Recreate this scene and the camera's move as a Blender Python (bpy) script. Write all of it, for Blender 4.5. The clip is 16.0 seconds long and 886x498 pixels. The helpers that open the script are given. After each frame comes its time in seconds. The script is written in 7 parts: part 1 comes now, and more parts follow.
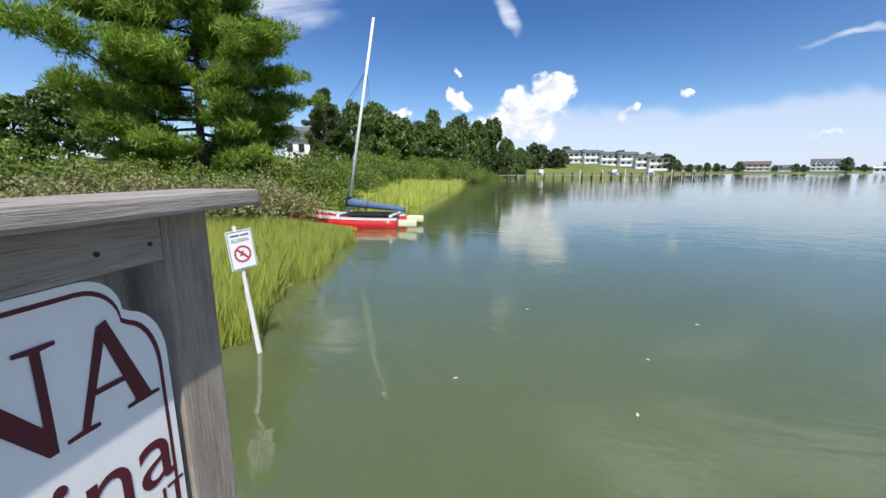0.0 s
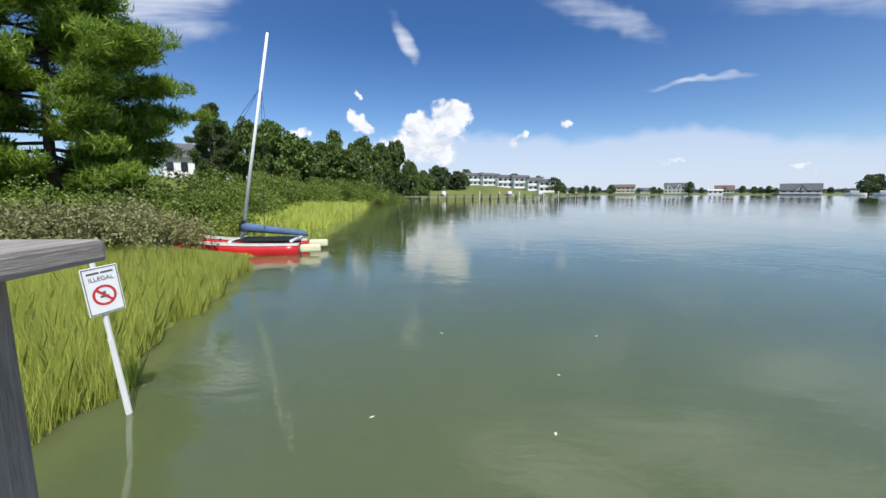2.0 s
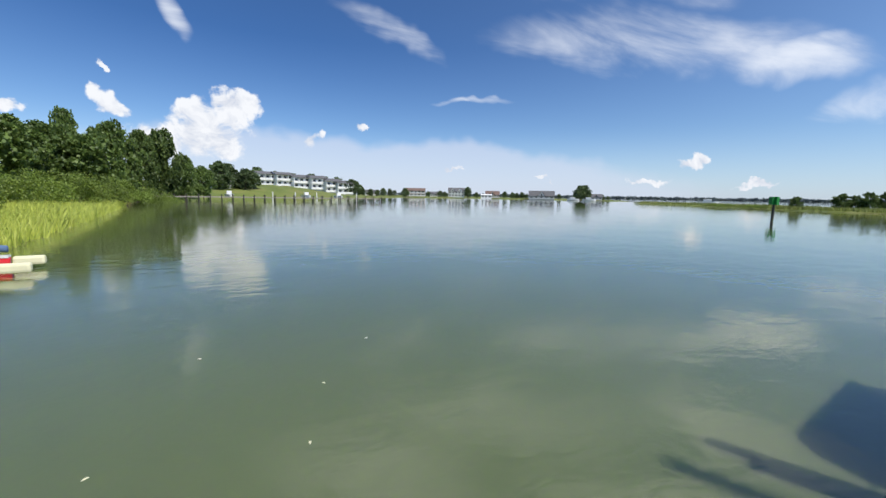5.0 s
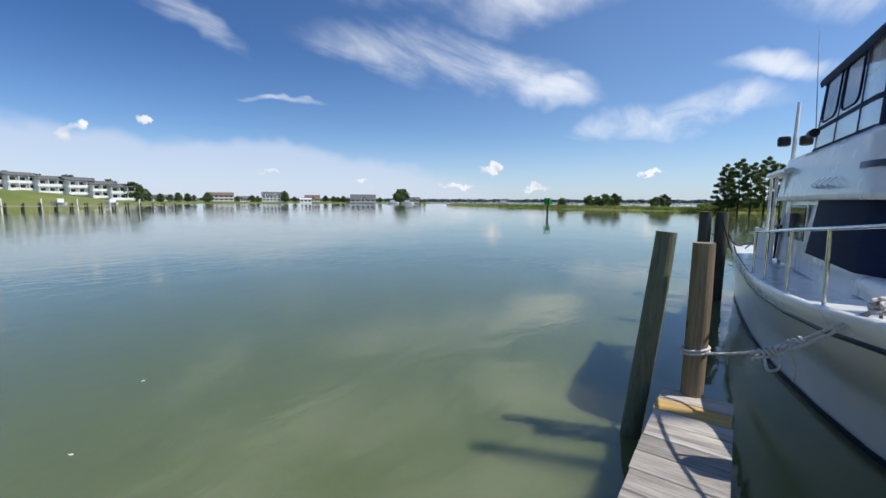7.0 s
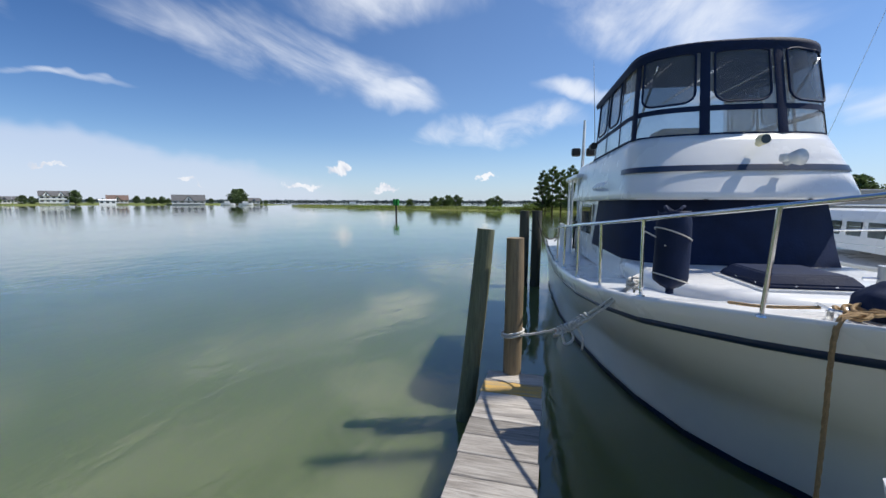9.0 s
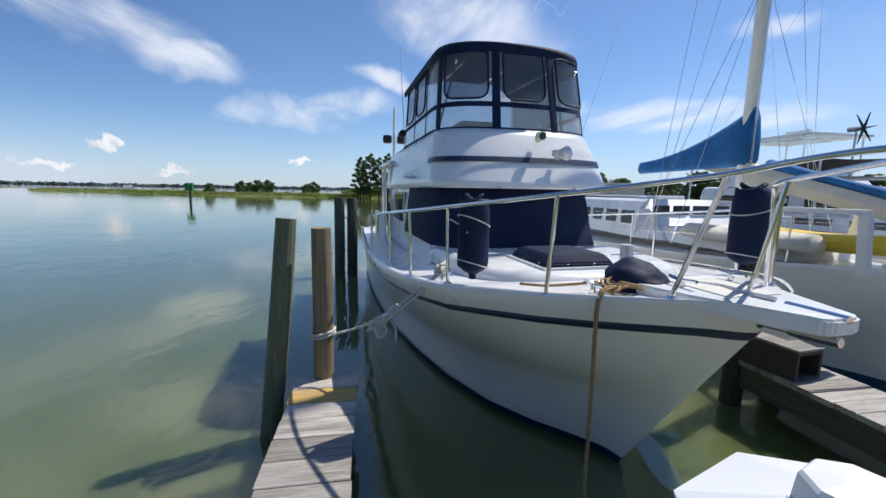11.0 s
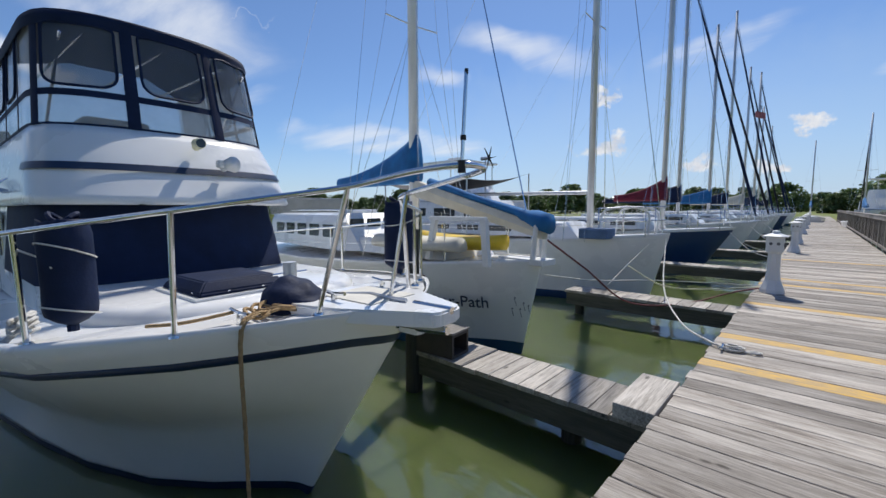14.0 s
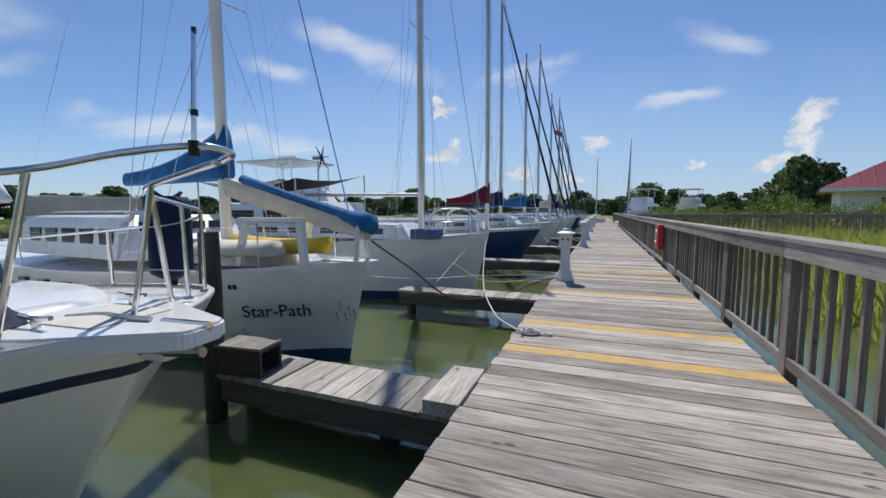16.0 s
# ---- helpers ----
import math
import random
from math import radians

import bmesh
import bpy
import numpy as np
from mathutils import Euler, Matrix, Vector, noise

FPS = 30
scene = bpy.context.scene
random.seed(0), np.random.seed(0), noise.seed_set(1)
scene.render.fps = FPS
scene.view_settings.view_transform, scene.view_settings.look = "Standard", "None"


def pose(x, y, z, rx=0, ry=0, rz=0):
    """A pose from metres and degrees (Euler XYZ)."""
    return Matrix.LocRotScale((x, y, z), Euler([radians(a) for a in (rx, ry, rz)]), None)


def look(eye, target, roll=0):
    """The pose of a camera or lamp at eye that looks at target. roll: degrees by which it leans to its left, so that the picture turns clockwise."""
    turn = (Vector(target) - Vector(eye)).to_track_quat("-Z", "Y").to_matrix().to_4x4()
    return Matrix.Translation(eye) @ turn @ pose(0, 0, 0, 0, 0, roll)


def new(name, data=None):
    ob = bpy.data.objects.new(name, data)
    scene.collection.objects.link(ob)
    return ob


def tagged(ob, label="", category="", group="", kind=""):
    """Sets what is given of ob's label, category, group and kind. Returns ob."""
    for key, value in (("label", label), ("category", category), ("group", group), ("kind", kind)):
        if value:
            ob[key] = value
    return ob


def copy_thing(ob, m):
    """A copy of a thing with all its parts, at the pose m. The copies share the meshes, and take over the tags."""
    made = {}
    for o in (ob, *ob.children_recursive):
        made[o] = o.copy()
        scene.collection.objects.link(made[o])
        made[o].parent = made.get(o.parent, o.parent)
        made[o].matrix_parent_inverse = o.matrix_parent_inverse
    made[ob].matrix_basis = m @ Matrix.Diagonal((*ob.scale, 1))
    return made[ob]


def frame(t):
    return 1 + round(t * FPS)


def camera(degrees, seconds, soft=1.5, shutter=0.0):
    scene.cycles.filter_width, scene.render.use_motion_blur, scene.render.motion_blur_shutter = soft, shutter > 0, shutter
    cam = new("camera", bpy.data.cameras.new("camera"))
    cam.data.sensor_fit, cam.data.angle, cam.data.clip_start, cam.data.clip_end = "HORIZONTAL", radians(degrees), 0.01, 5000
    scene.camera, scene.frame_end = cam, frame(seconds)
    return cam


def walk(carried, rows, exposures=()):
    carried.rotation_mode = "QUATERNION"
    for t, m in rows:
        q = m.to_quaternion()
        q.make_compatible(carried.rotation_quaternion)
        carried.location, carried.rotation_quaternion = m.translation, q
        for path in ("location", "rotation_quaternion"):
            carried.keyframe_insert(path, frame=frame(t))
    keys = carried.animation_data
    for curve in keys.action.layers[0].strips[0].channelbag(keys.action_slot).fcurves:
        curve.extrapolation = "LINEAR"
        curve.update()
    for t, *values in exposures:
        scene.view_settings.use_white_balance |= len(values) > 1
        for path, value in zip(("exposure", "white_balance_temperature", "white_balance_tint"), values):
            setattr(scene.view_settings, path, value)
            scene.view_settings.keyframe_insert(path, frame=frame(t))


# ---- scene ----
cam = camera(95.0, 16.0)
PATH = [
    (0, (1.213, 0.121, 1.245), (1.589, -1.806, 0.868), -0.2),
    (0.5, (1.192, 0.09, 1.256), (1.473, -1.856, 0.888), -0.5),
    (1, (1.217, 0.054, 1.263), (1.407, -1.906, 0.912), -0.7),
    (1.5, (1.233, 0.034, 1.272), (1.306, -1.941, 0.961), -0.7),
    (2, (1.284, -0.029, 1.27), (1.205, -2.009, 0.993), -0.1),
    (2.5, (1.278, -0.021, 1.27), (1.065, -1.992, 1.004), 0.2),
    (3, (1.264, -0.002, 1.274), (0.956, -1.96, 1.002), 0.5),
    (5.5, (0.82, 0.275, 1.441), (-0.359, -1.321, 1.191), 0.8),
    (6, (0.751, 0.242, 1.448), (-0.598, -1.216, 1.209), 0.5),
    (6.5, (0.694, 0.247, 1.44), (-0.794, -1.068, 1.202), 0.6),
    (7, (0.682, 0.268, 1.447), (-0.932, -0.889, 1.212), 0.3),
    (7.5, (0.632, 0.303, 1.438), (-1.092, -0.686, 1.212), 0.2),
    (8, (0.622, 0.332, 1.445), (-1.187, -0.493, 1.222), -0.1),
    (10.5, (0.337, 0.455, 1.434), (-1.644, 0.54, 1.173), 1.1),
    (11, (0.266, 0.474, 1.437), (-1.682, 0.825, 1.156), 1.0),
    (11.5, (0.225, 0.511, 1.422), (-1.659, 1.122, 1.143), 0.8),
    (12, (0.195, 0.558, 1.419), (-1.602, 1.394, 1.15), 0.4),
    (12.5, (0.186, 0.607, 1.42), (-1.531, 1.601, 1.168), -0.0),
    (13, (0.192, 0.701, 1.428), (-1.45, 1.819, 1.197), -0.3),
    (13.5, (0.221, 0.85, 1.434), (-1.31, 2.12, 1.226), -0.3),
    (14, (0.26, 0.956, 1.434), (-1.086, 2.423, 1.238), -0.2),
    (14.5, (0.303, 1.026, 1.429), (-0.849, 2.649, 1.234), -0.5),
    (15, (0.343, 1.093, 1.427), (-0.652, 2.818, 1.235), -0.7),
    (15.5, (0.377, 1.187, 1.42), (-0.479, 2.985, 1.235), -0.4),
    (16, (0.437, 1.274, 1.396), (-0.286, 3.129, 1.213), -0.2),
]
walk(cam, [(t, look(eye, target, roll)) for t, eye, target, roll in PATH], [(0.0, 0.42), (3.0, 0.27), (8.0, 0.25), (12.0, 0.22), (14.0, 0.06), (16.0, -0.05)])

# ---- light ----
WATER = -0.58
SUN = Vector((-0.26, 0.64, 1.0)).normalized()
sun_elev = math.asin(SUN.z)
sun_data = bpy.data.lights.new("sun", "SUN")
sun_data.energy, sun_data.angle, sun_data.color = 4.2, radians(0.55), (1.0, 0.955, 0.88)
sun = new("sun", sun_data)
sun.rotation_euler = SUN.to_track_quat("Z", "Y").to_euler()


# ---- node helpers ----


def L(nt, a, b):
    nt.links.new(a, b)


def setv(node, **kw):
    for k, v in kw.items():
        node.inputs[k.replace("_", " ")].default_value = v


def ramp(nt, fac, stops):
    n = nt.nodes.new("ShaderNodeValToRGB")
    e = n.color_ramp.elements
    e[0].position, e[0].color = stops[0][0], (*stops[0][1], 1)
    e[1].position, e[1].color = stops[-1][0], (*stops[-1][1], 1)
    for p, c in stops[1:-1]:
        x = e.new(p)
        x.color = (*c, 1)
    L(nt, fac, n.inputs["Fac"])
    return n.outputs["Color"]


def noise_tex(nt, vec, scale, detail=4.0, rough=0.55, distort=0.0):
    n = nt.nodes.new("ShaderNodeTexNoise")
    setv(n, Scale=scale, Detail=detail, Roughness=rough, Distortion=distort)
    if vec is not None:
        L(nt, vec, n.inputs["Vector"])
    return n.outputs["Fac"]


def mapped(nt, vec, scale=(1, 1, 1), loc=(0, 0, 0), rot=(0, 0, 0)):
    m = nt.nodes.new("ShaderNodeMapping")
    m.inputs["Scale"].default_value, m.inputs["Location"].default_value, m.inputs["Rotation"].default_value = scale, loc, rot
    L(nt, vec, m.inputs["Vector"])
    return m.outputs["Vector"]


def arith(nt, op, a, b=None, clamp=False):
    m = nt.nodes.new("ShaderNodeMath")
    m.operation, m.use_clamp = op, clamp
    for i, v in enumerate((a, b)):
        if v is None:
            continue
        if isinstance(v, (int, float)):
            m.inputs[i].default_value = v
        else:
            L(nt, v, m.inputs[i])
    return m.outputs[0]


def mixc(nt, fac, a, b, blend="MIX"):
    m = nt.nodes.new("ShaderNodeMix")
    m.data_type, m.blend_type = "RGBA", blend
    for sock, v in ((m.inputs[0], fac), (m.inputs[6], a), (m.inputs[7], b)):
        if isinstance(v, (int, float)):
            sock.default_value = v
        elif isinstance(v, tuple):
            sock.default_value = (*v, 1)
        else:
            L(nt, v, sock)
    return m.outputs[2]


# ---- sky with fair-weather cloud ----
world = bpy.data.worlds.new("world")
scene.world = world
world.use_nodes = True
wt = world.node_tree
wt.nodes.clear()
sky = wt.nodes.new("ShaderNodeTexSky")
sky.sky_type, sky.sun_disc = "NISHITA", False
sky.sun_elevation, sky.sun_rotation = sun_elev, math.atan2(SUN.x, SUN.y)
sky.air_density, sky.dust_density, sky.ozone_density = 1.0, 0.25, 2.2
way = wt.nodes.new("ShaderNodeTexCoord").outputs["Generated"]
sep = wt.nodes.new("ShaderNodeSeparateXYZ")
L(wt, way, sep.inputs[0])
upz = sep.outputs["Z"]


def wobble(scale, amount, detail):
    n = wt.nodes.new("ShaderNodeTexNoise")
    setv(n, Scale=scale, Detail=detail, Roughness=0.6)
    L(wt, sep_way, n.inputs["Vector"])
    a = wt.nodes.new("ShaderNodeVectorMath")
    a.operation = "MULTIPLY_ADD"
    L(wt, n.outputs["Color"], a.inputs[0])
    a.inputs[1].default_value = (amount,) * 3
    a.inputs[2].default_value = (-amount / 2,) * 3
    return a.outputs[0]


def added(a, b):
    n = wt.nodes.new("ShaderNodeVectorMath")
    n.operation = "ADD"
    L(wt, a, n.inputs[0])
    L(wt, b, n.inputs[1])
    return n.outputs[0]


sep_way = way
curl = added(added(way, wobble(9.0, 0.12, 3.0)), wobble(38.0, 0.045, 5.0))
smooth = added(way, wobble(6.0, 0.10, 3.0))


def bearing(yaw):
    """Compass sketch to true bearing, in degrees to the left of north."""
    u = yaw if yaw > -100 else yaw + 360
    return float(np.interp(u, (-100, 20.4, 29.5, 50, 72, 88, 114.6, 126.2, 144, 173.6, 180.6, 195, 260), (-94, 21.3, 30.0, 50.3, 72, 87.6, 114.5, 125.6, 143.5, 171.1, 177.7, 191, 253)))


def azimuth(yaw, elev):
    a, e = radians(bearing(yaw)), radians(elev * 0.95)
    return (-math.sin(a) * math.cos(e), math.cos(a) * math.cos(e), math.sin(e))


def puff(yaw, elev, wide, tall, tilt=0.0, field=None):
    """A soft lens-shaped mask on the sky dome, 1 in its middle; wide and tall are its half sizes in degrees."""
    d = Vector(azimuth(yaw, elev))
    wide, tall = wide * 0.95, tall * 0.95
    right = Vector((math.cos(radians(bearing(yaw))), math.sin(radians(bearing(yaw))), 0))
    above = right.cross(d)
    c, s = math.cos(radians(tilt)), math.sin(radians(tilt))
    u, v = right * c + above * s, above * c - right * s
    total = None
    for axis, size in ((u, wide), (v, tall)):
        dot = wt.nodes.new("ShaderNodeVectorMath")
        dot.operation = "DOT_PRODUCT"
        L(wt, field or curl, dot.inputs[0])
        dot.inputs[1].default_value = axis
        q = arith(wt, "DIVIDE", dot.outputs["Value"], math.sin(radians(size)))
        q = arith(wt, "MULTIPLY", q, q)
        total = q if total is None else arith(wt, "ADD", total, q)
    front = wt.nodes.new("ShaderNodeVectorMath")
    front.operation = "DOT_PRODUCT"
    L(wt, way, front.inputs[0])
    front.inputs[1].default_value = d
    gate = arith(wt, "GREATER_THAN", front.outputs["Value"], 0.0)
    return arith(wt, "MULTIPLY", arith(wt, "SUBTRACT", 1.0, total, clamp=True), gate)


flat = wt.nodes.new("ShaderNodeVectorMath")
flat.operation = "DIVIDE"
lift = arith(wt, "ADD", arith(wt, "MAXIMUM", upz, 0.0), 0.09)
comb = wt.nodes.new("ShaderNodeCombineXYZ")
for i in range(3):
    L(wt, lift, comb.inputs[i])
L(wt, way, flat.inputs[0])
L(wt, comb.outputs[0], flat.inputs[1])
streak = noise_tex(wt, mapped(wt, flat.outputs[0], (0.55, 1.5, 1.0), rot=(0, 0, 0.9)), 1.3, 7, 0.6, 0.6)
fine = noise_tex(wt, mapped(wt, way, (1, 1, 1.4)), 20.0, 9, 0.62, 0.5)
billow = noise_tex(wt, mapped(wt, way, (1, 1, 1.3)), 34.0, 9, 0.66, 0.6)


def cloud_layer(masks, grain, gain, edge, width):
    m = masks[0]
    for x in masks[1:]:
        m = arith(wt, "MAXIMUM", m, x)
    root = arith(wt, "SQRT", m)
    v = arith(wt, "ADD", m, arith(wt, "MULTIPLY", arith(wt, "MULTIPLY", arith(wt, "SUBTRACT", grain, 0.5), gain), root))
    r = wt.nodes.new("ShaderNodeMapRange")
    r.interpolation_type = "SMOOTHSTEP"
    setv(r, From_Min=edge, From_Max=edge + width)
    L(wt, v, r.inputs["Value"])
    return r.outputs["Result"]


cirrus = ((127, 19.5, 22, 4.6, -11), (112, 15.0, 10, 2.4, -8), (97, 10.6, 14, 3.4, 5), (159, 21.5, 10, 2.0, -24), (-143.5, 20.5, 10, 4.4, 4), (-147, 23, 8, 3.4, 12), (77, 22, 17, 6.0, -12), (50, 9.6, 18, 2.6, -3),
          (43, 18.5, 5, 2.0, -12), (-10, 13.6, 6, 1.4, -6), (70, 14, 9, 1.6, 4), (140, 31, 30, 7, -6), (-174, 20, 1.5, 4.2, 24), (112, 27, 18, 5, 9), (160, 38, 20, 7, 12), (118, 40, 22, 8, -10),
          (88, 15, 8, 1.8, -10), (30, 21, 12, 2.4, -14), (8, 19, 9, 1.8, 10), (-14, 20, 7, 2.0, -18), (147, 13, 6, 0.5, 4), (84, 27, 20, 5, -18))
thin = cloud_layer([puff(*c, smooth) for c in cirrus], streak, 3.0, 0.16, 1.5)
thin = arith(wt, "MAXIMUM", thin, arith(wt, "MULTIPLY", puff(68.7, 23.0, 4.6, 0.16, 21), 0.35))
band = arith(wt, "MULTIPLY", cloud_layer([puff(160, 2.6, 50, 6.2, -2.5, smooth)], streak, 0.35, 0.03, 0.50), 0.62)
veil = arith(wt, "MULTIPLY", puff(12, 3, 66, 18), 0.55)
thin = arith(wt, "MULTIPLY", thin, 0.82)
thick = cloud_layer([puff(-177, 7.6, 6.0, 4.2), puff(179.3, 10.2, 2.6, 3.0), puff(-172, 6.4, 3.6, 2.6), puff(-176, 10.4, 2.8, 2.6), puff(-179.5, 6.0, 3.0, 3.0), puff(-168, 9.5, 2.4, 1.7), puff(-167.7, 13.2, 0.7, 0.8), puff(-159, 7.5, 2.0, 1.2), puff(163, 9.7, 1.5, 0.8), puff(171, 8.0, 1.8, 1.3, 40),
                     puff(120, 3.7, 1.5, 1.1), puff(124, 2.6, 3.0, 0.6), puff(113, 2.3, 3.5, 0.45), puff(99.4, 3.2, 1.6, 0.5), puff(138, 2.7, 3, 0.5), puff(149, 2.9, 2, 0.4)], fine, 2.0, 0.30, 0.50)
small = cloud_layer([puff(20.3, 14.6, 2.2, 1.2), puff(21, 8.7, 4.6, 1.5), puff(-1, 9.2, 2.0, 0.9), puff(-23.4, 10.2, 2.2, 2.4), puff(-22.6, 7.6, 2.4, 2.4), puff(-19.5, 5.2, 3.4, 1.3), puff(-13, 5.0, 1.6, 0.8), puff(3, 4.8, 2.0, 1.0), puff(9, 5.4, 3.0, 1.1)], billow, 2.4, 0.24, 0.75)
thick = arith(wt, "MAXIMUM", thick, small)


haze = wt.nodes.new("ShaderNodeMapRange")
haze.interpolation_type = "SMOOTHSTEP"
setv(haze, From_Min=0.16, From_Max=-0.01)
L(wt, upz, haze.inputs["Value"])
tint = mixc(wt, 1.0, sky.outputs["Color"], (0.80, 0.955, 1.18), "MULTIPLY")
high = wt.nodes.new("ShaderNodeMapRange")
setv(high, From_Min=0.04, From_Max=0.32)
L(wt, upz, high.inputs["Value"])
away = wt.nodes.new("ShaderNodeMapRange")
setv(away, From_Min=-0.25, From_Max=-0.95)
L(wt, sep.outputs["Y"], away.inputs["Value"])
deep = arith(wt, "MULTIPLY", high.outputs["Result"], away.outputs["Result"])
tint = mixc(wt, deep, tint, (0.43, 0.61, 0.77), "MULTIPLY")
base = mixc(wt, arith(wt, "MULTIPLY", haze.outputs["Result"], 0.45), tint, (5.2, 6.35, 8.7))
base = mixc(wt, veil, base, (4.5, 6.0, 8.1))
base = mixc(wt, band, base, (6.1, 6.7, 8.1))
base = mixc(wt, thin, base, (8.4, 8.8, 9.5))
puffy = ramp(wt, fine, [(0.36, (6.3, 6.7, 7.6)), (0.56, (8.5, 8.7, 9.1))])
base = mixc(wt, thick, base, puffy)
bg = wt.nodes.new("ShaderNodeBackground")
bg.inputs["Strength"].default_value = 0.092
L(wt, base, bg.inputs["Color"])
L(wt, bg.outputs[0], wt.nodes.new("ShaderNodeOutputWorld").inputs["Surface"])


# ---- mesh helpers ----
def thing(name, label, category, at=(0, 0, 0), turn=0.0, group="", kind=""):
    e = new(name)
    e.empty_display_size = 0.2
    e.matrix_basis = pose(*at, 0, 0, turn)
    return tagged(e, label, category, group, kind)


def mesh_from(name, bm, material, smooth=False):
    bmesh.ops.recalc_face_normals(bm, faces=bm.faces)
    me = bpy.data.meshes.new(name)
    bm.to_mesh(me)
    bm.free()
    me.materials.append(material)
    if smooth:
        me.polygons.foreach_set("use_smooth", [True] * len(me.polygons))
    return me


def part(name, bm, material, parent=None, label="", smooth=False):
    ob = new(name, mesh_from(name, bm, material, smooth))
    if parent is not None:
        ob.parent = parent
    if label:
        ob["label"] = label
    return ob


def solo(name, bm, material, label, category, at=(0, 0, 0), turn=0.0, group="", kind="", smooth=False):
    ob = part(name, bm, material, None, "", smooth)
    ob.matrix_basis = pose(*at, 0, 0, turn)
    return tagged(ob, label, category, group, kind)


def box(bm, x0, x1, y0, y1, z0, z1, bevel=0.0):
    out = bmesh.new()
    bmesh.ops.create_cube(out, size=1)
    for v in out.verts:
        v.co = Vector((x0 + (x1 - x0) * (v.co.x + 0.5), y0 + (y1 - y0) * (v.co.y + 0.5), z0 + (z1 - z0) * (v.co.z + 0.5)))
    if bevel:
        bmesh.ops.bevel(out, geom=list(out.edges), offset=bevel, segments=2, profile=0.6, affect="EDGES")
    join(bm, out)
    return bm


def join(bm, other, m=None):
    if m is not None:
        other.transform(m)
    tmp = bpy.data.meshes.new("tmp")
    other.to_mesh(tmp)
    other.free()
    bm.from_mesh(tmp)
    bpy.data.meshes.remove(tmp)
    return bm


def B():
    return bmesh.new()


def rod(bm, p0, p1, r0, r1=None, n=8, caps=True):
    p0, p1 = Vector(p0), Vector(p1)
    r1 = r0 if r1 is None else r1
    d = (p1 - p0).normalized()
    u = d.orthogonal().normalized()
    w = d.cross(u)
    rings = []
    for p, r in ((p0, r0), (p1, r1)):
        rings.append([bm.verts.new(p + (u * math.cos(2 * math.pi * i / n) + w * math.sin(2 * math.pi * i / n)) * r) for i in range(n)])
    for i in range(n):
        bm.faces.new((rings[0][i], rings[0][(i + 1) % n], rings[1][(i + 1) % n], rings[1][i]))
    if caps:
        bm.faces.new(rings[0][::-1])
        bm.faces.new(rings[1])
    return bm


def tube(bm, pts, r, n=8, closed=False):
    """A round tube of radius r (a number or one for each point) along the points."""
    pts = [Vector(p) for p in pts]
    rings, u = [], None
    for i, p in enumerate(pts):
        a = pts[i - 1] if i or closed else p
        b = pts[(i + 1) % len(pts)] if i + 1 < len(pts) or closed else p
        d = (b - a).normalized()
        u = d.orthogonal().normalized() if u is None else (u - d * u.dot(d)).normalized()
        w = d.cross(u)
        ri = r[i] if isinstance(r, (list, tuple)) else r
        rings.append([bm.verts.new(p + (u * math.cos(2 * math.pi * k / n) + w * math.sin(2 * math.pi * k / n)) * ri) for k in range(n)])
    for i in range(len(rings) if closed else len(rings) - 1):
        a, b = rings[i], rings[(i + 1) % len(rings)]
        for k in range(n):
            bm.faces.new((a[k], a[(k + 1) % n], b[(k + 1) % n], b[k]))
    if not closed:
        bm.faces.new(rings[0][::-1])
        bm.faces.new(rings[-1])
    return bm


def smooth_path(pts, steps=6):
    """Catmull-Rom through the points."""
    pts = [Vector(p) for p in pts]
    q = [pts[0] * 2 - pts[1]] + pts + [pts[-1] * 2 - pts[-2]]
    out = []
    for i in range(1, len(q) - 2):
        for k in range(steps):
            t = k / steps
            a, b, c, d = q[i - 1], q[i], q[i + 1], q[i + 2]
            out.append(0.5 * ((2 * b) + (c - a) * t + (2 * a - 5 * b + 4 * c - d) * t * t + (3 * b - a - 3 * c + d) * t ** 3))
    out.append(pts[-1])
    return out


def skin(bm, rings, closed=False, cap0=False, cap1=False):
    """Faces between rows of points of equal length."""
    rows = [[bm.verts.new(p) for p in r] for r in rings]
    n = len(rows[0])
    for a, b in zip(rows, rows[1:]):
        for k in range(n if closed else n - 1):
            bm.faces.new((a[k], a[(k + 1) % n], b[(k + 1) % n], b[k]))
    if cap0:
        bm.faces.new(rows[0][::-1])
    if cap1:
        bm.faces.new(rows[-1])
    return rows


def prism(bm, outline, z0, z1):
    a = [bm.verts.new((x, y, z0)) for x, y in outline]
    b = [bm.verts.new((x, y, z1)) for x, y in outline]
    n = len(a)
    for k in range(n):
        bm.faces.new((a[k], a[(k + 1) % n], b[(k + 1) % n], b[k]))
    bm.faces.new(a[::-1])
    bm.faces.new(b)
    return bm


def lettering(name, text, size, material, parent, m, thick=0.002, label=""):
    cu = bpy.data.curves.new(name, "FONT")
    cu.body, cu.size, cu.extrude, cu.align_x = text, size, thick, "CENTER"
    tmp = bpy.data.objects.new("tmp", cu)
    scene.collection.objects.link(tmp)
    me = bpy.data.meshes.new_from_object(tmp.evaluated_get(bpy.context.evaluated_depsgraph_get()))
    bpy.data.objects.remove(tmp)
    me.materials.clear()
    me.materials.append(material)
    ob = new(name, me)
    ob.parent = parent
    ob.matrix_basis = m
    if label:
        ob["label"] = label
    return ob


# ---- materials ----
def principled(name):
    m = bpy.data.materials.new(name)
    m.use_nodes = True
    nt = m.node_tree
    return m, nt, nt.nodes["Principled BSDF"]


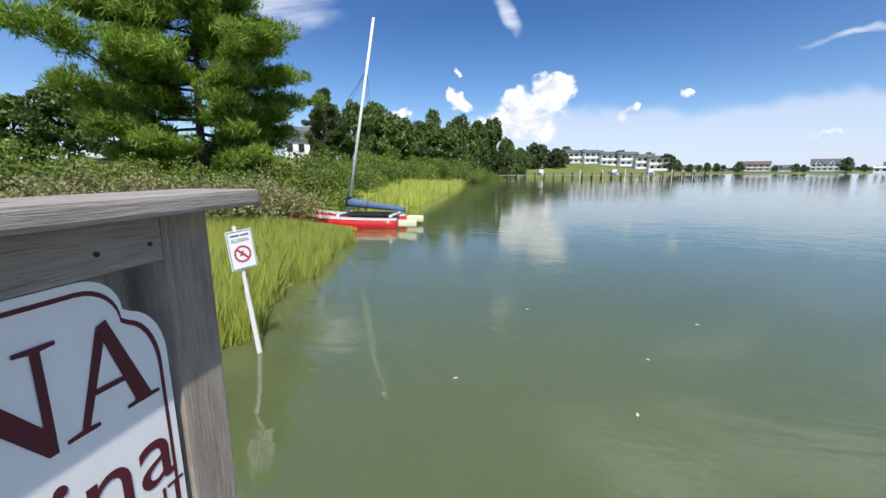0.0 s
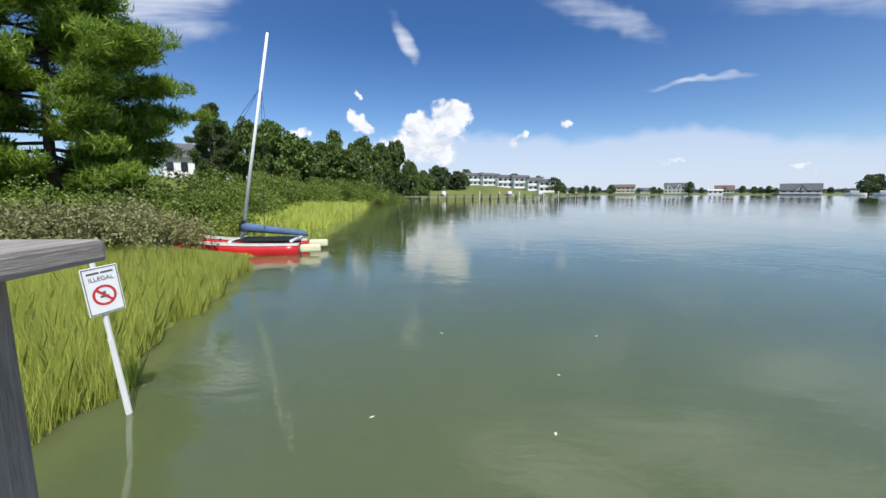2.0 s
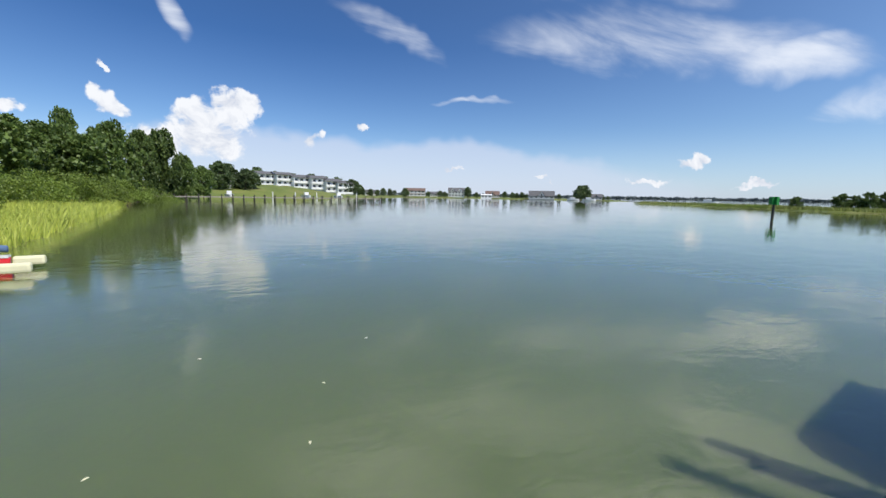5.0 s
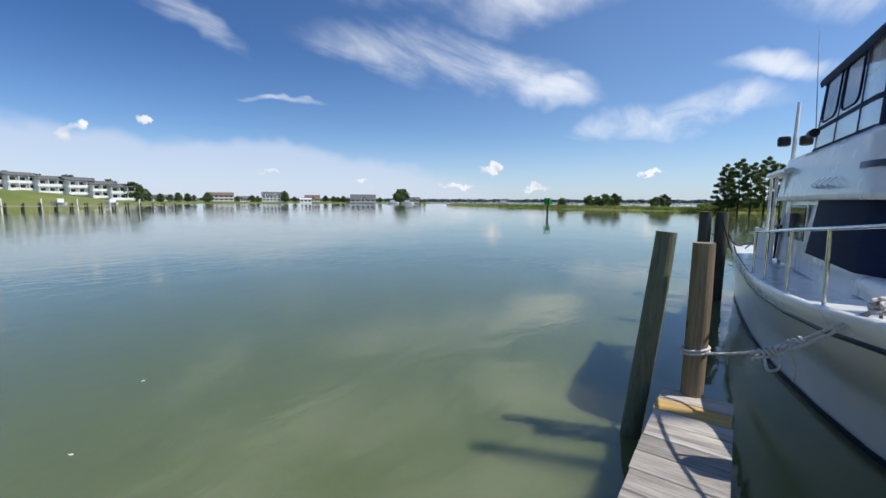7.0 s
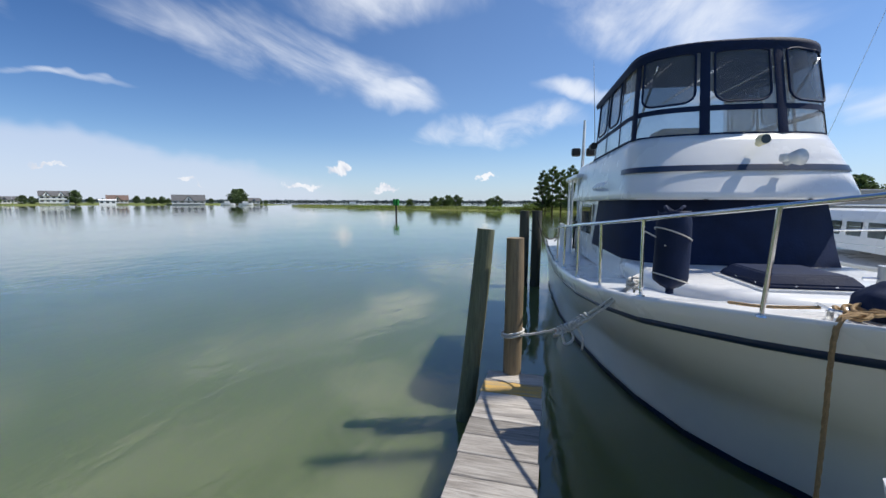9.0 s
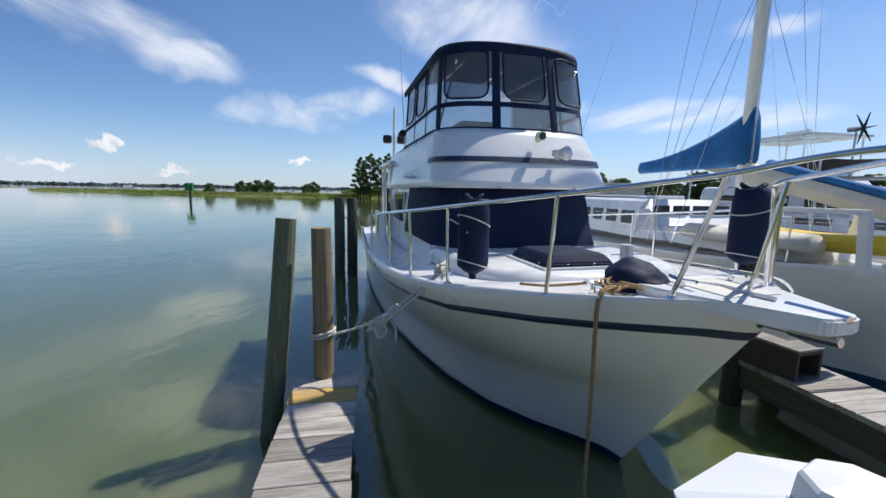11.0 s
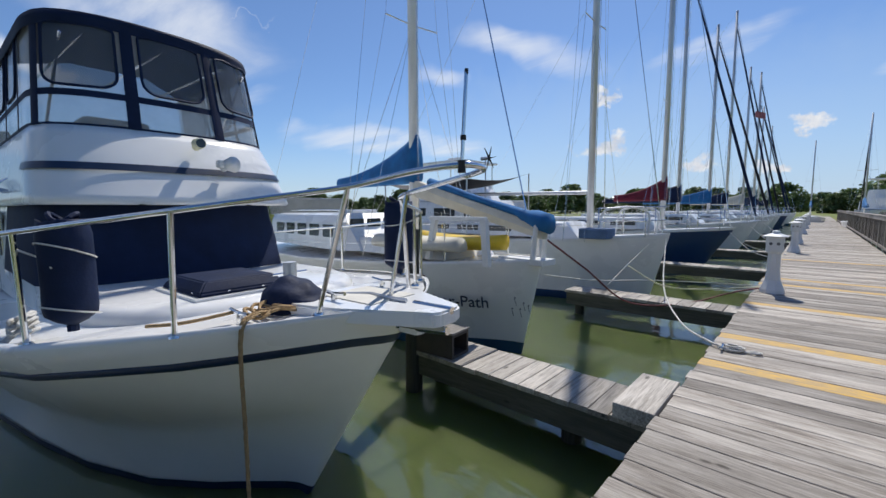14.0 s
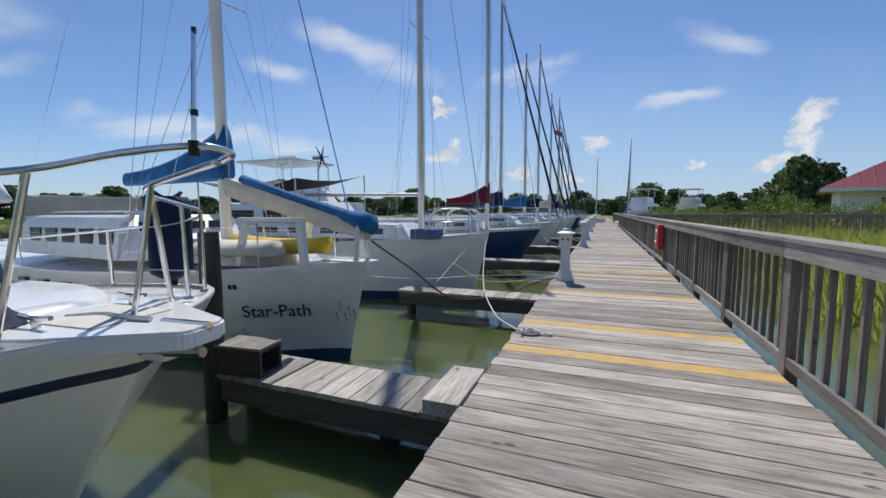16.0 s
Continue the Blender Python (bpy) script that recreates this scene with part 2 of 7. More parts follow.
def bump(nt, p, height, strength, distance=0.01):
    b = nt.nodes.new("ShaderNodeBump")
    setv(b, Strength=strength, Distance=distance)
    L(nt, height, b.inputs["Height"])
    L(nt, b.outputs[0], p.inputs["Normal"])


def obj_vec(nt):
    return nt.nodes.new("ShaderNodeTexCoord").outputs["Object"]


def geo_vec(nt):
    return nt.nodes.new("ShaderNodeNewGeometry").outputs["Position"]


def plain(name, color, rough=0.5, metal=0.0, vary=0.12, scale=3.0, coat=0.0, bumps=0.0, world_space=False):
    """Paint, gelcoat, cloth or metal with blotches at two scales."""
    m, nt, p = principled(name)
    vec = geo_vec(nt) if world_space else obj_vec(nt)
    a = noise_tex(nt, vec, scale, 5)
    b = noise_tex(nt, vec, scale * 9, 4)
    dark = tuple(c * (1 - vary) for c in color)
    lite = tuple(min(1, c * (1 + vary * 0.6)) for c in color)
    c1 = ramp(nt, a, [(0.3, dark), (0.7, lite)])
    c2 = mixc(nt, arith(nt, "MULTIPLY", b, vary), c1, tuple(c * 0.6 for c in color))
    L(nt, c2, p.inputs["Base Color"])
    L(nt, arith(nt, "ADD", arith(nt, "MULTIPLY", a, 0.16), rough - 0.08), p.inputs["Roughness"])
    p.inputs["Metallic"].default_value = metal
    p.inputs["Coat Weight"].default_value = coat
    if bumps:
        bump(nt, p, b, bumps, 0.01)
    return m


def wood(name, dark, mid, lite, axis=0, rough=0.85, grain=1.0, random_tone=0.35, tex=1.0):
    """Weathered timber; the grain runs along the axis 0, 1 or 2 of the object."""
    m, nt, p = principled(name)
    vec = obj_vec(nt)
    info = nt.nodes.new("ShaderNodeObjectInfo")
    rnd = info.outputs["Random"]
    off = nt.nodes.new("ShaderNodeVectorMath")
    off.operation = "ADD"
    comb = nt.nodes.new("ShaderNodeCombineXYZ")
    for i in range(3):
        L(nt, arith(nt, "MULTIPLY", rnd, 37.0 + 11 * i), comb.inputs[i])
    L(nt, vec, off.inputs[0])
    L(nt, comb.outputs[0], off.inputs[1])
    sc = [22.0 * tex] * 3
    sc[axis] = 1.1 * tex
    g = noise_tex(nt, mapped(nt, off.outputs[0], tuple(sc)), 2.2, 8, 0.7, 0.7)
    sc2 = [4.0 * tex] * 3
    sc2[axis] = 0.9 * tex
    blot = noise_tex(nt, mapped(nt, off.outputs[0], tuple(sc2)), 1.7, 5, 0.6)
    sc3 = [110.0 * tex] * 3
    sc3[axis] = 5.0 * tex
    fib = noise_tex(nt, mapped(nt, off.outputs[0], tuple(sc3)), 1.0, 4, 0.6)
    c = ramp(nt, g, [(0.28, dark), (0.5, mid), (0.72, lite)])
    c = mixc(nt, ramp(nt, blot, [(0.35, (0, 0, 0)), (0.7, (0.75, 0.75, 0.75))]), c, lite)
    c = mixc(nt, arith(nt, "MULTIPLY", ramp(nt, fib, [(0.5, (0, 0, 0)), (0.68, (1, 1, 1))]), 0.45), c, dark)
    vor = nt.nodes.new("ShaderNodeTexVoronoi")
    vs = [5.0] * 3
    vs[axis] = 2.1
    L(nt, mapped(nt, off.outputs[0], tuple(vs)), vor.inputs["Vector"])
    vor.inputs["Scale"].default_value = 1.0
    knot = ramp(nt, vor.outputs["Distance"], [(0.05, (1, 1, 1)), (0.1, (0, 0, 0))])
    c = mixc(nt, arith(nt, "MULTIPLY", knot, 0.75), c, tuple(x * 0.45 for x in dark))
    tone = nt.nodes.new("ShaderNodeMapRange")
    setv(tone, To_Min=1 - random_tone, To_Max=1 + random_tone * 0.55)
    L(nt, rnd, tone.inputs["Value"])
    hsv = nt.nodes.new("ShaderNodeHueSaturation")
    L(nt, c, hsv.inputs["Color"])
    L(nt, tone.outputs[0], hsv.inputs["Value"])
    L(nt, hsv.outputs[0], p.inputs["Base Color"])
    p.inputs["Roughness"].default_value = rough
    h = arith(nt, "ADD", g, arith(nt, "MULTIPLY", fib, 0.7))
    bump(nt, p, h, 0.55 * grain, 0.006)
    return m


M_deck = wood("weathered_deck_wood", (0.075, 0.060, 0.048), (0.27, 0.235, 0.20), (0.60, 0.555, 0.50), 0, 0.85, 1.5, 0.45)
M_deck_y = wood("weathered_finger_wood", (0.085, 0.074, 0.063), (0.30, 0.27, 0.235), (0.60, 0.56, 0.51), 1, 0.85, 1.6, 0.4)
M_post = wood("grey_post_wood", (0.16, 0.13, 0.105), (0.35, 0.30, 0.25), (0.52, 0.46, 0.39), 2, tex=1.6)
M_sign_wood = wood("weathered_sign_wood", (0.16, 0.14, 0.125), (0.35, 0.315, 0.28), (0.52, 0.475, 0.43), 1, tex=1.6)
# Posts and balusters: the shade on their sunless side is mixed into the colour.
M_rail_shaded = wood("shaded_rail_wood", (0.08, 0.066, 0.053), (0.175, 0.15, 0.125), (0.29, 0.26, 0.22), 2)
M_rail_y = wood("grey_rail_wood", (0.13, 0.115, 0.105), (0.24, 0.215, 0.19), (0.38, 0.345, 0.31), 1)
# One dark tone for stringers, fascia and finger beams.
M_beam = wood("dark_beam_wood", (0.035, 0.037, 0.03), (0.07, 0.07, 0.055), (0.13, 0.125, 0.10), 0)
M_pile_green = wood("green_treated_pile", (0.045, 0.055, 0.035), (0.11, 0.125, 0.075), (0.20, 0.205, 0.13), 2, 0.8, 1.0, 0.15)
M_pile_brown = wood("brown_pile", (0.09, 0.06, 0.035), (0.20, 0.145, 0.085), (0.30, 0.23, 0.14), 2, 0.8, 1.0, 0.15)
M_pile_dark = wood("dark_wet_pile", (0.02, 0.02, 0.016), (0.045, 0.045, 0.035), (0.08, 0.08, 0.06), 2, 0.7)


def worn_paint(name, color, axis=0):
    m, nt, p = principled(name)
    vec = obj_vec(nt)
    s = [9.0] * 3
    s[axis] = 1.4
    wear = noise_tex(nt, mapped(nt, vec, tuple(s)), 3.0, 8, 0.72)
    f = ramp(nt, wear, [(0.40, (1, 1, 1)), (0.62, (0.1, 0.1, 0.1))])
    c = mixc(nt, f, (0.30, 0.25, 0.19), color)
    L(nt, c, p.inputs["Base Color"])
    p.inputs["Roughness"].default_value = 0.75
    bump(nt, p, wear, 0.4, 0.004)
    return m


M_yellow = worn_paint("worn_yellow_paint", (0.66, 0.40, 0.075), 0)
M_yellow_y = worn_paint("worn_yellow_end_paint", (0.66, 0.40, 0.075), 1)
M_gel = plain("white_gelcoat", (0.80, 0.80, 0.79), 0.28, 0, 0.05, 1.4, 0.4)
M_hull = plain("cream_hull_gelcoat", (0.86, 0.85, 0.82), 0.30, 0, 0.07, 0.9, 0.35)
M_white = plain("white_paint", (0.78, 0.78, 0.77), 0.5, 0, 0.08, 2.0)
M_plastic = plain("white_moulded_plastic", (0.70, 0.71, 0.72), 0.45, 0, 0.06, 4.0)
M_navy = plain("navy_canvas", (0.008, 0.018, 0.056), 0.66, 0, 0.35, 5.0, 0, 0.25)
M_navy.node_tree.nodes["Principled BSDF"].inputs["Specular IOR Level"].default_value = 0.22
M_navy_boot = plain("navy_boot_stripe", (0.012, 0.03, 0.075), 0.35, 0, 0.3, 2.0)
M_blue_cover = plain("blue_sail_cover", (0.02, 0.16, 0.40), 0.85, 0, 0.3, 4.0, 0, 0.4)
M_blue_hull = plain("blue_hull_paint", (0.015, 0.05, 0.14), 0.3, 0, 0.2, 1.0, 0.3)
M_bottom = plain("blue_bottom_paint", (0.012, 0.075, 0.15), 0.6, 0, 0.3, 3.0)
M_steel = plain("polished_stainless", (0.72, 0.73, 0.74), 0.14, 1.0, 0.06, 9.0)
M_alu = plain("spar_aluminium", (0.62, 0.63, 0.64), 0.42, 0.6, 0.08, 3.0)
M_spar_white = plain("white_spar", (0.80, 0.80, 0.79), 0.35, 0, 0.05, 3.0)
M_black = plain("black_fitting", (0.012, 0.012, 0.013), 0.5, 0, 0.3, 9.0)
M_rope_white = plain("white_rope", (0.72, 0.70, 0.66), 0.9, 0, 0.25, 60.0, 0, 0.6)
M_rope_tan = plain("tan_rope", (0.45, 0.30, 0.15), 0.9, 0, 0.35, 60.0, 0, 0.6)
M_rope_dark = plain("dark_rope", (0.02, 0.02, 0.025), 0.9, 0, 0.3, 60.0)
M_red_hose = plain("red_hose", (0.16, 0.03, 0.03), 0.6, 0, 0.2, 9.0)
M_red = plain("red_hull_paint", (0.60, 0.02, 0.025), 0.32, 0, 0.12, 2.0, 0.3)
M_red_box = plain("red_box", (0.48, 0.015, 0.03), 0.5, 0, 0.2, 6.0)
M_maroon = plain("maroon_canvas", (0.16, 0.012, 0.03), 0.85, 0, 0.3, 4.0)
M_yellow_k = plain("yellow_plastic", (0.75, 0.52, 0.03), 0.4, 0, 0.15, 3.0)
M_cream = plain("cream_plastic", (0.78, 0.74, 0.50), 0.5, 0, 0.1, 4.0)
M_canvas_grey = plain("faded_blue_cover", (0.10, 0.17, 0.30), 0.85, 0, 0.25, 5.0, 0, 0.3)
M_mat = plain("tan_mat", (0.62, 0.60, 0.54), 0.8, 0, 0.15, 9.0)
M_sail = plain("cream_sailcloth", (0.66, 0.62, 0.52), 0.8, 0, 0.12, 5.0, 0, 0.2)
M_sign = plain("white_sign_board", (0.86, 0.87, 0.88), 0.4, 0, 0.03, 6.0)
M_letter = plain("maroon_sign_paint", (0.095, 0.008, 0.022), 0.5, 0, 0.12, 12.0)
M_brown_box = plain("dark_brown_box", (0.055, 0.045, 0.04), 0.7, 0, 0.3, 7.0, 0, 0.2)
M_green_mark = plain("green_daymark", (0.01, 0.22, 0.035), 0.6, 0, 0.15, 4.0)
M_sign_red = plain("red_sign_paint", (0.6, 0.04, 0.05), 0.5, 0, 0.1, 20.0)
M_sign_grey = plain("grey_sign_print", (0.12, 0.12, 0.13), 0.5, 0, 0.1, 20.0)
M_tarp = plain("black_tarp", (0.016, 0.016, 0.018), 0.8, 0, 0.3, 3.0)
M_roof_red = plain("red_metal_roof", (0.24, 0.035, 0.045), 0.45, 0, 0.12, 0.7)
M_roof_grey = plain("grey_shingle_roof", (0.13, 0.13, 0.135), 0.9, 0, 0.25, 0.6)
M_roof_brown = plain("brown_shingle_roof", (0.17, 0.115, 0.095), 0.9, 0, 0.2, 0.6)
M_wall_white = plain("white_siding", (0.84, 0.84, 0.83), 0.7, 0, 0.08, 0.5)
M_wall_grey = plain("grey_siding", (0.46, 0.48, 0.50), 0.75, 0, 0.1, 0.5)
M_wall_tan = plain("tan_siding", (0.52, 0.45, 0.36), 0.75, 0, 0.1, 0.5)
M_pane = plain("dark_window_glass", (0.03, 0.04, 0.05), 0.08, 0, 0.1, 1.0)


def vinyl(name, tint, rough, opaque):
    m, nt, p = principled(name)
    setv(p, Roughness=rough)
    n = noise_tex(nt, obj_vec(nt), 2.5, 4)
    L(nt, ramp(nt, n, [(0.3, tuple(c * 0.7 for c in tint)), (0.7, tint)]), p.inputs["Base Color"])
    p.inputs["Alpha"].default_value = opaque
    return m


M_vinyl = vinyl("tinted_clear_vinyl", (0.06, 0.075, 0.10), 0.12, 0.62)
M_vinyl_low = vinyl("milky_clear_vinyl", (0.45, 0.45, 0.42), 0.25, 0.55)


def water_material():
    m, nt, p = principled("murky_creek_water")
    vec = geo_vec(nt)
    silt = noise_tex(nt, vec, 0.06, 4)
    c = ramp(nt, silt, [(0.35, (0.098, 0.124, 0.050)), (0.65, (0.122, 0.150, 0.064))])
    L(nt, c, p.inputs["Base Color"])
    setv(p, Roughness=0.008, IOR=1.72, Subsurface_Weight=1.0, Subsurface_Scale=0.9)
    p.inputs["Subsurface Radius"].default_value = (0.8, 1.0, 0.5)
    chop = noise_tex(nt, mapped(nt, vec, (1.0, 1.7, 1), rot=(0, 0, 0.5)), 1.4, 3, 0.5, 0.5)
    ripple = noise_tex(nt, mapped(nt, vec, (1.2, 2.6, 1), rot=(0, 0, 0.5)), 5.5, 2, 0.5, 0.3)
    swell = noise_tex(nt, vec, 0.22, 2)
    calm = ramp(nt, noise_tex(nt, vec, 0.05, 3), [(0.40, (0.25, 0.25, 0.25)), (0.66, (1, 1, 1))])
    h = arith(nt, "ADD", arith(nt, "MULTIPLY", chop, 0.014), arith(nt, "MULTIPLY", arith(nt, "MULTIPLY", ripple, 0.0032), calm))
    h = arith(nt, "ADD", h, arith(nt, "MULTIPLY", swell, 0.03))
    bump(nt, p, h, 0.6, 1.0)
    return m


M_water = water_material()


def ground_material():
    m, nt, p = principled("grassy_ground")
    vec = geo_vec(nt)
    a = noise_tex(nt, vec, 0.09, 6)
    b = noise_tex(nt, vec, 2.2, 6)
    c = ramp(nt, a, [(0.35, (0.11, 0.15, 0.025)), (0.5, (0.16, 0.20, 0.035)), (0.68, (0.22, 0.21, 0.06))])
    c = mixc(nt, arith(nt, "MULTIPLY", b, 0.5), c, (0.07, 0.085, 0.02))
    L(nt, c, p.inputs["Base Color"])
    p.inputs["Roughness"].default_value = 0.95
    bump(nt, p, b, 0.8, 0.1)
    return m


M_ground = ground_material()


def leaf_material(name, dark, lite, shine=0.55, through_light=0.25):
    m, nt, p = principled(name)
    g = nt.nodes.new("ShaderNodeNewGeometry")
    rnd = g.outputs["Random Per Island"]
    big = noise_tex(nt, obj_vec(nt), 0.5, 4)
    f = arith(nt, "ADD", arith(nt, "MULTIPLY", rnd, 0.6), arith(nt, "MULTIPLY", big, 0.5))
    c = ramp(nt, f, [(0.15, dark), (0.85, lite)])
    info = nt.nodes.new("ShaderNodeObjectInfo")
    hsv = nt.nodes.new("ShaderNodeHueSaturation")
    tone = nt.nodes.new("ShaderNodeMapRange")
    setv(tone, To_Min=0.75, To_Max=1.25)
    L(nt, info.outputs["Random"], tone.inputs["Value"])
    L(nt, tone.outputs[0], hsv.inputs["Value"])
    L(nt, c, hsv.inputs["Color"])
    L(nt, hsv.outputs[0], p.inputs["Base Color"])
    setv(p, Roughness=shine)
    tr = nt.nodes.new("ShaderNodeBsdfTranslucent")
    L(nt, hsv.outputs[0], tr.inputs["Color"])
    mx = nt.nodes.new("ShaderNodeMixShader")
    mx.inputs[0].default_value = through_light
    L(nt, p.outputs[0], mx.inputs[1])
    L(nt, tr.outputs[0], mx.inputs[2])
    L(nt, mx.outputs[0], nt.nodes["Material Output"].inputs["Surface"])
    return m


M_pine = leaf_material("pine_needles", (0.06, 0.12, 0.016), (0.29, 0.41, 0.05), 0.55, 0.45)
M_pine_far = leaf_material("far_pine_needles", (0.05, 0.09, 0.022), (0.15, 0.21, 0.06), 0.6, 0.3)
M_leaf = leaf_material("oak_leaves", (0.045, 0.085, 0.018), (0.15, 0.22, 0.045), 0.55, 0.3)
# Distance haze is put into these leaf colours as a blue-grey cast.
M_hazy_bay_wood = leaf_material("hazy_bay_woods", (0.10, 0.13, 0.14), (0.16, 0.20, 0.20), 0.8, 0.2)
M_leaf_far = leaf_material("far_leaves", (0.055, 0.09, 0.035), (0.14, 0.20, 0.07), 0.6, 0.3)
M_bush = leaf_material("shrub_leaves", (0.075, 0.125, 0.016), (0.24, 0.32, 0.05), 0.55, 0.35)
M_bush_pale = leaf_material("pale_shrub_leaves", (0.15, 0.165, 0.055), (0.36, 0.34, 0.15), 0.6, 0.3)
M_reed = leaf_material("marsh_grass", (0.36, 0.44, 0.07), (0.74, 0.77, 0.20), 0.6, 0.5)
M_bark = plain("grey_brown_bark", (0.10, 0.075, 0.055), 0.95, 0, 0.4, 6.0, 0, 0.8)


# ---- ground, one sheet to the horizon ----
BANK_EYE = (1.22, 0.05)


def bank_spot(x, y):
    """Where a spot of the east bank, sketched round the dock's end, lies in the plan."""
    dx, dy = x - 0.6, y - 0.6
    a = radians(bearing(math.degrees(math.atan2(-dx, dy))))
    d = math.hypot(dx, dy) * 1.02
    return (BANK_EYE[0] - math.sin(a) * d, BANK_EYE[1] + math.cos(a) * d)


EAST = [(4.0, -2.6), (4.7, -4.7), (5.7, -8.2), (6.7, -10.6), (7.0, -12.4), (8.2, -23.6), (11, -45), (16.3, -78), (15, -95), (9, -118), (2, -131), (-14, -138),
        (-40, -150), (-75, -205), (-112, -252), (-165, -246), (-204, -222), (-226, -196), (-262, -186), (-420, -420), (-300, -1500), (900, -1500),
        (1200, 0), (1000, 900), (-900, 1100), (-420, 420), (-190, 150), (-95, 108), (-30, 98), (-6, 92), (3.5, 84), (5.5, 60), (5.2, 30), (4.6, 14), (4.3, 6), (4.2, 2)]
EAST = [bank_spot(x, y) if y < -2 and y > -300 and x > -150 else (x, y) for x, y in EAST]
SLIP = (7.4, -12.9)
MARSH = [(-172, -122), (-158, -112), (-135, -62), (-114, -42), (-104, -12), (-94, 16), (-80, 40), (-110, 62), (-150, 60), (-155, 5), (-165, -45), (-182, -108)]
BAY = [(-4600, -3200), (-3300, -2400), (-2700, -900), (-2600, 300), (-2500, 1400), (-4600, 2400)]


def inside_distance(px, py, poly):
    """Distance to the outline, positive inside."""
    best = np.full(px.shape, 1e9)
    odd = np.zeros(px.shape, bool)
    for (x0, y0), (x1, y1) in zip(poly, poly[1:] + poly[:1]):
        dx, dy = x1 - x0, y1 - y0
        t = np.clip(((px - x0) * dx + (py - y0) * dy) / (dx * dx + dy * dy), 0, 1)
        best = np.minimum(best, np.hypot(px - x0 - t * dx, py - y0 - t * dy))
        cross = ((y0 > py) != (y1 > py)) & (px < (x1 - x0) * (py - y0) / ((y1 - y0) or 1e-9) + x0)
        odd ^= cross
    return np.where(odd, best, -best)


def land_height(px, py):
    px, py = np.asarray(px, float), np.asarray(py, float)
    e = inside_distance(px, py, EAST)
    m = inside_distance(px, py, MARSH)
    b = inside_distance(px, py, BAY)
    wob = 0.25 * np.sin(px * 0.31 + 1.3) * np.cos(py * 0.27) + 0.12 * np.sin(px * 0.9) * np.sin(py * 0.8 + 2)
    hill = np.clip((-py - 14) / 40, 0, 1) * np.clip((e - 5) / 22, 0, 1) * 3.4 * np.clip((160 + py) / 40, 0, 1)
    hill = hill + np.clip((-py - 118) / 25, 0, 1) * np.clip((e - 5) / 30, 0, 1) * 4.2 * np.clip((px + 80) / 50, 0, 1)
    east = np.where(e > 0, 0.05 + 0.55 * (1 - np.exp(-e / 4.0)) + hill + wob * np.clip(e / 8, 0, 1), np.maximum(e * 0.35, -1.6))
    slip = np.hypot(px - np.clip(px, SLIP[0] - 1.9, SLIP[0] + 2.0), py - SLIP[1])
    east = np.where(e > 0, np.minimum(east, 0.04 + 0.3 * np.clip(slip - 0.9, 0, 99)), east)
    marsh = np.where(m > 0, 0.25 + 0.1 * np.clip(m / 6, 0, 1), np.maximum(m * 0.2, -1.6))
    bay = np.where(b > 0, 8.0 * (1 - np.exp(-b / 60)), -1.6)
    return WATER + np.maximum(np.maximum(east, marsh), bay)


def ground_z(x, y):
    return float(land_height(np.array([x]), np.array([y]))[0])


NA, NR = 600, 180
radii = 1.5 * (4800 / 1.5) ** (np.arange(NR) / (NR - 1))
ang = np.arange(NA) * 2 * math.pi / NA
gx = np.concatenate([[0.0], (radii[:, None] * np.cos(ang)).ravel()])
gy = np.concatenate([[0.0], (radii[:, None] * np.sin(ang)).ravel()])
gz = land_height(gx, gy)
gfaces = [(0, 1 + k, 1 + (k + 1) % NA) for k in range(NA)]
for i in range(NR - 1):
    for k in range(NA):
        a, b = 1 + i * NA + k, 1 + i * NA + (k + 1) % NA
        gfaces.append((a, a + NA, b + NA, b))
gme = bpy.data.meshes.new("ground")
gme.from_pydata(np.stack([gx, gy, gz], 1).tolist(), [], gfaces)
gme.materials.append(M_ground)
gme.polygons.foreach_set("use_smooth", [True] * len(gme.polygons))
tagged(new("ground", gme), "grassy creek bank, marsh and creek bed", "ground", kind="structure")

bm = B()
wv = [bm.verts.new((4800 * math.cos(k * math.pi / 24), 4800 * math.sin(k * math.pi / 24), WATER)) for k in range(48)]
bm.faces.new(wv)
tagged(part("water", bm, M_water), "calm murky green creek water", "water", kind="structure")


# ---- the main dock ----
DX0, DX1, DY0 = -0.47, 1.90, -0.38
PITCH, BW = 0.216, 0.209
dock = thing("dock_walkway", "weathered grey plank dock on piles over the creek", "dock", kind="structure")


def plank_mesh_cheap(name, length, width, thick, material, axis):
    bm = B()
    w = width / 2
    e = 0.005
    outline = [(-w, -thick), (w, -thick), (w, -e), (w - e, 0), (-w + e, 0), (-w, -e)]
    rows = []
    for s in (0.0, length):
        rows.append([bm.verts.new((s, a, b) if axis == 0 else (a, s, b)) for a, b in outline])
    for k in range(6):
        bm.faces.new((rows[0][k], rows[0][(k + 1) % 6], rows[1][(k + 1) % 6], rows[1][k]))
    bm.faces.new(rows[0])
    bm.faces.new(rows[1][::-1])
    return mesh_from(name, bm, material)


bm = B()
for x in (-0.40, 0.35, 1.10, 1.78):
    box(bm, x - 0.04, x + 0.04, DY0 + 0.02, 110, -0.31, -0.052)
part("stringer", bm, M_beam, dock, "dark timber stringers")
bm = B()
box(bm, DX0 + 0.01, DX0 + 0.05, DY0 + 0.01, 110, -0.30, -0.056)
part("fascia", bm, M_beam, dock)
bm = B()
for k in range(28):
    y = 0.6 + k * 3.9
    for x in (-0.30, 1.70):
        rod(bm, (x, y, -2.2), (x, y, -0.06), 0.11, 0.10, 10)
part("support_pile", bm, M_pile_dark, dock, "dark wet round support piles")

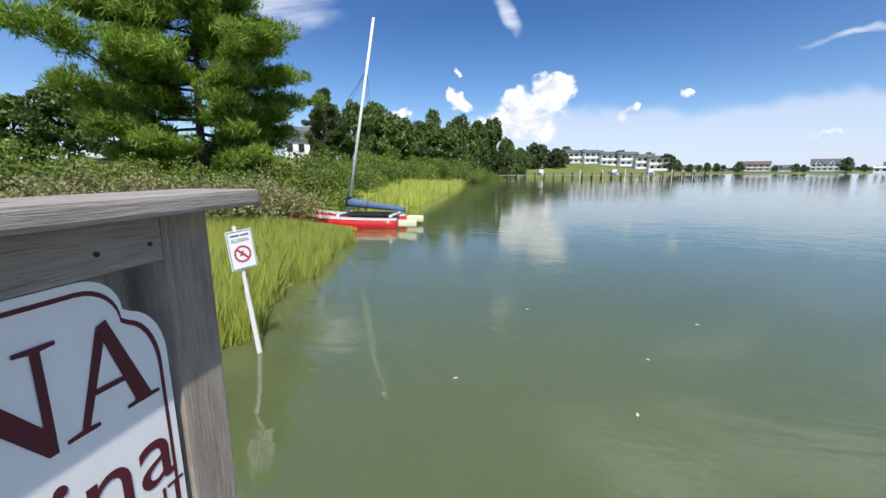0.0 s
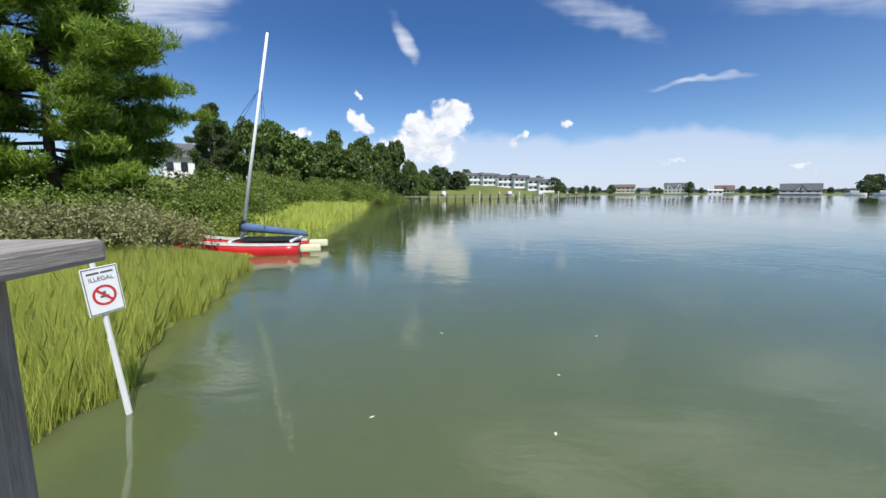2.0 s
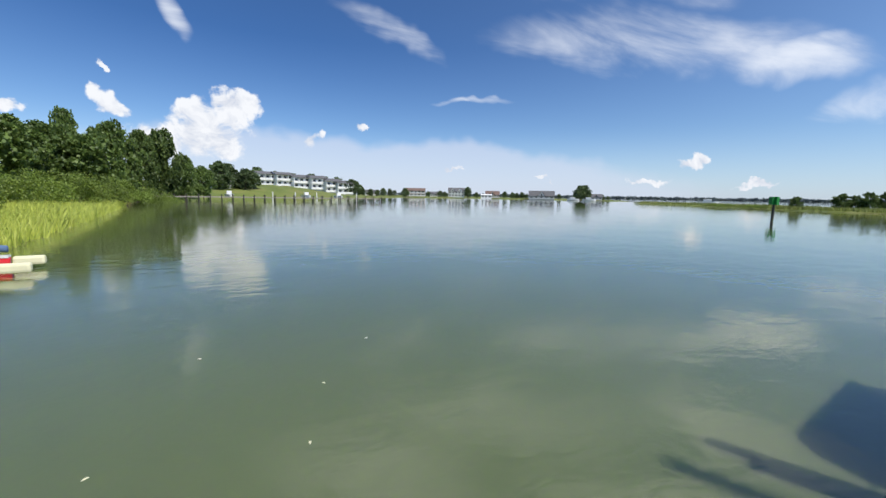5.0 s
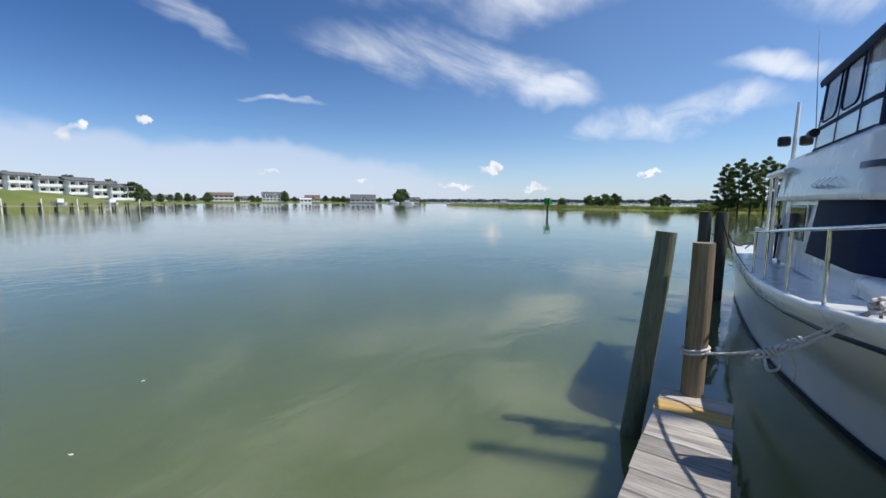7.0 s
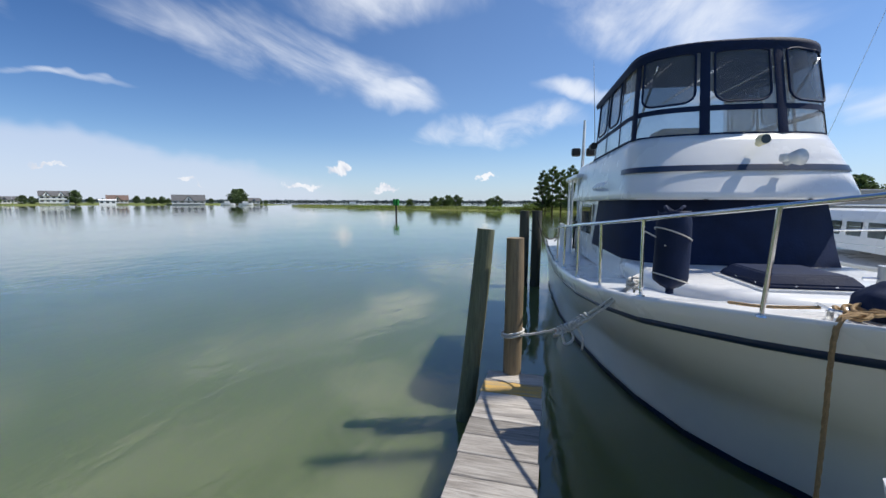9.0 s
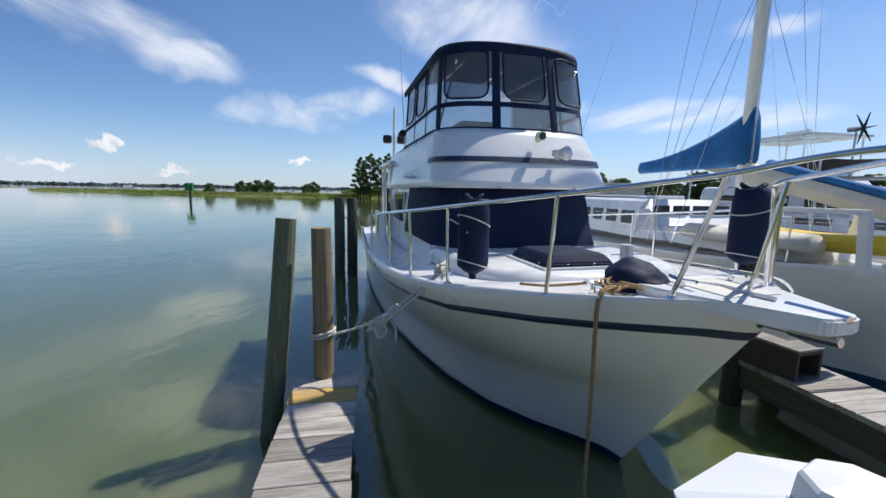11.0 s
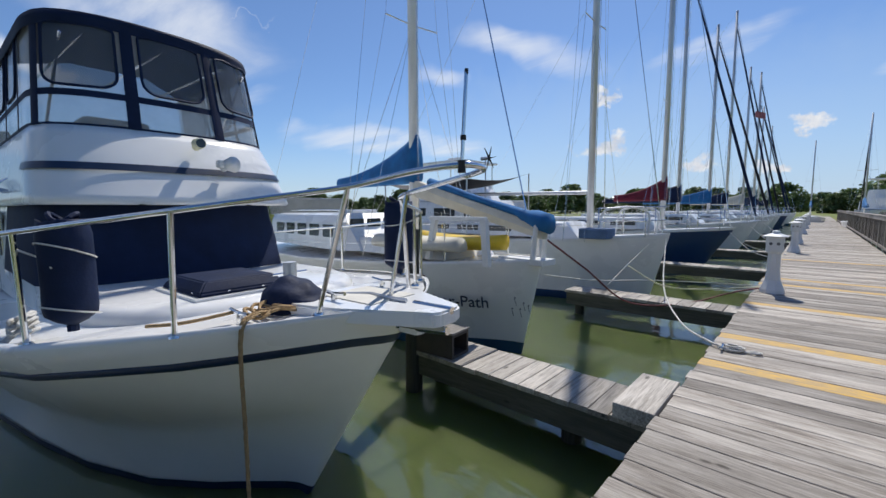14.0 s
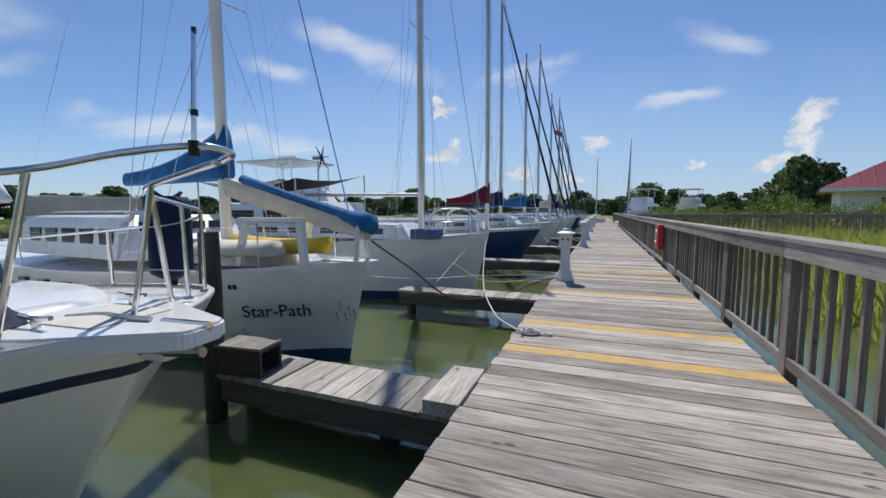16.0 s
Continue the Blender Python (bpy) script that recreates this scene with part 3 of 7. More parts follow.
# ---- the guard rail ----
RX = 1.97
rail = thing("guard_rail", "weathered grey timber guard rail with square balusters", "railing", (RX, 0, 0), kind="structure")
post_me = mesh_from("post", box(B(), -0.05, 0.05, -0.07, 0.07, -0.30, 1.13, 0.006), M_rail_shaded)
bal_me = mesh_from("baluster", box(B(), -0.019, 0.019, -0.019, 0.019, 0.10, 1.10, 0.002), M_rail_shaded)
RPOSTS = [1.84 + 1.835 * k for k in range(34)]
for y in RPOSTS:
    o = new("post", post_me)
    o.parent, o.location = rail, (0, y, 0)
for k in range(33):
    y0, y1 = RPOSTS[k], RPOSTS[k + 1]
    o = part("top_rail", box(B(), -0.085, -0.05, y0 + 0.003, y1 - 0.003, 1.00, 1.13, 0.004), M_rail_y, rail)
    o = part("cap", box(B(), -0.10, 0.10, y0 + 0.002, y1 - 0.002, 1.132, 1.172, 0.006), M_rail_y, rail)
    o = part("bottom_rail", box(B(), -0.045, -0.005, y0 + 0.072, y1 - 0.072, 0.07, 0.16, 0.004), M_rail_y, rail)
    if k < 20:
        for i in range(8):
            o = new("baluster", bal_me)
            o.parent, o.location = rail, (0.0, y0 + (i + 1) * 1.835 / 9, 0)
bm = B()
for k in range(20, 33):
    for i in range(8):
        y = RPOSTS[k] + (i + 1) * 1.835 / 9
        box(bm, -0.019, 0.019, y - 0.019, y + 0.019, 0.1, 1.1)
o = part("far_balusters", bm, M_rail_shaded, rail)
o["kind"] = "stuff"

# ---- finger piers ----


def finger(name, x0, x1, y0, y1, z, n, label, yellow_end, pile_at):
    f = thing(name, label, "pier", kind="structure")
    w = (x1 - x0) / n
    me = plank_mesh_cheap("plank", y1 - y0, w - 0.007, 0.045, M_deck_y, 1)
    ye = plank_mesh_cheap("plank", y1 - y0, w - 0.007, 0.045, M_yellow_y, 1)
    for k in range(n):
        o = new("plank", ye if yellow_end and k == 1 else me)
        o.parent = f
        o.location = (x0 + (k + 0.5) * w, y0 + random.uniform(-0.008, 0.008), z + random.uniform(-0.003, 0.003))
        o.rotation_euler = (0, 0, random.uniform(-0.006, 0.006))
    for y in (y0 + 0.03, y1 - 0.07):
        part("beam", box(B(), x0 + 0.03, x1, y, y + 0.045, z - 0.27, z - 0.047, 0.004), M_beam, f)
    for x, y in pile_at:
        part("support_pile", rod(B(), (x, y, -2.0), (x, y, z - 0.05), 0.09, 0.085, 12), M_pile_dark, f)
    return f


finger("finger_pier", -3.05, -0.475, -0.13, 0.36, -0.10, 12, "narrow weathered plank finger pier with a yellow end board", True, [(-2.85, 0.0), (-2.85, 0.24), (-1.6, 0.1)])
finger("finger_pier", -3.0, -0.475, 3.92, 4.54, -0.10, 16, "weathered grey plank finger pier between two slips", False, [(-2.88, 4.36), (-1.2, 4.2)])
part("step_board", box(B(), -0.76, -0.475, 3.90, 4.62, -0.098, 0.02, 0.01), M_deck_y, None)
tagged(bpy.data.objects["step_board"], "thick weathered timber step at the head of the finger pier", "step")
for k, (yy, nn) in enumerate(((9.9, 13), (15.2, 13), (20.6, 13), (26.2, 13), (32, 12))):
    finger("finger_pier", -3.2, -0.475, yy - 1.75, yy - 1.2, -0.10, nn, "weathered grey plank finger pier between sailboats", False, [(-3.0, yy - 1.5)])


def pile(label, at, top, r, material, lean=(0, 0), group=""):
    bm = B()
    pts, rad = [], []
    n = 9
    for i in range(n):
        t = i / (n - 1)
        z = -2.4 + (top + 2.4) * t
        pts.append((lean[0] * (z - WATER) + 0.006 * math.sin(5 * t + top), lean[1] * (z - WATER) + 0.006 * math.cos(7 * t), z))
        rad.append(r * (1.06 - 0.10 * t) * (1 + 0.012 * math.sin(9 * t)))
    rad[-1] *= 0.97
    tube(bm, pts, rad, 20)
    return solo("mooring_pile", bm, material, label, "pile", (at[0], at[1], 0), group=group, smooth=False)


pile("tall greenish round mooring pile standing in the water", (-3.0, -0.335), 1.205, 0.084, M_pile_green, (-0.055, 0.085))
pile("brown round mooring pile at the end of the finger pier", (-3.05, 0.085), 1.135, 0.082, M_pile_brown)
pile("dark round mooring pile off the trawler's side", (-9.5, -0.24), 1.25, 0.12, M_pile_dark)
pile("dark round mooring pile off the trawler's side", (-9.5, 0.05), 1.25, 0.12, M_pile_dark)
pile("dark round pile at the end of the finger pier", (-2.94, 3.97), 1.22, 0.095, M_pile_dark)


# ---- trees and marsh ----
def leaf_cloud(centres, per, spread, size, aspect, rng, up=0.0):
    """One mesh of many small pointed leaves round the given centres (x, y, z, r)."""
    c = np.repeat(np.array(centres, float), per, axis=0)
    n = len(c)
    d = rng.normal(size=(n, 3))
    d /= np.linalg.norm(d, axis=1)[:, None]
    rad = c[:, 3:4] * spread * rng.uniform(0.25, 1.0, (n, 1)) ** 0.5
    p = c[:, :3] + d * rad * (1, 1, 0.8)
    a = d * 0.6 + rng.normal(size=(n, 3)) * 0.6
    a[:, 2] += up
    a /= np.linalg.norm(a, axis=1)[:, None]
    b = np.cross(a, rng.normal(size=(n, 3)))
    b /= np.linalg.norm(b, axis=1)[:, None]
    s = size * rng.uniform(0.6, 1.4, (n, 1))
    v = np.stack([p - a * s * 0.5, p + b * s * aspect, p + a * s * 0.5, p - b * s * aspect], 1).reshape(-1, 3)
    f = np.arange(n * 4).reshape(-1, 4)
    return v, f


def leaf_mesh(name, v, f, material):
    me = bpy.data.meshes.new(name)
    me.vertices.add(len(v))
    me.vertices.foreach_set("co", v.astype(np.float32).ravel())
    me.loops.add(f.size)
    me.loops.foreach_set("vertex_index", f.astype(np.int32).ravel())
    me.polygons.add(len(f))
    me.polygons.foreach_set("loop_start", np.arange(0, f.size, f.shape[1], dtype=np.int32))
    me.update(calc_edges=True)
    me.materials.append(material)
    return me


def broadleaf(height, width, seed, material, per=60, clumps=110, size=0.30, low=0.18, name="tree", label="", at=(0, 0, 0)):
    rng = np.random.default_rng(seed)
    t = thing(name, label, "tree", at, rng.uniform(0, 360))
    bm = B()
    top = height * 0.8
    bend = rng.normal(size=2) * 0.03 * height
    trunk = [(bend[0] * (k / 6) ** 2, bend[1] * (k / 6) ** 2, top * k / 6 - 0.3) for k in range(7)]
    tube(bm, trunk, [height * 0.022 * (1 - 0.8 * k / 6) for k in range(7)], 8)
    centres = []
    for i in range(clumps):
        h = low + (1 - low) * rng.uniform() ** 0.8
        prof = (math.sin(math.pi * min(1, (h - low) / (1 - low) * 0.86 + 0.12))) ** 0.6
        a = rng.uniform(0, 2 * math.pi)
        r = width / 2 * prof * rng.uniform(0.35, 1.0) * (1 + 0.25 * math.sin(3 * a + seed))
        centres.append((r * math.cos(a), r * math.sin(a), h * height * 0.95, width * rng.uniform(0.07, 0.15)))
    for c in centres[:14]:
        z0 = max(height * low * 0.7, c[2] * 0.62)
        f = min(1, z0 / top)
        tube(bm, smooth_path([(bend[0] * f * f, bend[1] * f * f, z0), (c[0] * 0.5, c[1] * 0.5, (z0 + c[2]) / 2 + 0.2), c[:3]], 3), [height * 0.008, height * 0.007, height * 0.006, height * 0.005, height * 0.004, height * 0.003, height * 0.002], 5)
    part("trunk", bm, M_bark, t, "", True)
    v, f = leaf_cloud(centres, per, 1.0, size, 0.42, rng)
    o = new("crown", leaf_mesh("crown", v, f, material))
    o.parent = t
    return t


def pine(height, width, seed, name, label, at, needles=70, limbs=46, first=0.12, needle=0.34, tuft=0.62, bushy=5, foliage=None):
    """A loblolly-like pine: whorled limbs that rise at their ends, with tufts of long needles."""
    rng = np.random.default_rng(seed)
    t = thing(name, label, "tree", at)
    bm = B()
    trunk = [(0.25 * math.sin(k * 0.9) * k / 8, 0.2 * math.cos(k * 0.7) * k / 8, height * 0.97 * k / 8 - 0.3) for k in range(9)]
    tube(bm, trunk, [height * 0.017 * (1 - 0.93 * k / 8) for k in range(9)], 9)
    part("trunk", bm, M_bark, t, "", True)
    tufts = []
    bm = B()
    for i in range(limbs):
        h = first + (0.97 - first) * (i + rng.uniform()) / limbs
        a = i * 2.4 + rng.uniform(-0.5, 0.5)
        prof = (1 - ((h - 0.30) / 0.74) ** 2.6) * (0.86 + 0.22 * math.sin(i * 1.9)) if h > 0.30 else 0.72 + 0.28 * (h - first) / max(0.01, 0.30 - first)
        ln = width / 2 * max(0.10, prof) * rng.uniform(0.62, 1.08)
        z0 = h * height * 0.95
        dz = ln * (rng.uniform(-0.05, 0.30) + 0.35 * max(0, h - 0.5))
        pts = smooth_path([(0, 0, z0), (ln * 0.4 * math.cos(a), ln * 0.4 * math.sin(a), z0 + dz * 0.2 - 0.05 * ln), (ln * 0.75 * math.cos(a + 0.1), ln * 0.75 * math.sin(a + 0.1), z0 + dz * 0.55), (ln * math.cos(a + 0.05), ln * math.sin(a + 0.05), z0 + dz)], 3)
        r0 = height * 0.006 * (1.1 - h)+0.012
        tube(bm, pts, [r0 * (1 - 0.85 * k / (len(pts) - 1)) for k in range(len(pts))], 5)
        for k in range(int(bushy + ln * bushy * 0.65)):
            s = rng.uniform(0.30, 1.0) ** 0.7
            p = pts[min(len(pts) - 1, int(s * (len(pts) - 1)))]
            side = rng.normal(size=3) * 0.20 * ln * (0.5, 0.5, 0.22)
            tufts.append((p[0] + side[0], p[1] + side[1], p[2] + abs(side[2]) * 0.9 + 0.06, tuft * rng.uniform(0.7, 1.2)))
    part("limb", bm, M_bark, t, "crooked grey-brown limbs", True)
    v, f = leaf_cloud(tufts, needles, 0.62, needle, 0.055, rng, 0.55)
    o = new("crown", leaf_mesh("crown", v, f, foliage or M_pine))
    o.parent = t
    return t


def polar(yaw, dist, eye=None):
    """A spot by its bearing from the dock's end, in degrees to the left of north, and its distance."""
    if eye is None:
        eye = BANK_EYE if yaw < -100 or yaw > 165 else (0.70, 0.40)
        dist *= 1.05 if dist > 25 else 1.02
    yaw = bearing(yaw)
    return (eye[0] - math.sin(radians(yaw)) * dist, eye[1] + math.cos(radians(yaw)) * dist)


def set_on_ground(yaw, dist):
    x, y = polar(yaw, dist)
    return (x, y, ground_z(x, y))


px, py, pz = set_on_ground(-133.6, 20.0)
pine(12.4, 9.6, 3, "pine_tree", "large bushy green pine on the creek bank", (px, py, pz), 120, 74, 0.09, 0.34, 0.66, 9)

pine(10.5, 5.4, 15, "pine_tree", "dark pointed conifer behind the shrubs on the bank", set_on_ground(-148.4, 58), 60, 44, 0.10, 0.55, 0.6, 6, M_pine_far)

# models to copy
tree_models = [broadleaf(9.0, 8.0, s, M_leaf, 70, 120, 0.42, low, "oak_tree", "broad dark green tree on the bank", set_on_ground(yw, d))
               for s, low, yw, d in ((11, 0.10, -158.5, 62), (12, 0.14, -161.5, 70), (13, 0.08, -165, 72))]
for k, (yw, d, h, w) in enumerate(((-152.5, 60, 1.05, 0.8), (-155.5, 58, 1.2, 1.0), (-163.5, 74, 1.15, 0.8), (-167.5, 82, 1.45, 1.05), (-170, 90, 1.5, 1.1), (-172.5, 96, 1.35, 1.0),
                                   (-174.5, 104, 1.25, 0.8), (-176.5, 112, 1.0, 0.75), (-149, 66, 0.85, 0.9), (-110, 60, 1.0, 1.2), (-113, 70, 1.1, 1.2), (-106, 55, 0.9, 1.1), (-117, 64, 1.0, 1.2), (-121, 60, 0.9, 1.2), (-125, 70, 0.9, 1.2))):
    x, y, z = set_on_ground(yw, d)
    o = copy_thing(tree_models[k % 3], pose(x, y, z, 0, 0, 50 * k))
    w *= 0.80 + 0.10 * math.sin(k * 2.7)
    o.scale = (w, w, h * (1.02 + 0.16 * math.sin(k * 4.1)))
far_models = [broadleaf(10.0, 9.0, s, M_leaf_far, 34, 90, 0.75, 0.05, "tree", "dark green tree on the far shore", (*polar(yw, d), WATER + 0.6)) for s, yw, d in ((21, 172, 252), (22, 168, 250), (23, 131.8, 292))]
far_rows = [(179.5, 150, .55), (178.6, 148, .7), (177.6, 155, .6), (177.2, 240, 1.1), (174.8, 245, .95), (172.8, 245, .9), (170.2, 242, 1.0), (168.4, 244, .95), (166.6, 240, .95), (164.8, 215, .85), (164.1, 225, .75), (163.2, 270, .5), (162, 275, .5), (161, 275, .45), (160.2, 275, .55), (159.2, 275, .5), (158.5, 276, .4), (180.6, 150, .8), (181.6, 145, .9), (153.5, 292, .4), (146.3, 300, .4), (141.2, 298, .45), (139.3, 298, .35),
            (156.9, 280, .62), (151.7, 284, .45), (151.0, 286, .42), (147.6, 288, .75), (144, 310, .45), (142.2, 306, .5), (140.6, 300, .42), (139.9, 300, .48), (135.0, 300, .4), (132.3, 288, 1.0), (129.6, 300, .4), (128.9, 300, .3)]
for k, (yw, d, h) in enumerate(far_rows):
    x, y, z = set_on_ground(yw, d)
    o = copy_thing(far_models[k % 3], pose(x, y, max(z, WATER + 0.3), 0, 0, 70 * k))
    o.scale = (h, h, h)
# the wood north of the basin
for k in range(120):
    yw = 86 - k * 1.06
    d = 165 + 35 * math.sin(k * 1.7) + 15 * math.cos(k * 3.1)
    x, y, z = set_on_ground(yw, d)
    o = copy_thing(far_models[k % 3], pose(x, y, max(z, WATER + 0.3) - 0.5, 0, 0, 37 * k))
    s = 0.70 + 0.16 * math.sin(k * 2.3) + 0.08 * math.sin(k * 0.37)
    o.scale = (s * 1.35, s * 1.35, s)
    o["label"] = "dark green tree in the wood beyond the basin"
# marsh island trees
isl_pine = pine(6.0, 6.5, 8, "pine_tree", "small windblown pine on the marsh island", (*polar(106.2, 118), WATER + 0.3), 60, 26, 0.12, 0.55, 0.8, 5, M_pine_far)
for yw, d, s in ((109.7, 120, .48), (105.2, 121, .55), (104.3, 119, .66), (103.2, 121, .68), (98.6, 112, .5), (97.6, 114, .62)):
    x, y = polar(yw, d)
    o = copy_thing(isl_pine, pose(x, y, WATER + 0.3, 0, 0, yw * 40))
    o.scale = (s, s, s)
isl_pine.scale = (0.62, 0.62, 0.6)
tall_pine = pine(9.2, 4.6, 9, "pine_tree", "tall dark pine at the end of the marsh", (*polar(91.6, 88), WATER + 0.2), 60, 30, 0.07, 0.45, 0.50, 5, M_pine_far)
for yw, d, s in ((90.3, 90, 1.12), (89.2, 87, 1.0), (88.0, 92, 1.15), (86.6, 88, 0.95), (91.2, 94, 0.8)):
    x, y = polar(yw, d)
    o = copy_thing(tall_pine, pose(x, y, WATER + 0.2, 0, 0, yw * 37))
    o.scale = (s, s, s)
# the wood line across the bay, its haze painted in the leaf colour
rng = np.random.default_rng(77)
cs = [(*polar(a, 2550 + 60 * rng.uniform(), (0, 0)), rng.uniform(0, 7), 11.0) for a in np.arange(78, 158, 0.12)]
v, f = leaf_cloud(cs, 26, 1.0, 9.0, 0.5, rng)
tagged(new("far_woods", leaf_mesh("far_woods", v, f, M_hazy_bay_wood)), "dark wood line across the bay, tinted with haze", "woods", kind="stuff")


def bush(seed, w, h, material, name="shrub", label="green shrub on the creek bank", at=(0, 0, 0), per=90, clumps=40, size=0.11):
    rng = np.random.default_rng(seed)
    t = thing(name, label, "shrub", at)
    bm = B()
    cs = []
    for i in range(clumps):
        a, r = rng.uniform(0, 2 * math.pi), w / 2 * rng.uniform() ** 0.5
        z = h * rng.uniform(0.25, 0.95) * (1 - 0.45 * (2 * r / w) ** 2)
        cs.append((r * math.cos(a), r * math.sin(a), z, 0.16 * w * rng.uniform(0.6, 1.2)))
        if i < 10:
            tube(bm, [(0.1 * math.cos(a), 0.1 * math.sin(a), -0.2), (r * 0.5 * math.cos(a), r * 0.5 * math.sin(a), z * 0.5), cs[-1][:3]], [0.03, 0.02, 0.008], 5)
    part("stem", bm, M_bark, t)
    v, f = leaf_cloud(cs, per, 1.0, size, 0.4, rng)
    o = new("crown", leaf_mesh("crown", v, f, material))
    o.parent = t
    return t


bush_models = [bush(31, 3.0, 1.7, M_bush, per=150, size=0.08, at=set_on_ground(-140, 17)), bush(32, 3.2, 2.0, M_bush, per=150, size=0.08, at=set_on_ground(-146, 16)),
               bush(33, 2.4, 1.1, M_bush_pale, per=190, size=0.06, label="pale flowering marsh shrub", at=set_on_ground(-133, 11.5)), bush(34, 2.6, 1.2, M_bush_pale, per=190, size=0.06, label="pale flowering marsh shrub", at=set_on_ground(-124, 12))]
for k, (yw, d, s, which) in enumerate(((-143, 18, 1.25, 0), (-149.5, 20, 1.25, 1), (-152, 24, 1.2, 0), (-147, 22, 1.4, 1), (-136, 15, .9, 1), (-131, 15.5, .9, 0), (-127, 16, .9, 1), (-123, 17, 1.0, 0), (-119, 16, 1.0, 1),
                                       (-129, 11, 1.0, 2), (-137.5, 12, 1.1, 3), (-141, 13, 1.1, 2), (-120, 12.5, 1.2, 3), (-117, 11, 1.1, 2), (-126, 13, 1.1, 2), (-122, 10, .9, 3), (-113, 13, 1.2, 2), (-138, 14.5, 1.2, 2),
                                       (-155, 30, 1.4, 0), (-158, 36, 1.5, 1), (-161, 42, 1.6, 0), (-164, 48, 1.7, 1), (-166, 56, 1.8, 0), (-168, 62, 1.8, 1), (-169.5, 68, 1.8, 0), (-171, 74, 1.7, 1), (-156.5, 42, 1.6, 1), (-160, 50, 1.7, 0), (-163, 58, 1.9, 1),
                                       (-110, 14, 1.3, 0), (-114, 18, 1.3, 1), (-106, 16, 1.2, 2), (-102, 15, 1.3, 0), (-153.5, 33, 1.5, 1), (-172.5, 82, 1.6, 0))):
    x, y, z = set_on_ground(yw, d)
    o = copy_thing(bush_models[which], pose(x, y, z - 0.05, 0, 0, 61 * k))
    o.scale = (s, s, s)
for k in range(46):
    yw = 118 - k * 0.72 + 0.3 * math.sin(k * 5)
    d = (126 if yw > 100 else 104) + 6 * math.sin(k * 2.1)
    x, y = polar(yw, d)
    o = copy_thing(bush_models[k % 2], pose(x, y, WATER + 0.2, 0, 0, 61 * k))
    s = 0.35 + 0.35 * abs(math.sin(k * 1.9)) + (0.8 if yw < 93 else 0)
    o.scale = (s * 1.4, s * 1.4, s * 0.8)
    o["label"] = "low green shrub on the marsh island"


def blades(name, pts, height, width, material, rng, label, lean=0.25):
    """Grass blades: three-sided leaves standing on the ground points."""
    n = len(pts)
    p = np.array(pts, float)
    a = rng.uniform(0, 2 * np.pi, n)
    near = np.hypot(p[:, 0] - np.clip(p[:, 0], SLIP[0] - 2.9, SLIP[0] + 1.9), p[:, 1] - SLIP[1])
    h = height * rng.uniform(0.55, 1.25, n) * np.clip((near - 0.6) / 3.2, 0.12, 1.0)
    side = np.stack([np.cos(a), np.sin(a), np.zeros(n)], 1) * (width * rng.uniform(0.6, 1.4, n))[:, None]
    bend = np.stack([rng.normal(size=n) * lean * h, rng.normal(size=n) * lean * h, h], 1)
    mid = p + bend * (0.45, 0.45, 0.6)
    v = np.stack([p - side, p + side, mid + side * 0.7, p + bend, mid - side * 0.7], 1).reshape(-1, 3)
    f = np.arange(n * 5).reshape(-1, 5)
    return tagged(new(name, leaf_mesh(name, v, f, material)), label, "grass", kind="stuff")


rng = np.random.default_rng(91)


def shore_points(n, y0, y1, depth, out, power=1.0):
    """Points on the bank between two y's, from out metres in the water to depth metres inland."""
    ys = y1 - (y1 - y0) * rng.uniform(size=n) ** power
    edge = sorted((-y, x) for x, y in EAST[:8] + EAST[-6:])
    sx = np.interp(-ys, [e[0] for e in edge], [e[1] for e in edge])
    xs = sx + 0.25 + rng.uniform(-out, depth, n) + 0.12 * np.sin(ys * 2.1) + 0.08 * np.sin(ys * 5.3)
    zs = land_height(xs, ys)
    return np.stack([xs, ys, np.maximum(zs, WATER - 0.1) - 0.02], 1)


blades("marsh_grass", shore_points(190000, -18, -1.5, 4.0, 0.40, 1.4), 0.43, 0.0038, M_reed, rng, "bright green marsh grass along the waterline", 0.17)
blades("marsh_grass", shore_points(36000, -80, -12, 5.5, 0.5, 1.7), 0.7, 0.02, M_reed, rng, "bright green marsh grass along the waterline")
blades("marsh_grass", shore_points(26000, 1, 30, 5.0, 0.4, 0.6), 0.95, 0.011, M_reed, rng, "tall green marsh grass beside the dock")
mp = []
for (x0, y0), (x1, y1) in zip(MARSH[1:6], MARSH[2:7]):
    t = rng.uniform(size=(2600, 1))
    inl = rng.uniform(0, 9, (2600, 1))
    q = np.array([[x0, y0]]) * (1 - t) + np.array([[x1, y1]]) * t
    nrm = np.array([[-(y1 - y0), x1 - x0]]) / math.hypot(x1 - x0, y1 - y0)
    mp.append(q + nrm * inl)
mp = np.concatenate(mp)
M_island = leaf_material("island_grass", (0.15, 0.19, 0.045), (0.34, 0.37, 0.11), 0.7, 0.35)
blades("marsh_grass", np.concatenate([mp, np.full((len(mp), 1), WATER + 0.2)], 1), 0.8, 0.10, M_island, rng, "green marsh grass on the low island")


# ---- boats ----
def interp(xs, ys, x):
    return float(np.interp(x, xs, ys))


def hull_rows(stations, levels):
    """stations: (x, half_top, z_top, half_water, x_shift_low). Rows of points for one side, from the keel to the sheer."""
    rows = []
    for x, ht, zt, hw, back in stations:
        row = []
        for f, g in levels:
            # f: height from the waterline to the sheer (below 0: under water); g: how far out towards the sheer's width
            z = WATER + f * (zt - WATER) if f >= 0 else WATER + f
            half = hw + (ht - hw) * g if f >= 0 else hw * (1 + g)
            row.append((x - back * (1 - max(f, 0)), half, z))
        rows.append(row)
    return rows


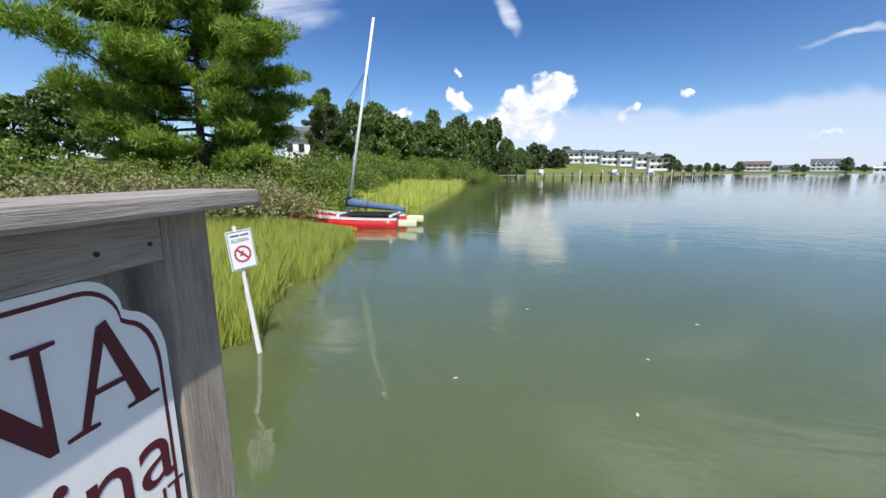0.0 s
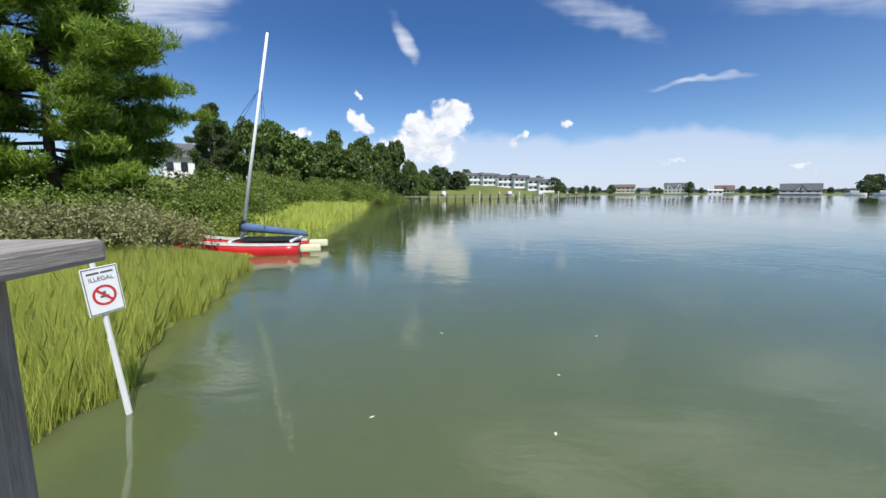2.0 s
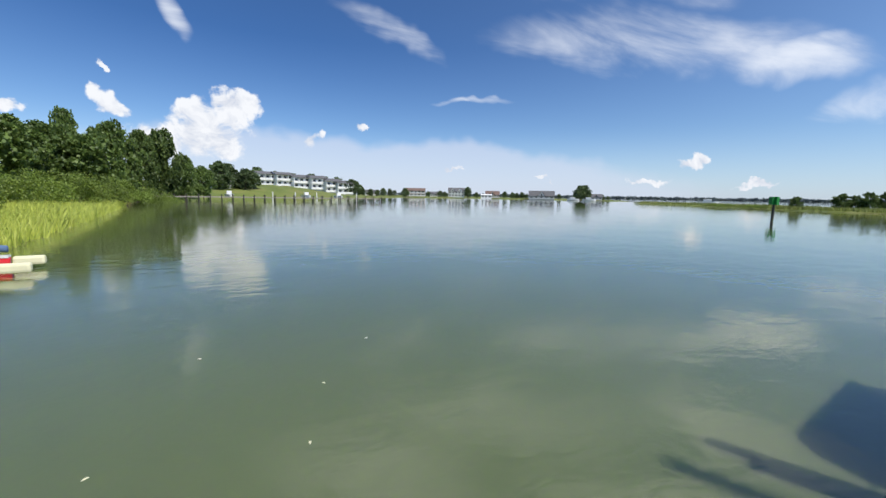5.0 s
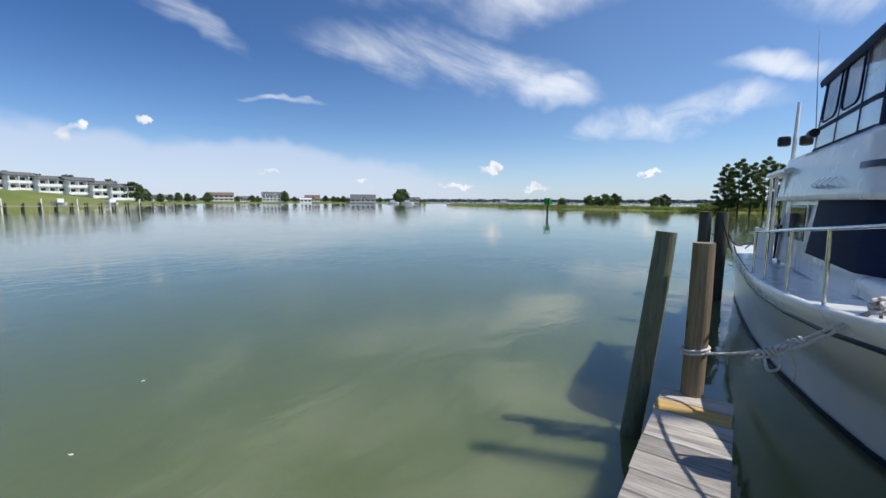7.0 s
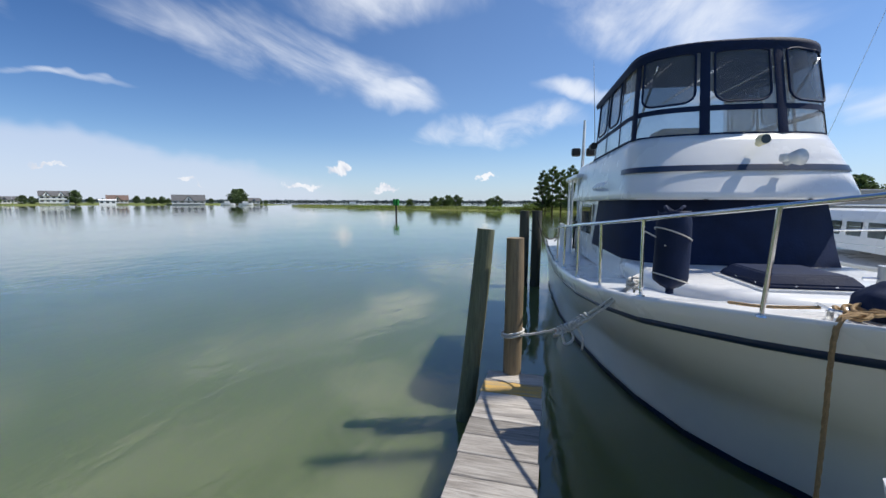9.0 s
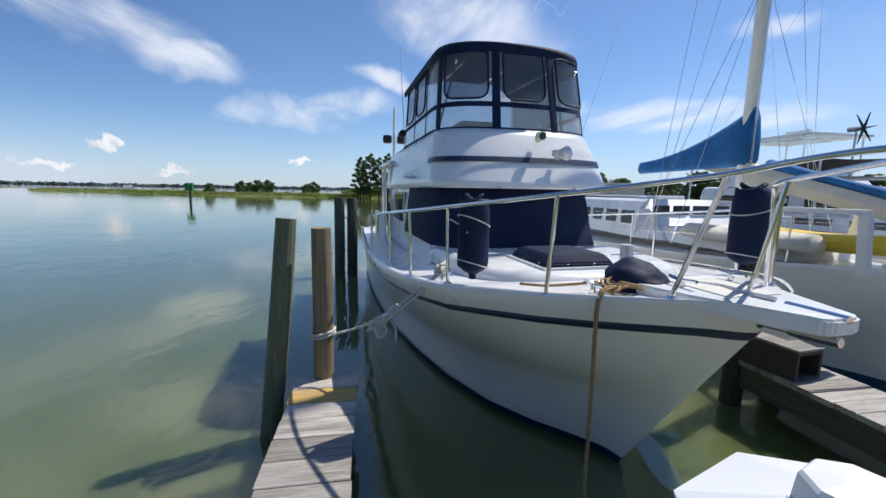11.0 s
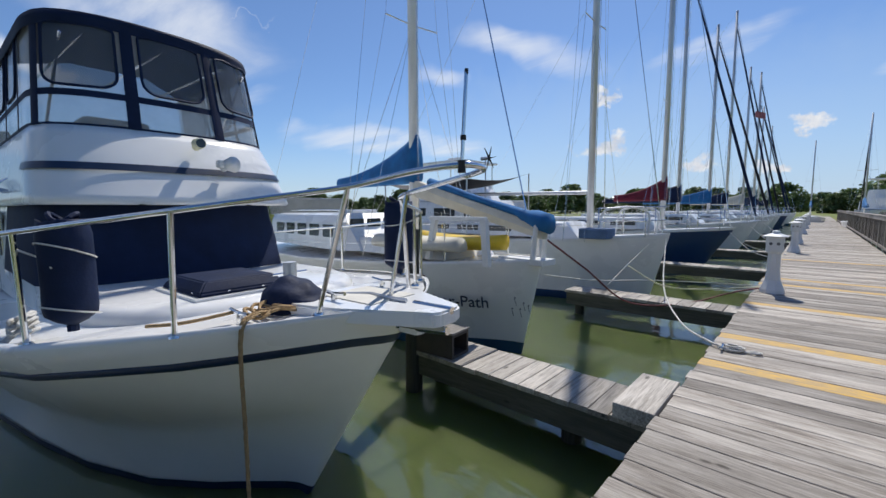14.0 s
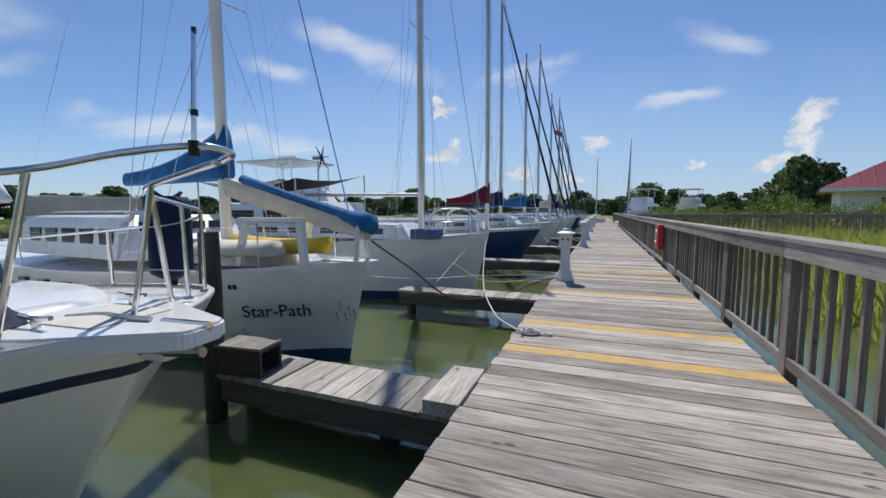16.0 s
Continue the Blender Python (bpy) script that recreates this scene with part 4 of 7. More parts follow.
def hull_part(name, stations, levels, material, parent, label="", out=0.0, transom=True):
    bm = B()
    rows = hull_rows(stations, levels)
    for side in (1, -1):
        skin(bm, [[(p[0], side * (p[1] + out), p[2]) for p in r] for r in rows])
    bow = rows[0]
    skin(bm, [[(p[0], p[1] + out, p[2]) for p in bow], [(p[0] + 0.5 * p[1], 0.0, p[2]) for p in bow], [(p[0], -p[1] - out, p[2]) for p in bow]])
    if transom:
        last = rows[-1]
        loop = [(p[0], p[1] + out, p[2]) for p in last] + [(p[0], -p[1] - out, p[2]) for p in last[::-1]]
        bm.faces.new([bm.verts.new(p) for p in loop])
    bmesh.ops.remove_doubles(bm, verts=bm.verts, dist=0.002)
    return part(name, bm, material, parent, label, True)


def deck_part(name, stations, parent, material, drop=0.0, camber=0.03, inset=0.0, label=""):
    bm = B()
    rows = []
    for x, ht, zt, hw, back in stations:
        h = max(0.01, ht - inset)
        rows.append([(x, h * s, zt - drop + camber * (1 - s * s)) for s in (-1, -0.6, -0.2, 0.2, 0.6, 1)])
    skin(bm, rows)
    return part(name, bm, material, parent, label, True)


SX, SY, HEAD = -2.37, 2.30, 5.0
trawler = thing("motor_trawler", "white trawler with flybridge enclosure and navy canvas, moored bow-in", "boat", (SX, SY, 0), HEAD)
ST = []
for x, ht, zt, hw, back in ((0.97, 0.05, 0.90, 0.012, 0.97), (0.88, 0.20, 0.90, 0.014, 0.89), (0.75, 0.43, 0.89, 0.016, 0.78), (0.57, 0.69, 0.87, 0.02, 0.63), (0.38, 0.93, 0.85, 0.06, 0.50), (0.10, 1.17, 0.82, 0.20, 0.38),
                            (-0.19, 1.34, 0.78, 0.38, 0.30), (-0.7, 1.49, 0.74, 0.64, 0.20), (-1.4, 1.57, 0.69, 0.87, 0.12), (-2.2, 1.59, 0.64, 1.04, 0.06), (-3.3, 1.58, 0.59, 1.22, 0.02), (-4.6, 1.52, 0.56, 1.30, 0.0),
                            (-6.2, 1.45, 0.54, 1.30, 0.0), (-7.8, 1.35, 0.55, 1.25, 0.0)):
    ST.append((x * 1.09 if x > 0 else x, ht, zt, hw, back))
LV = [(-0.5, -0.9), (-0.25, -0.35), (0.0, 0.0), (0.10, 0.05), (0.25, 0.14), (0.42, 0.27), (0.55, 0.42), (0.57, 0.50), (0.75, 0.70), (0.90, 0.92), (1.0, 1.0)]
hull_part("hull", ST, LV, M_hull, trawler, "glossy off-white hull with a moulded knuckle")
hull_part("boot_stripe", ST, [(-0.3, -0.45), (0.0, 0.0), (0.055, 0.028)], M_navy_boot, trawler, "dark navy boot stripe", 0.006, False)
hull_part("rub_rail", ST, [(0.868, 0.885), (0.873, 0.905), (0.90, 0.945), (0.905, 0.93)], M_navy_boot, trawler, "navy rubbing strake", 0.018, False)
hull_part("gunwale", ST, [(0.905, 0.93), (0.94, 0.96), (1.0, 1.0), (1.02, 0.985), (1.02, 0.93)], M_gel, trawler, "white moulded gunwale", 0.02, False)
deck_part("deck", ST, trawler, M_gel, 0.005, 0.03, 0.03, "white moulded side deck")

FL = -0.07   # the house stands a little off the stem's line


# raised trunk before the house
bm = B()
rings = []
for s, z in ((1.0, 0.70), (1.0, 0.80), (0.975, 0.85), (0.93, 0.872)):
    ring = []
    for k in range(26):
        a = math.pi * k / 25 - math.pi / 2
        ring.append((-1.25 + 1.28 * s * math.cos(a) ** 0.55 if math.cos(a) > 0 else -1.25, FL + 0.98 * s * math.copysign(abs(math.sin(a)) ** 0.8, math.sin(a)), z))
    ring = [(-1.9, FL - 0.98 * s, z)] + ring + [(-1.9, FL + 0.98 * s, z)]
    rings.append(ring)
rows = skin(bm, rings)
bm.faces.new(rows[-1])
part("trunk_cabin", bm, M_gel, trawler, "rounded white raised foredeck", True)
bm = B()
skin(bm, [[(xc + a * u, yc + b * w, z) for u, w in ((-1, -1), (1, -1), (1, 1), (-1, 1))] for xc, yc, a, b, z in ((-0.49, -0.24, 0.305, 0.295, 0.885), (-0.49, -0.24, 0.300, 0.290, 0.915), (-0.49, -0.24, 0.245, 0.235, 0.978), (-0.49, -0.24, 0.10, 0.09, 0.986))], True, True, True)
bmesh.ops.bevel(bm, geom=list(bm.edges), offset=0.010, segments=2, affect="EDGES")
hatch = part("hatch_cover", bm, M_navy, trawler, "navy canvas hatch cover")
part("hatch_rim", box(B(), -0.83, -0.15, -0.57, 0.09, 0.868, 0.890, 0.008), M_gel, trawler)
for x, y in ((-0.3, -0.525), (-0.55, -0.525), (-0.195, -0.35), (-0.195, -0.12)):
    part("snap", rod(B(), (x, y, 0.905), (x + (0.006 if x > -0.25 else 0), y - (0.006 if x < -0.25 else 0), 0.905), 0.01, 0.01, 8), M_steel, hatch)

# pilothouse
bm = B()
lo = [(-1.42, FL - 0.80), (-1.36, FL - 0.4), (-1.34, FL), (-1.36, FL + 0.4), (-1.42, FL + 0.80), (-1.72, FL + 0.98), (-5.0, FL + 1.0), (-5.0, FL - 1.0), (-1.72, FL - 0.98)]
hi = [(-1.62, FL - 0.76), (-1.57, FL - 0.4), (-1.55, FL), (-1.57, FL + 0.4), (-1.62, FL + 0.76), (-1.86, FL + 0.92), (-5.0, FL + 0.93), (-5.0, FL - 0.93), (-1.86, FL - 0.92)]
skin(bm, [[(x, y, 0.62) for x, y in lo], [(x, y, 0.86) for x, y in lo], [(x, y, 1.49) for x, y in hi]], True, True, True)
part("pilothouse", bm, M_gel, trawler, "white moulded pilothouse")


def between(f, i):
    a, b = lo[i], hi[i]
    return Vector((a[0] + (b[0] - a[0]) * f, a[1] + (b[1] - a[1]) * f, 0.86 + 0.63 * f))


bm = B()
order = [8, 0, 1, 2, 3, 4, 5]
cols = []
for f in (0.02, 0.2, 0.4, 0.6, 0.8, 0.985):
    row = []
    for i in order:
        p = between(f, i)
        c = Vector((-2.4, FL, p.z))
        row.append(p + (p - c).normalized() * (0.014 + 0.006 * math.sin(9 * f + i * 2)))
    tail = between(f, 8) + Vector((-1.35 - 0.2 * (1 - f), -0.016, 0))
    row.insert(0, tail)
    cols.append(row)
skin(bm, cols)
part("windshield_cover", bm, M_navy, trawler, "navy canvas cover snapped over the windshield", True)
for sgn in (-1, 1):
    for x0, x1 in ((-4.3, -3.5),):
        w = part("side_window", box(B(), x0, x1, FL + sgn * 0.975 - 0.012, FL + sgn * 0.975 + 0.012, 0.98, 1.40, 0.01), M_pane, trawler)
        part("window_trim", box(B(), x0 - 0.03, x1 + 0.03, FL + sgn * 0.968 - 0.010, FL + sgn * 0.968 + 0.010, 0.95, 1.43, 0.008), M_steel, w)


def plan_curve(w, x0, depth, aft, n=40):
    """The flybridge in plan, from the right rear round the front to the left rear."""
    pts = [(aft, FL - w)]
    for k in range(n + 1):
        a = math.pi * (k / n - 0.5)
        y = w * math.copysign(abs(math.sin(a)) ** 0.82, math.sin(a))
        x = x0 - depth * (1 - max(0.0, math.cos(a)) ** 0.62)
        pts.append((x, FL + y))
    pts.append((aft, FL + w))
    return pts


bm = B()
rings = []
for w, x0, d, z in ((0.90, -1.45, 0.5, 1.475), (0.99, -1.22, 0.55, 1.475), (1.01, -1.20, 0.56, 1.495), (1.0, -1.23, 0.56, 1.55), (0.98, -1.32, 0.58, 1.72), (0.965, -1.36, 0.58, 1.81), (0.925, -1.50, 0.60, 2.02), (0.905, -1.54, 0.6, 2.085), (0.87, -1.60, 0.6, 2.085), (0.87, -1.62, 0.6, 1.7)):
    rings.append([(x, y, z) for x, y in plan_curve(w, x0, d, -5.2)])
skin(bm, rings)
part("flybridge_coaming", bm, M_gel, trawler, "white moulded flybridge coaming", True)
bm = B()
prism(bm, plan_curve(0.93, -1.35, 0.55, -5.15), 1.485, 1.51)
part("flybridge_deck", bm, M_gel, trawler)
bm = B()
skin(bm, [[(x, y, z) for x, y in plan_curve(w, x0, d, -4.6)[1:-1]] for w, x0, d, z in ((0.9855, -1.311, 0.58, 1.735), (0.9735, -1.341, 0.58, 1.79))])
part("cove_stripe", bm, M_navy_boot, trawler, "navy stripe round the coaming", True)


def screen_point(u, v, out=0.0):
    """A place on the flybridge enclosure: u from right rear over the front to left rear, v from its foot to its roof."""
    w, x0 = 0.90 - 0.06 * v, -1.55 - 0.18 * v
    c = plan_curve(w + out, x0 + out, 0.6, -3.9, 60)
    seg = [math.hypot(b[0] - a[0], b[1] - a[1]) for a, b in zip(c, c[1:])]
    want, acc = u * sum(seg), 0.0
    for (a, b), s in zip(zip(c, c[1:]), seg):
        if acc + s >= want or b is c[-1]:
            t = 0 if s == 0 else min(1.0, (want - acc) / s)
            return Vector((a[0] + (b[0] - a[0]) * t, a[1] + (b[1] - a[1]) * t, 2.085 + 0.82 * v + 0.05 * v * math.sin(math.pi * u)))
        acc += s


US = [k / 48 for k in range(49)]
bm = B()
skin(bm, [[screen_point(u, v) for u in US] for v in (0.0, 0.13, 0.28, 0.5, 0.75, 1.0)])
enclosure = part("enclosure_panel", bm, M_vinyl_low, trawler, "clear vinyl flybridge enclosure", True)
SPLITS = [0.02, 0.14, 0.255, 0.335, 0.445, 0.555, 0.665, 0.745, 0.86, 0.98]
for v, h in ((0.0, 0.016), (0.295, 0.024), (0.985, 0.05)):
    bm = B()
    skin(bm, [[screen_point(u, v + dv, 0.008) for u in US] for dv in (-h / 0.78, h / 0.78)])
    part("binding", bm, M_navy, trawler, "navy canvas binding", True)
for u in SPLITS:
    bm = B()
    hw = 0.0075 if 0.3 < u < 0.7 else 0.005
    skin(bm, [[screen_point(min(1, max(0, u - hw)), v / 10, 0.010), screen_point(u, v / 10, 0.016), screen_point(min(1, max(0, u + hw)), v / 10, 0.010)] for v in range(11)])
    part("binding", bm, M_navy, trawler, "navy canvas binding", True)
for u0, u1 in zip(SPLITS, SPLITS[1:]):
    if u1 - u0 < 0.09:
        continue
    a, b, v0, v1 = u0 + 0.014, u1 - 0.014, 0.36, 0.93
    ru, rv = min(0.02, (b - a) * 0.25), 0.12
    loop = []
    for cu, cv, q in ((b - ru, v1 - rv * 0.3, 0), (a + ru, v1 - rv * 0.3, 1), (a + ru, v0 + rv, 2), (b - ru, v0 + rv, 3)):
        for k in range(6):
            t = math.pi / 2 * (q + k / 5)
            loop.append((cu + ru * math.cos(t), cv + (rv if q > 1 else rv * 0.3) * math.sin(t)))
    bm = B()
    edge = [bm.verts.new(screen_point(u, v, 0.012)) for u, v in loop]
    mid = [bm.verts.new(screen_point((a + b) / 2 + (u - (a + b) / 2) * 0.5, 0.645 + (v - 0.645) * 0.5, 0.012)) for u, v in loop]
    cen = bm.verts.new(screen_point((a + b) / 2, 0.645, 0.012))
    for k in range(len(edge)):
        n = (k + 1) % len(edge)
        bm.faces.new((edge[k], edge[n], mid[n], mid[k]))
        bm.faces.new((mid[k], mid[n], cen))
    w = part("roll_up_window", bm, M_vinyl, trawler, "smoked vinyl window", True)
    part("zip_border", tube(B(), [screen_point(u, v, 0.014) for u, v in loop], 0.011, 6, True), M_navy, w)
bm = B()
rings = []
for s, z, up in ((1.03, 2.84, 0), (1.05, 2.90, 0), (1.03, 2.94, 0), (0.8, 2.98, 0), (0.4, 3.00, 0)):
    c = plan_curve(0.85 * s, -1.74 + 0.03 - 0.8 * (1 - min(1, s)), 0.6 * s, -3.95 + 0.9 * (1 - min(1, s)))
    rings.append([(x, y, z + 0.05 * math.sin(math.pi * k / (len(c) - 1))) for k, (x, y) in enumerate(c)])
rows = skin(bm, rings)
bm.faces.new(rows[-1])
part("bimini_top", bm, M_navy, trawler, "navy canvas bimini roof", True)
bm = B()
for y in (-0.55, 0.0, 0.55):
    tube(bm, [(-1.9, FL + y, 2.86), (-3.8, FL + y, 2.88)], 0.012, 6)
tube(bm, [(-1.8, FL - 0.7, 2.8), (-2.6, FL - 0.72, 2.1)], 0.012, 6)
tube(bm, [(-1.8, FL + 0.7, 2.8), (-2.6, FL + 0.72, 2.1)], 0.012, 6)
part("bimini_bow", bm, M_steel, trawler)
part("helm_seat", box(box(B(), -2.5, -2.1, FL - 0.55, FL - 0.05, 1.52, 2.25, 0.05), -2.6, -2.2, FL + 0.1, FL + 0.6, 1.52, 2.22, 0.05), M_white, trawler, "white vinyl helm seats")

# horn, lamp and small fittings on the coaming
hl = part("spot_lamp", rod(rod(B(), (-1.40, FL + 0.05, 1.97), (-1.34, FL + 0.05, 2.01), 0.03, 0.03, 10), (-1.36, FL + 0.05, 2.0), (-1.29, FL + 0.05, 2.0), 0.048, 0.044, 14), M_cream, trawler, "small round lamp")
part("lamp_glass", rod(B(), (-1.292, FL + 0.05, 2.0), (-1.286, FL + 0.05, 2.0), 0.038, 0.038, 14), M_pane, hl)
bm = B()
rod(bm, (-1.32, FL + 0.24, 1.80), (-1.25, FL + 0.24, 1.82), 0.03, 0.03, 10)
rod(bm, (-1.27, FL + 0.24, 1.83), (-1.17, FL + 0.26, 1.83), 0.045, 0.07, 16)
box(bm, -1.30, -1.22, FL + 0.16, FL + 0.30, 1.80, 1.87, 0.02)
part("horn_speaker", bm, M_white, trawler, "white hailer horn", True)
for y in (-0.42, 0.40):
    part("deck_lamp", rod(B(), (-1.22, FL + y, 1.468), (-1.22, FL + y, 1.479), 0.02, 0.02, 10), M_black, trawler)
for k in range(4):
    part("grab_rail", tube(B(), smooth_path([(-2.4 - 0.18 * k, FL - 1.0, 1.60), (-2.4 - 0.18 * k, FL - 1.07, 1.63), (-2.4 - 0.18 * k, FL - 1.0, 1.70)], 3), 0.008, 6), M_steel, trawler)

# bow rail
foot = {"a": (-0.186, -1.29, 0.80), "b": (0.45, -0.89, 0.86), "c": (0.815, -0.385, 0.912), "z": (-0.72, -1.45, 0.735), "y": (-1.4, -1.53, 0.71), "x": (-2.3, -1.55, 0.66), "w": (-3.16, -1.54, 0.61)}
top = {"a": (-0.177, -1.30, 1.335), "b": (0.54, -0.905, 1.43), "c": (1.045, -0.37, 1.535), "z": (-0.72, -1.46, 1.28), "y": (-1.4, -1.53, 1.23), "x": (-2.3, -1.55, 1.16), "w": (-3.16, -1.54, 1.10)}
TIP = (1.53, -0.20, 1.612)
rail_pts = [(-4.0, -1.50, 1.04), top["w"], top["x"], top["y"], top["z"], top["a"], top["b"], (0.82, -0.62, 1.485), top["c"], (1.32, -0.265, 1.59), TIP]
bow_rail = part("bow_rail", tube(B(), smooth_path(rail_pts + [(1.575, -0.14, 1.612), (1.56, -0.05, 1.605), (1.46, 0.0, 1.59)], 6), 0.0135, 10), M_steel, trawler, "polished stainless bow rail", True)
part("bow_rail", tube(B(), smooth_path([(1.46, 0.0, 1.59), (1.19, 0.07, 1.555), (0.90, 0.14, 1.51), (0.82, 0.22, 1.47), (0.80, 0.26, 1.30), (0.74, 0.36, 0.90)], 6), 0.0135, 10), M_steel, trawler, "polished stainless bow rail", True)
port = [(0.82, 0.22, 1.47), (0.62, 0.55, 1.44), (0.38, 0.90, 1.40), (-0.19, 1.29, 1.33), (-1.4, 1.53, 1.23), (-3.16, 1.54, 1.10)]
part("bow_rail", tube(B(), smooth_path(port, 6), 0.0135, 10), M_steel, trawler, "polished stainless bow rail", True)
for k in "abczyxw":
    st = part("stanchion", rod(B(), foot[k], top[k], 0.0125, 0.0125, 10), M_steel, trawler)
    f = foot[k]
    part("stanchion_base", rod(B(), f, (f[0], f[1], f[2] + 0.012), 0.03, 0.026, 12), M_steel, st)
for f, t in (((0.87, 0.06, 0.925), (0.95, 0.12, 1.515)), ((0.38, 0.90, 0.86), (0.38, 0.90, 1.40)), ((-0.19, 1.29, 0.80), (-0.19, 1.29, 1.33)), ((-1.4, 1.53, 0.71), (-1.4, 1.53, 1.23)), ((0.60, 0.58, 0.89), (0.62, 0.55, 1.44))):
    st = part("stanchion", rod(B(), f, t, 0.0125, 0.0125, 10), M_steel, trawler)
    part("stanchion_base", rod(B(), f, (f[0], f[1], f[2] + 0.012), 0.03, 0.026, 12), M_steel, st)
pole = part("bow_staff", tube(B(), [(1.545, -0.195, 1.595), (1.56, -0.185, 1.975)], 0.008, 8), M_steel, trawler, "short stainless bow staff")
part("staff_clamp", rod(B(), (1.545, -0.195, 1.58), (1.545, -0.195, 1.63), 0.017, 0.017, 10), M_black, pole)
part("staff_knob", rod(B(), (1.56, -0.185, 1.967), (1.561, -0.185, 1.987), 0.008, 0.008, 10), M_black, pole)
part("staff_collar", rod(B(), (1.55, -0.191, 1.71), (1.55, -0.191, 1.73), 0.012, 0.012, 8), M_black, pole)

# bow platform with anchor gear
bm = B()
prism(bm, [(0.45, -0.43), (0.85, -0.32), (1.22, -0.12), (1.31, -0.09), (1.33, -0.05), (1.33, 0.09), (1.30, 0.14), (0.88, 0.31), (0.45, 0.40)], 0.862, 0.938)
bmesh.ops.bevel(bm, geom=list(bm.edges), offset=0.012, segments=2, affect="EDGES")
part("bow_platform", bm, M_gel, trawler, "white moulded bow pulpit platform")
part("anchor_roller", tube(rod(B(), (1.08, 0.03, 0.93), (1.33, 0.03, 0.93), 0.02, 0.02, 10), smooth_path([(0.72, -0.02, 0.80), (1.1, -0.02, 0.82), (1.34, -0.02, 0.84)], 4), 0.022, 8), M_steel, trawler)
part("anchor", box(box(B(), 1.02, 1.16, -0.04, 0.08, 0.78, 0.86, 0.02), 0.90, 1.02, -0.02, 0.04, 0.80, 0.85, 0.015), M_gel, trawler, "galvanised anchor under the platform")
bm = B()
bmesh.ops.create_icosphere(bm, subdivisions=4, radius=1.0)
for v in bm.verts:
    c = v.co.copy()
    fold = 1 + 0.10 * noise.noise(c * 2.2) + 0.05 * noise.noise(c * 6)
    v.co = Vector((0.44 + 0.20 * c.x * fold, -0.28 + 0.17 * c.y * fold, 0.89 + max(-0.02, 0.16 * c.z * fold * (1 - 0.25 * c.x))))
part("windlass_cover", bm, M_navy, trawler, "crumpled navy canvas cover on the windlass", True)
bitt = part("mooring_bitt", rod(B(), (0.15, -0.12, 0.84), (0.15, -0.12, 1.10), 0.042, 0.042, 16), M_alu, trawler, "grey round mooring bitt")
part("crossbar", rod(B(), (0.15, -0.24, 1.03), (0.15, 0.0, 1.03), 0.008, 0.008, 8), M_steel, bitt)
part("anchor_chain", tube(B(), smooth_path([(0.62, -0.05, 0.94), (0.75, 0.02, 0.945), (0.9, -0.01, 0.95), (1.05, 0.0, 0.95)], 5), 0.012, 6), M_alu, trawler)
part("plank_mat", box(B(), 0.55, 0.95, -0.16, 0.18, 0.936, 0.944, 0.002), M_mat, trawler, "tan anti-slip mat")
for x, y in ((0.62, 0.24), (0.70, -0.20), (-0.42, -1.26), (0.50, -0.62)):
    z = 0.935 if abs(y) < 0.3 else (0.79 if x < 0 else 0.88)
    part("cleat", tube(tube(B(), smooth_path([(x - 0.09, y, z + 0.05), (x, y, z + 0.042), (x + 0.09, y, z + 0.05)], 3), 0.011, 6), [(x, y, z - 0.01), (x, y, z + 0.04)], 0.016, 6), M_steel, trawler)

# after deck canopy, light mast and aerials
can = part("aft_canopy", box(B(), -6.1, -4.6, FL - 1.05, FL + 1.05, 1.86, 1.94, 0.03), M_gel, trawler, "white hard canopy over the after deck")
for x, y in ((-4.75, -0.98), (-6.0, -0.98), (-6.0, 0.98), (-5.4, -1.0)):
    part("canopy_post", rod(B(), (x, FL + y, 0.55), (x, FL + y, 1.87), 0.022, 0.022, 8), M_spar_white, can)
part("after_bulwark", box(B(), -6.2, -4.6, FL - 1.12, FL - 1.08, 0.55, 1.02, 0.01), M_white, trawler)
part("folded_chair", tube(tube(B(), [(-4.9, FL - 1.02, 0.62), (-4.75, FL - 1.02, 1.22)], 0.016, 6), [(-5.05, FL - 1.02, 1.0), (-4.6, FL - 1.02, 1.02), (-4.6, FL - 1.02, 1.12), (-5.0, FL - 1.02, 1.1)], 0.016, 6), M_black, trawler, "dark folding chair")
signal_mast = part("signal_mast", tube(B(), [(-5.25, FL - 0.86, 1.9), (-5.30, FL - 0.84, 2.95)], [0.03, 0.022], 10), M_spar_white, trawler, "short white signal mast")
for y in (-1.06, -0.80):
    part("tackle_block", box(B(), -5.33, -5.20, FL + y, FL + y + 0.16, 2.30, 2.45, 0.04), M_black, signal_mast, "dark hanging tackle block")
part("aerial", tube(B(), [(-3.7, FL - 0.92, 2.1), (-3.82, FL - 0.98, 3.55)], [0.008, 0.003], 6), M_spar_white, trawler)
part("aerial", tube(B(), [(-2.9, FL + 0.55, 2.9), (-2.92, FL + 0.55, 3.25)], [0.006, 0.003], 6), M_black, trawler)
part("searchlight", rod(B(), (-3.6, FL - 0.99, 2.25), (-3.45, FL - 0.99, 2.25), 0.05, 0.05, 10), M_black, trawler)


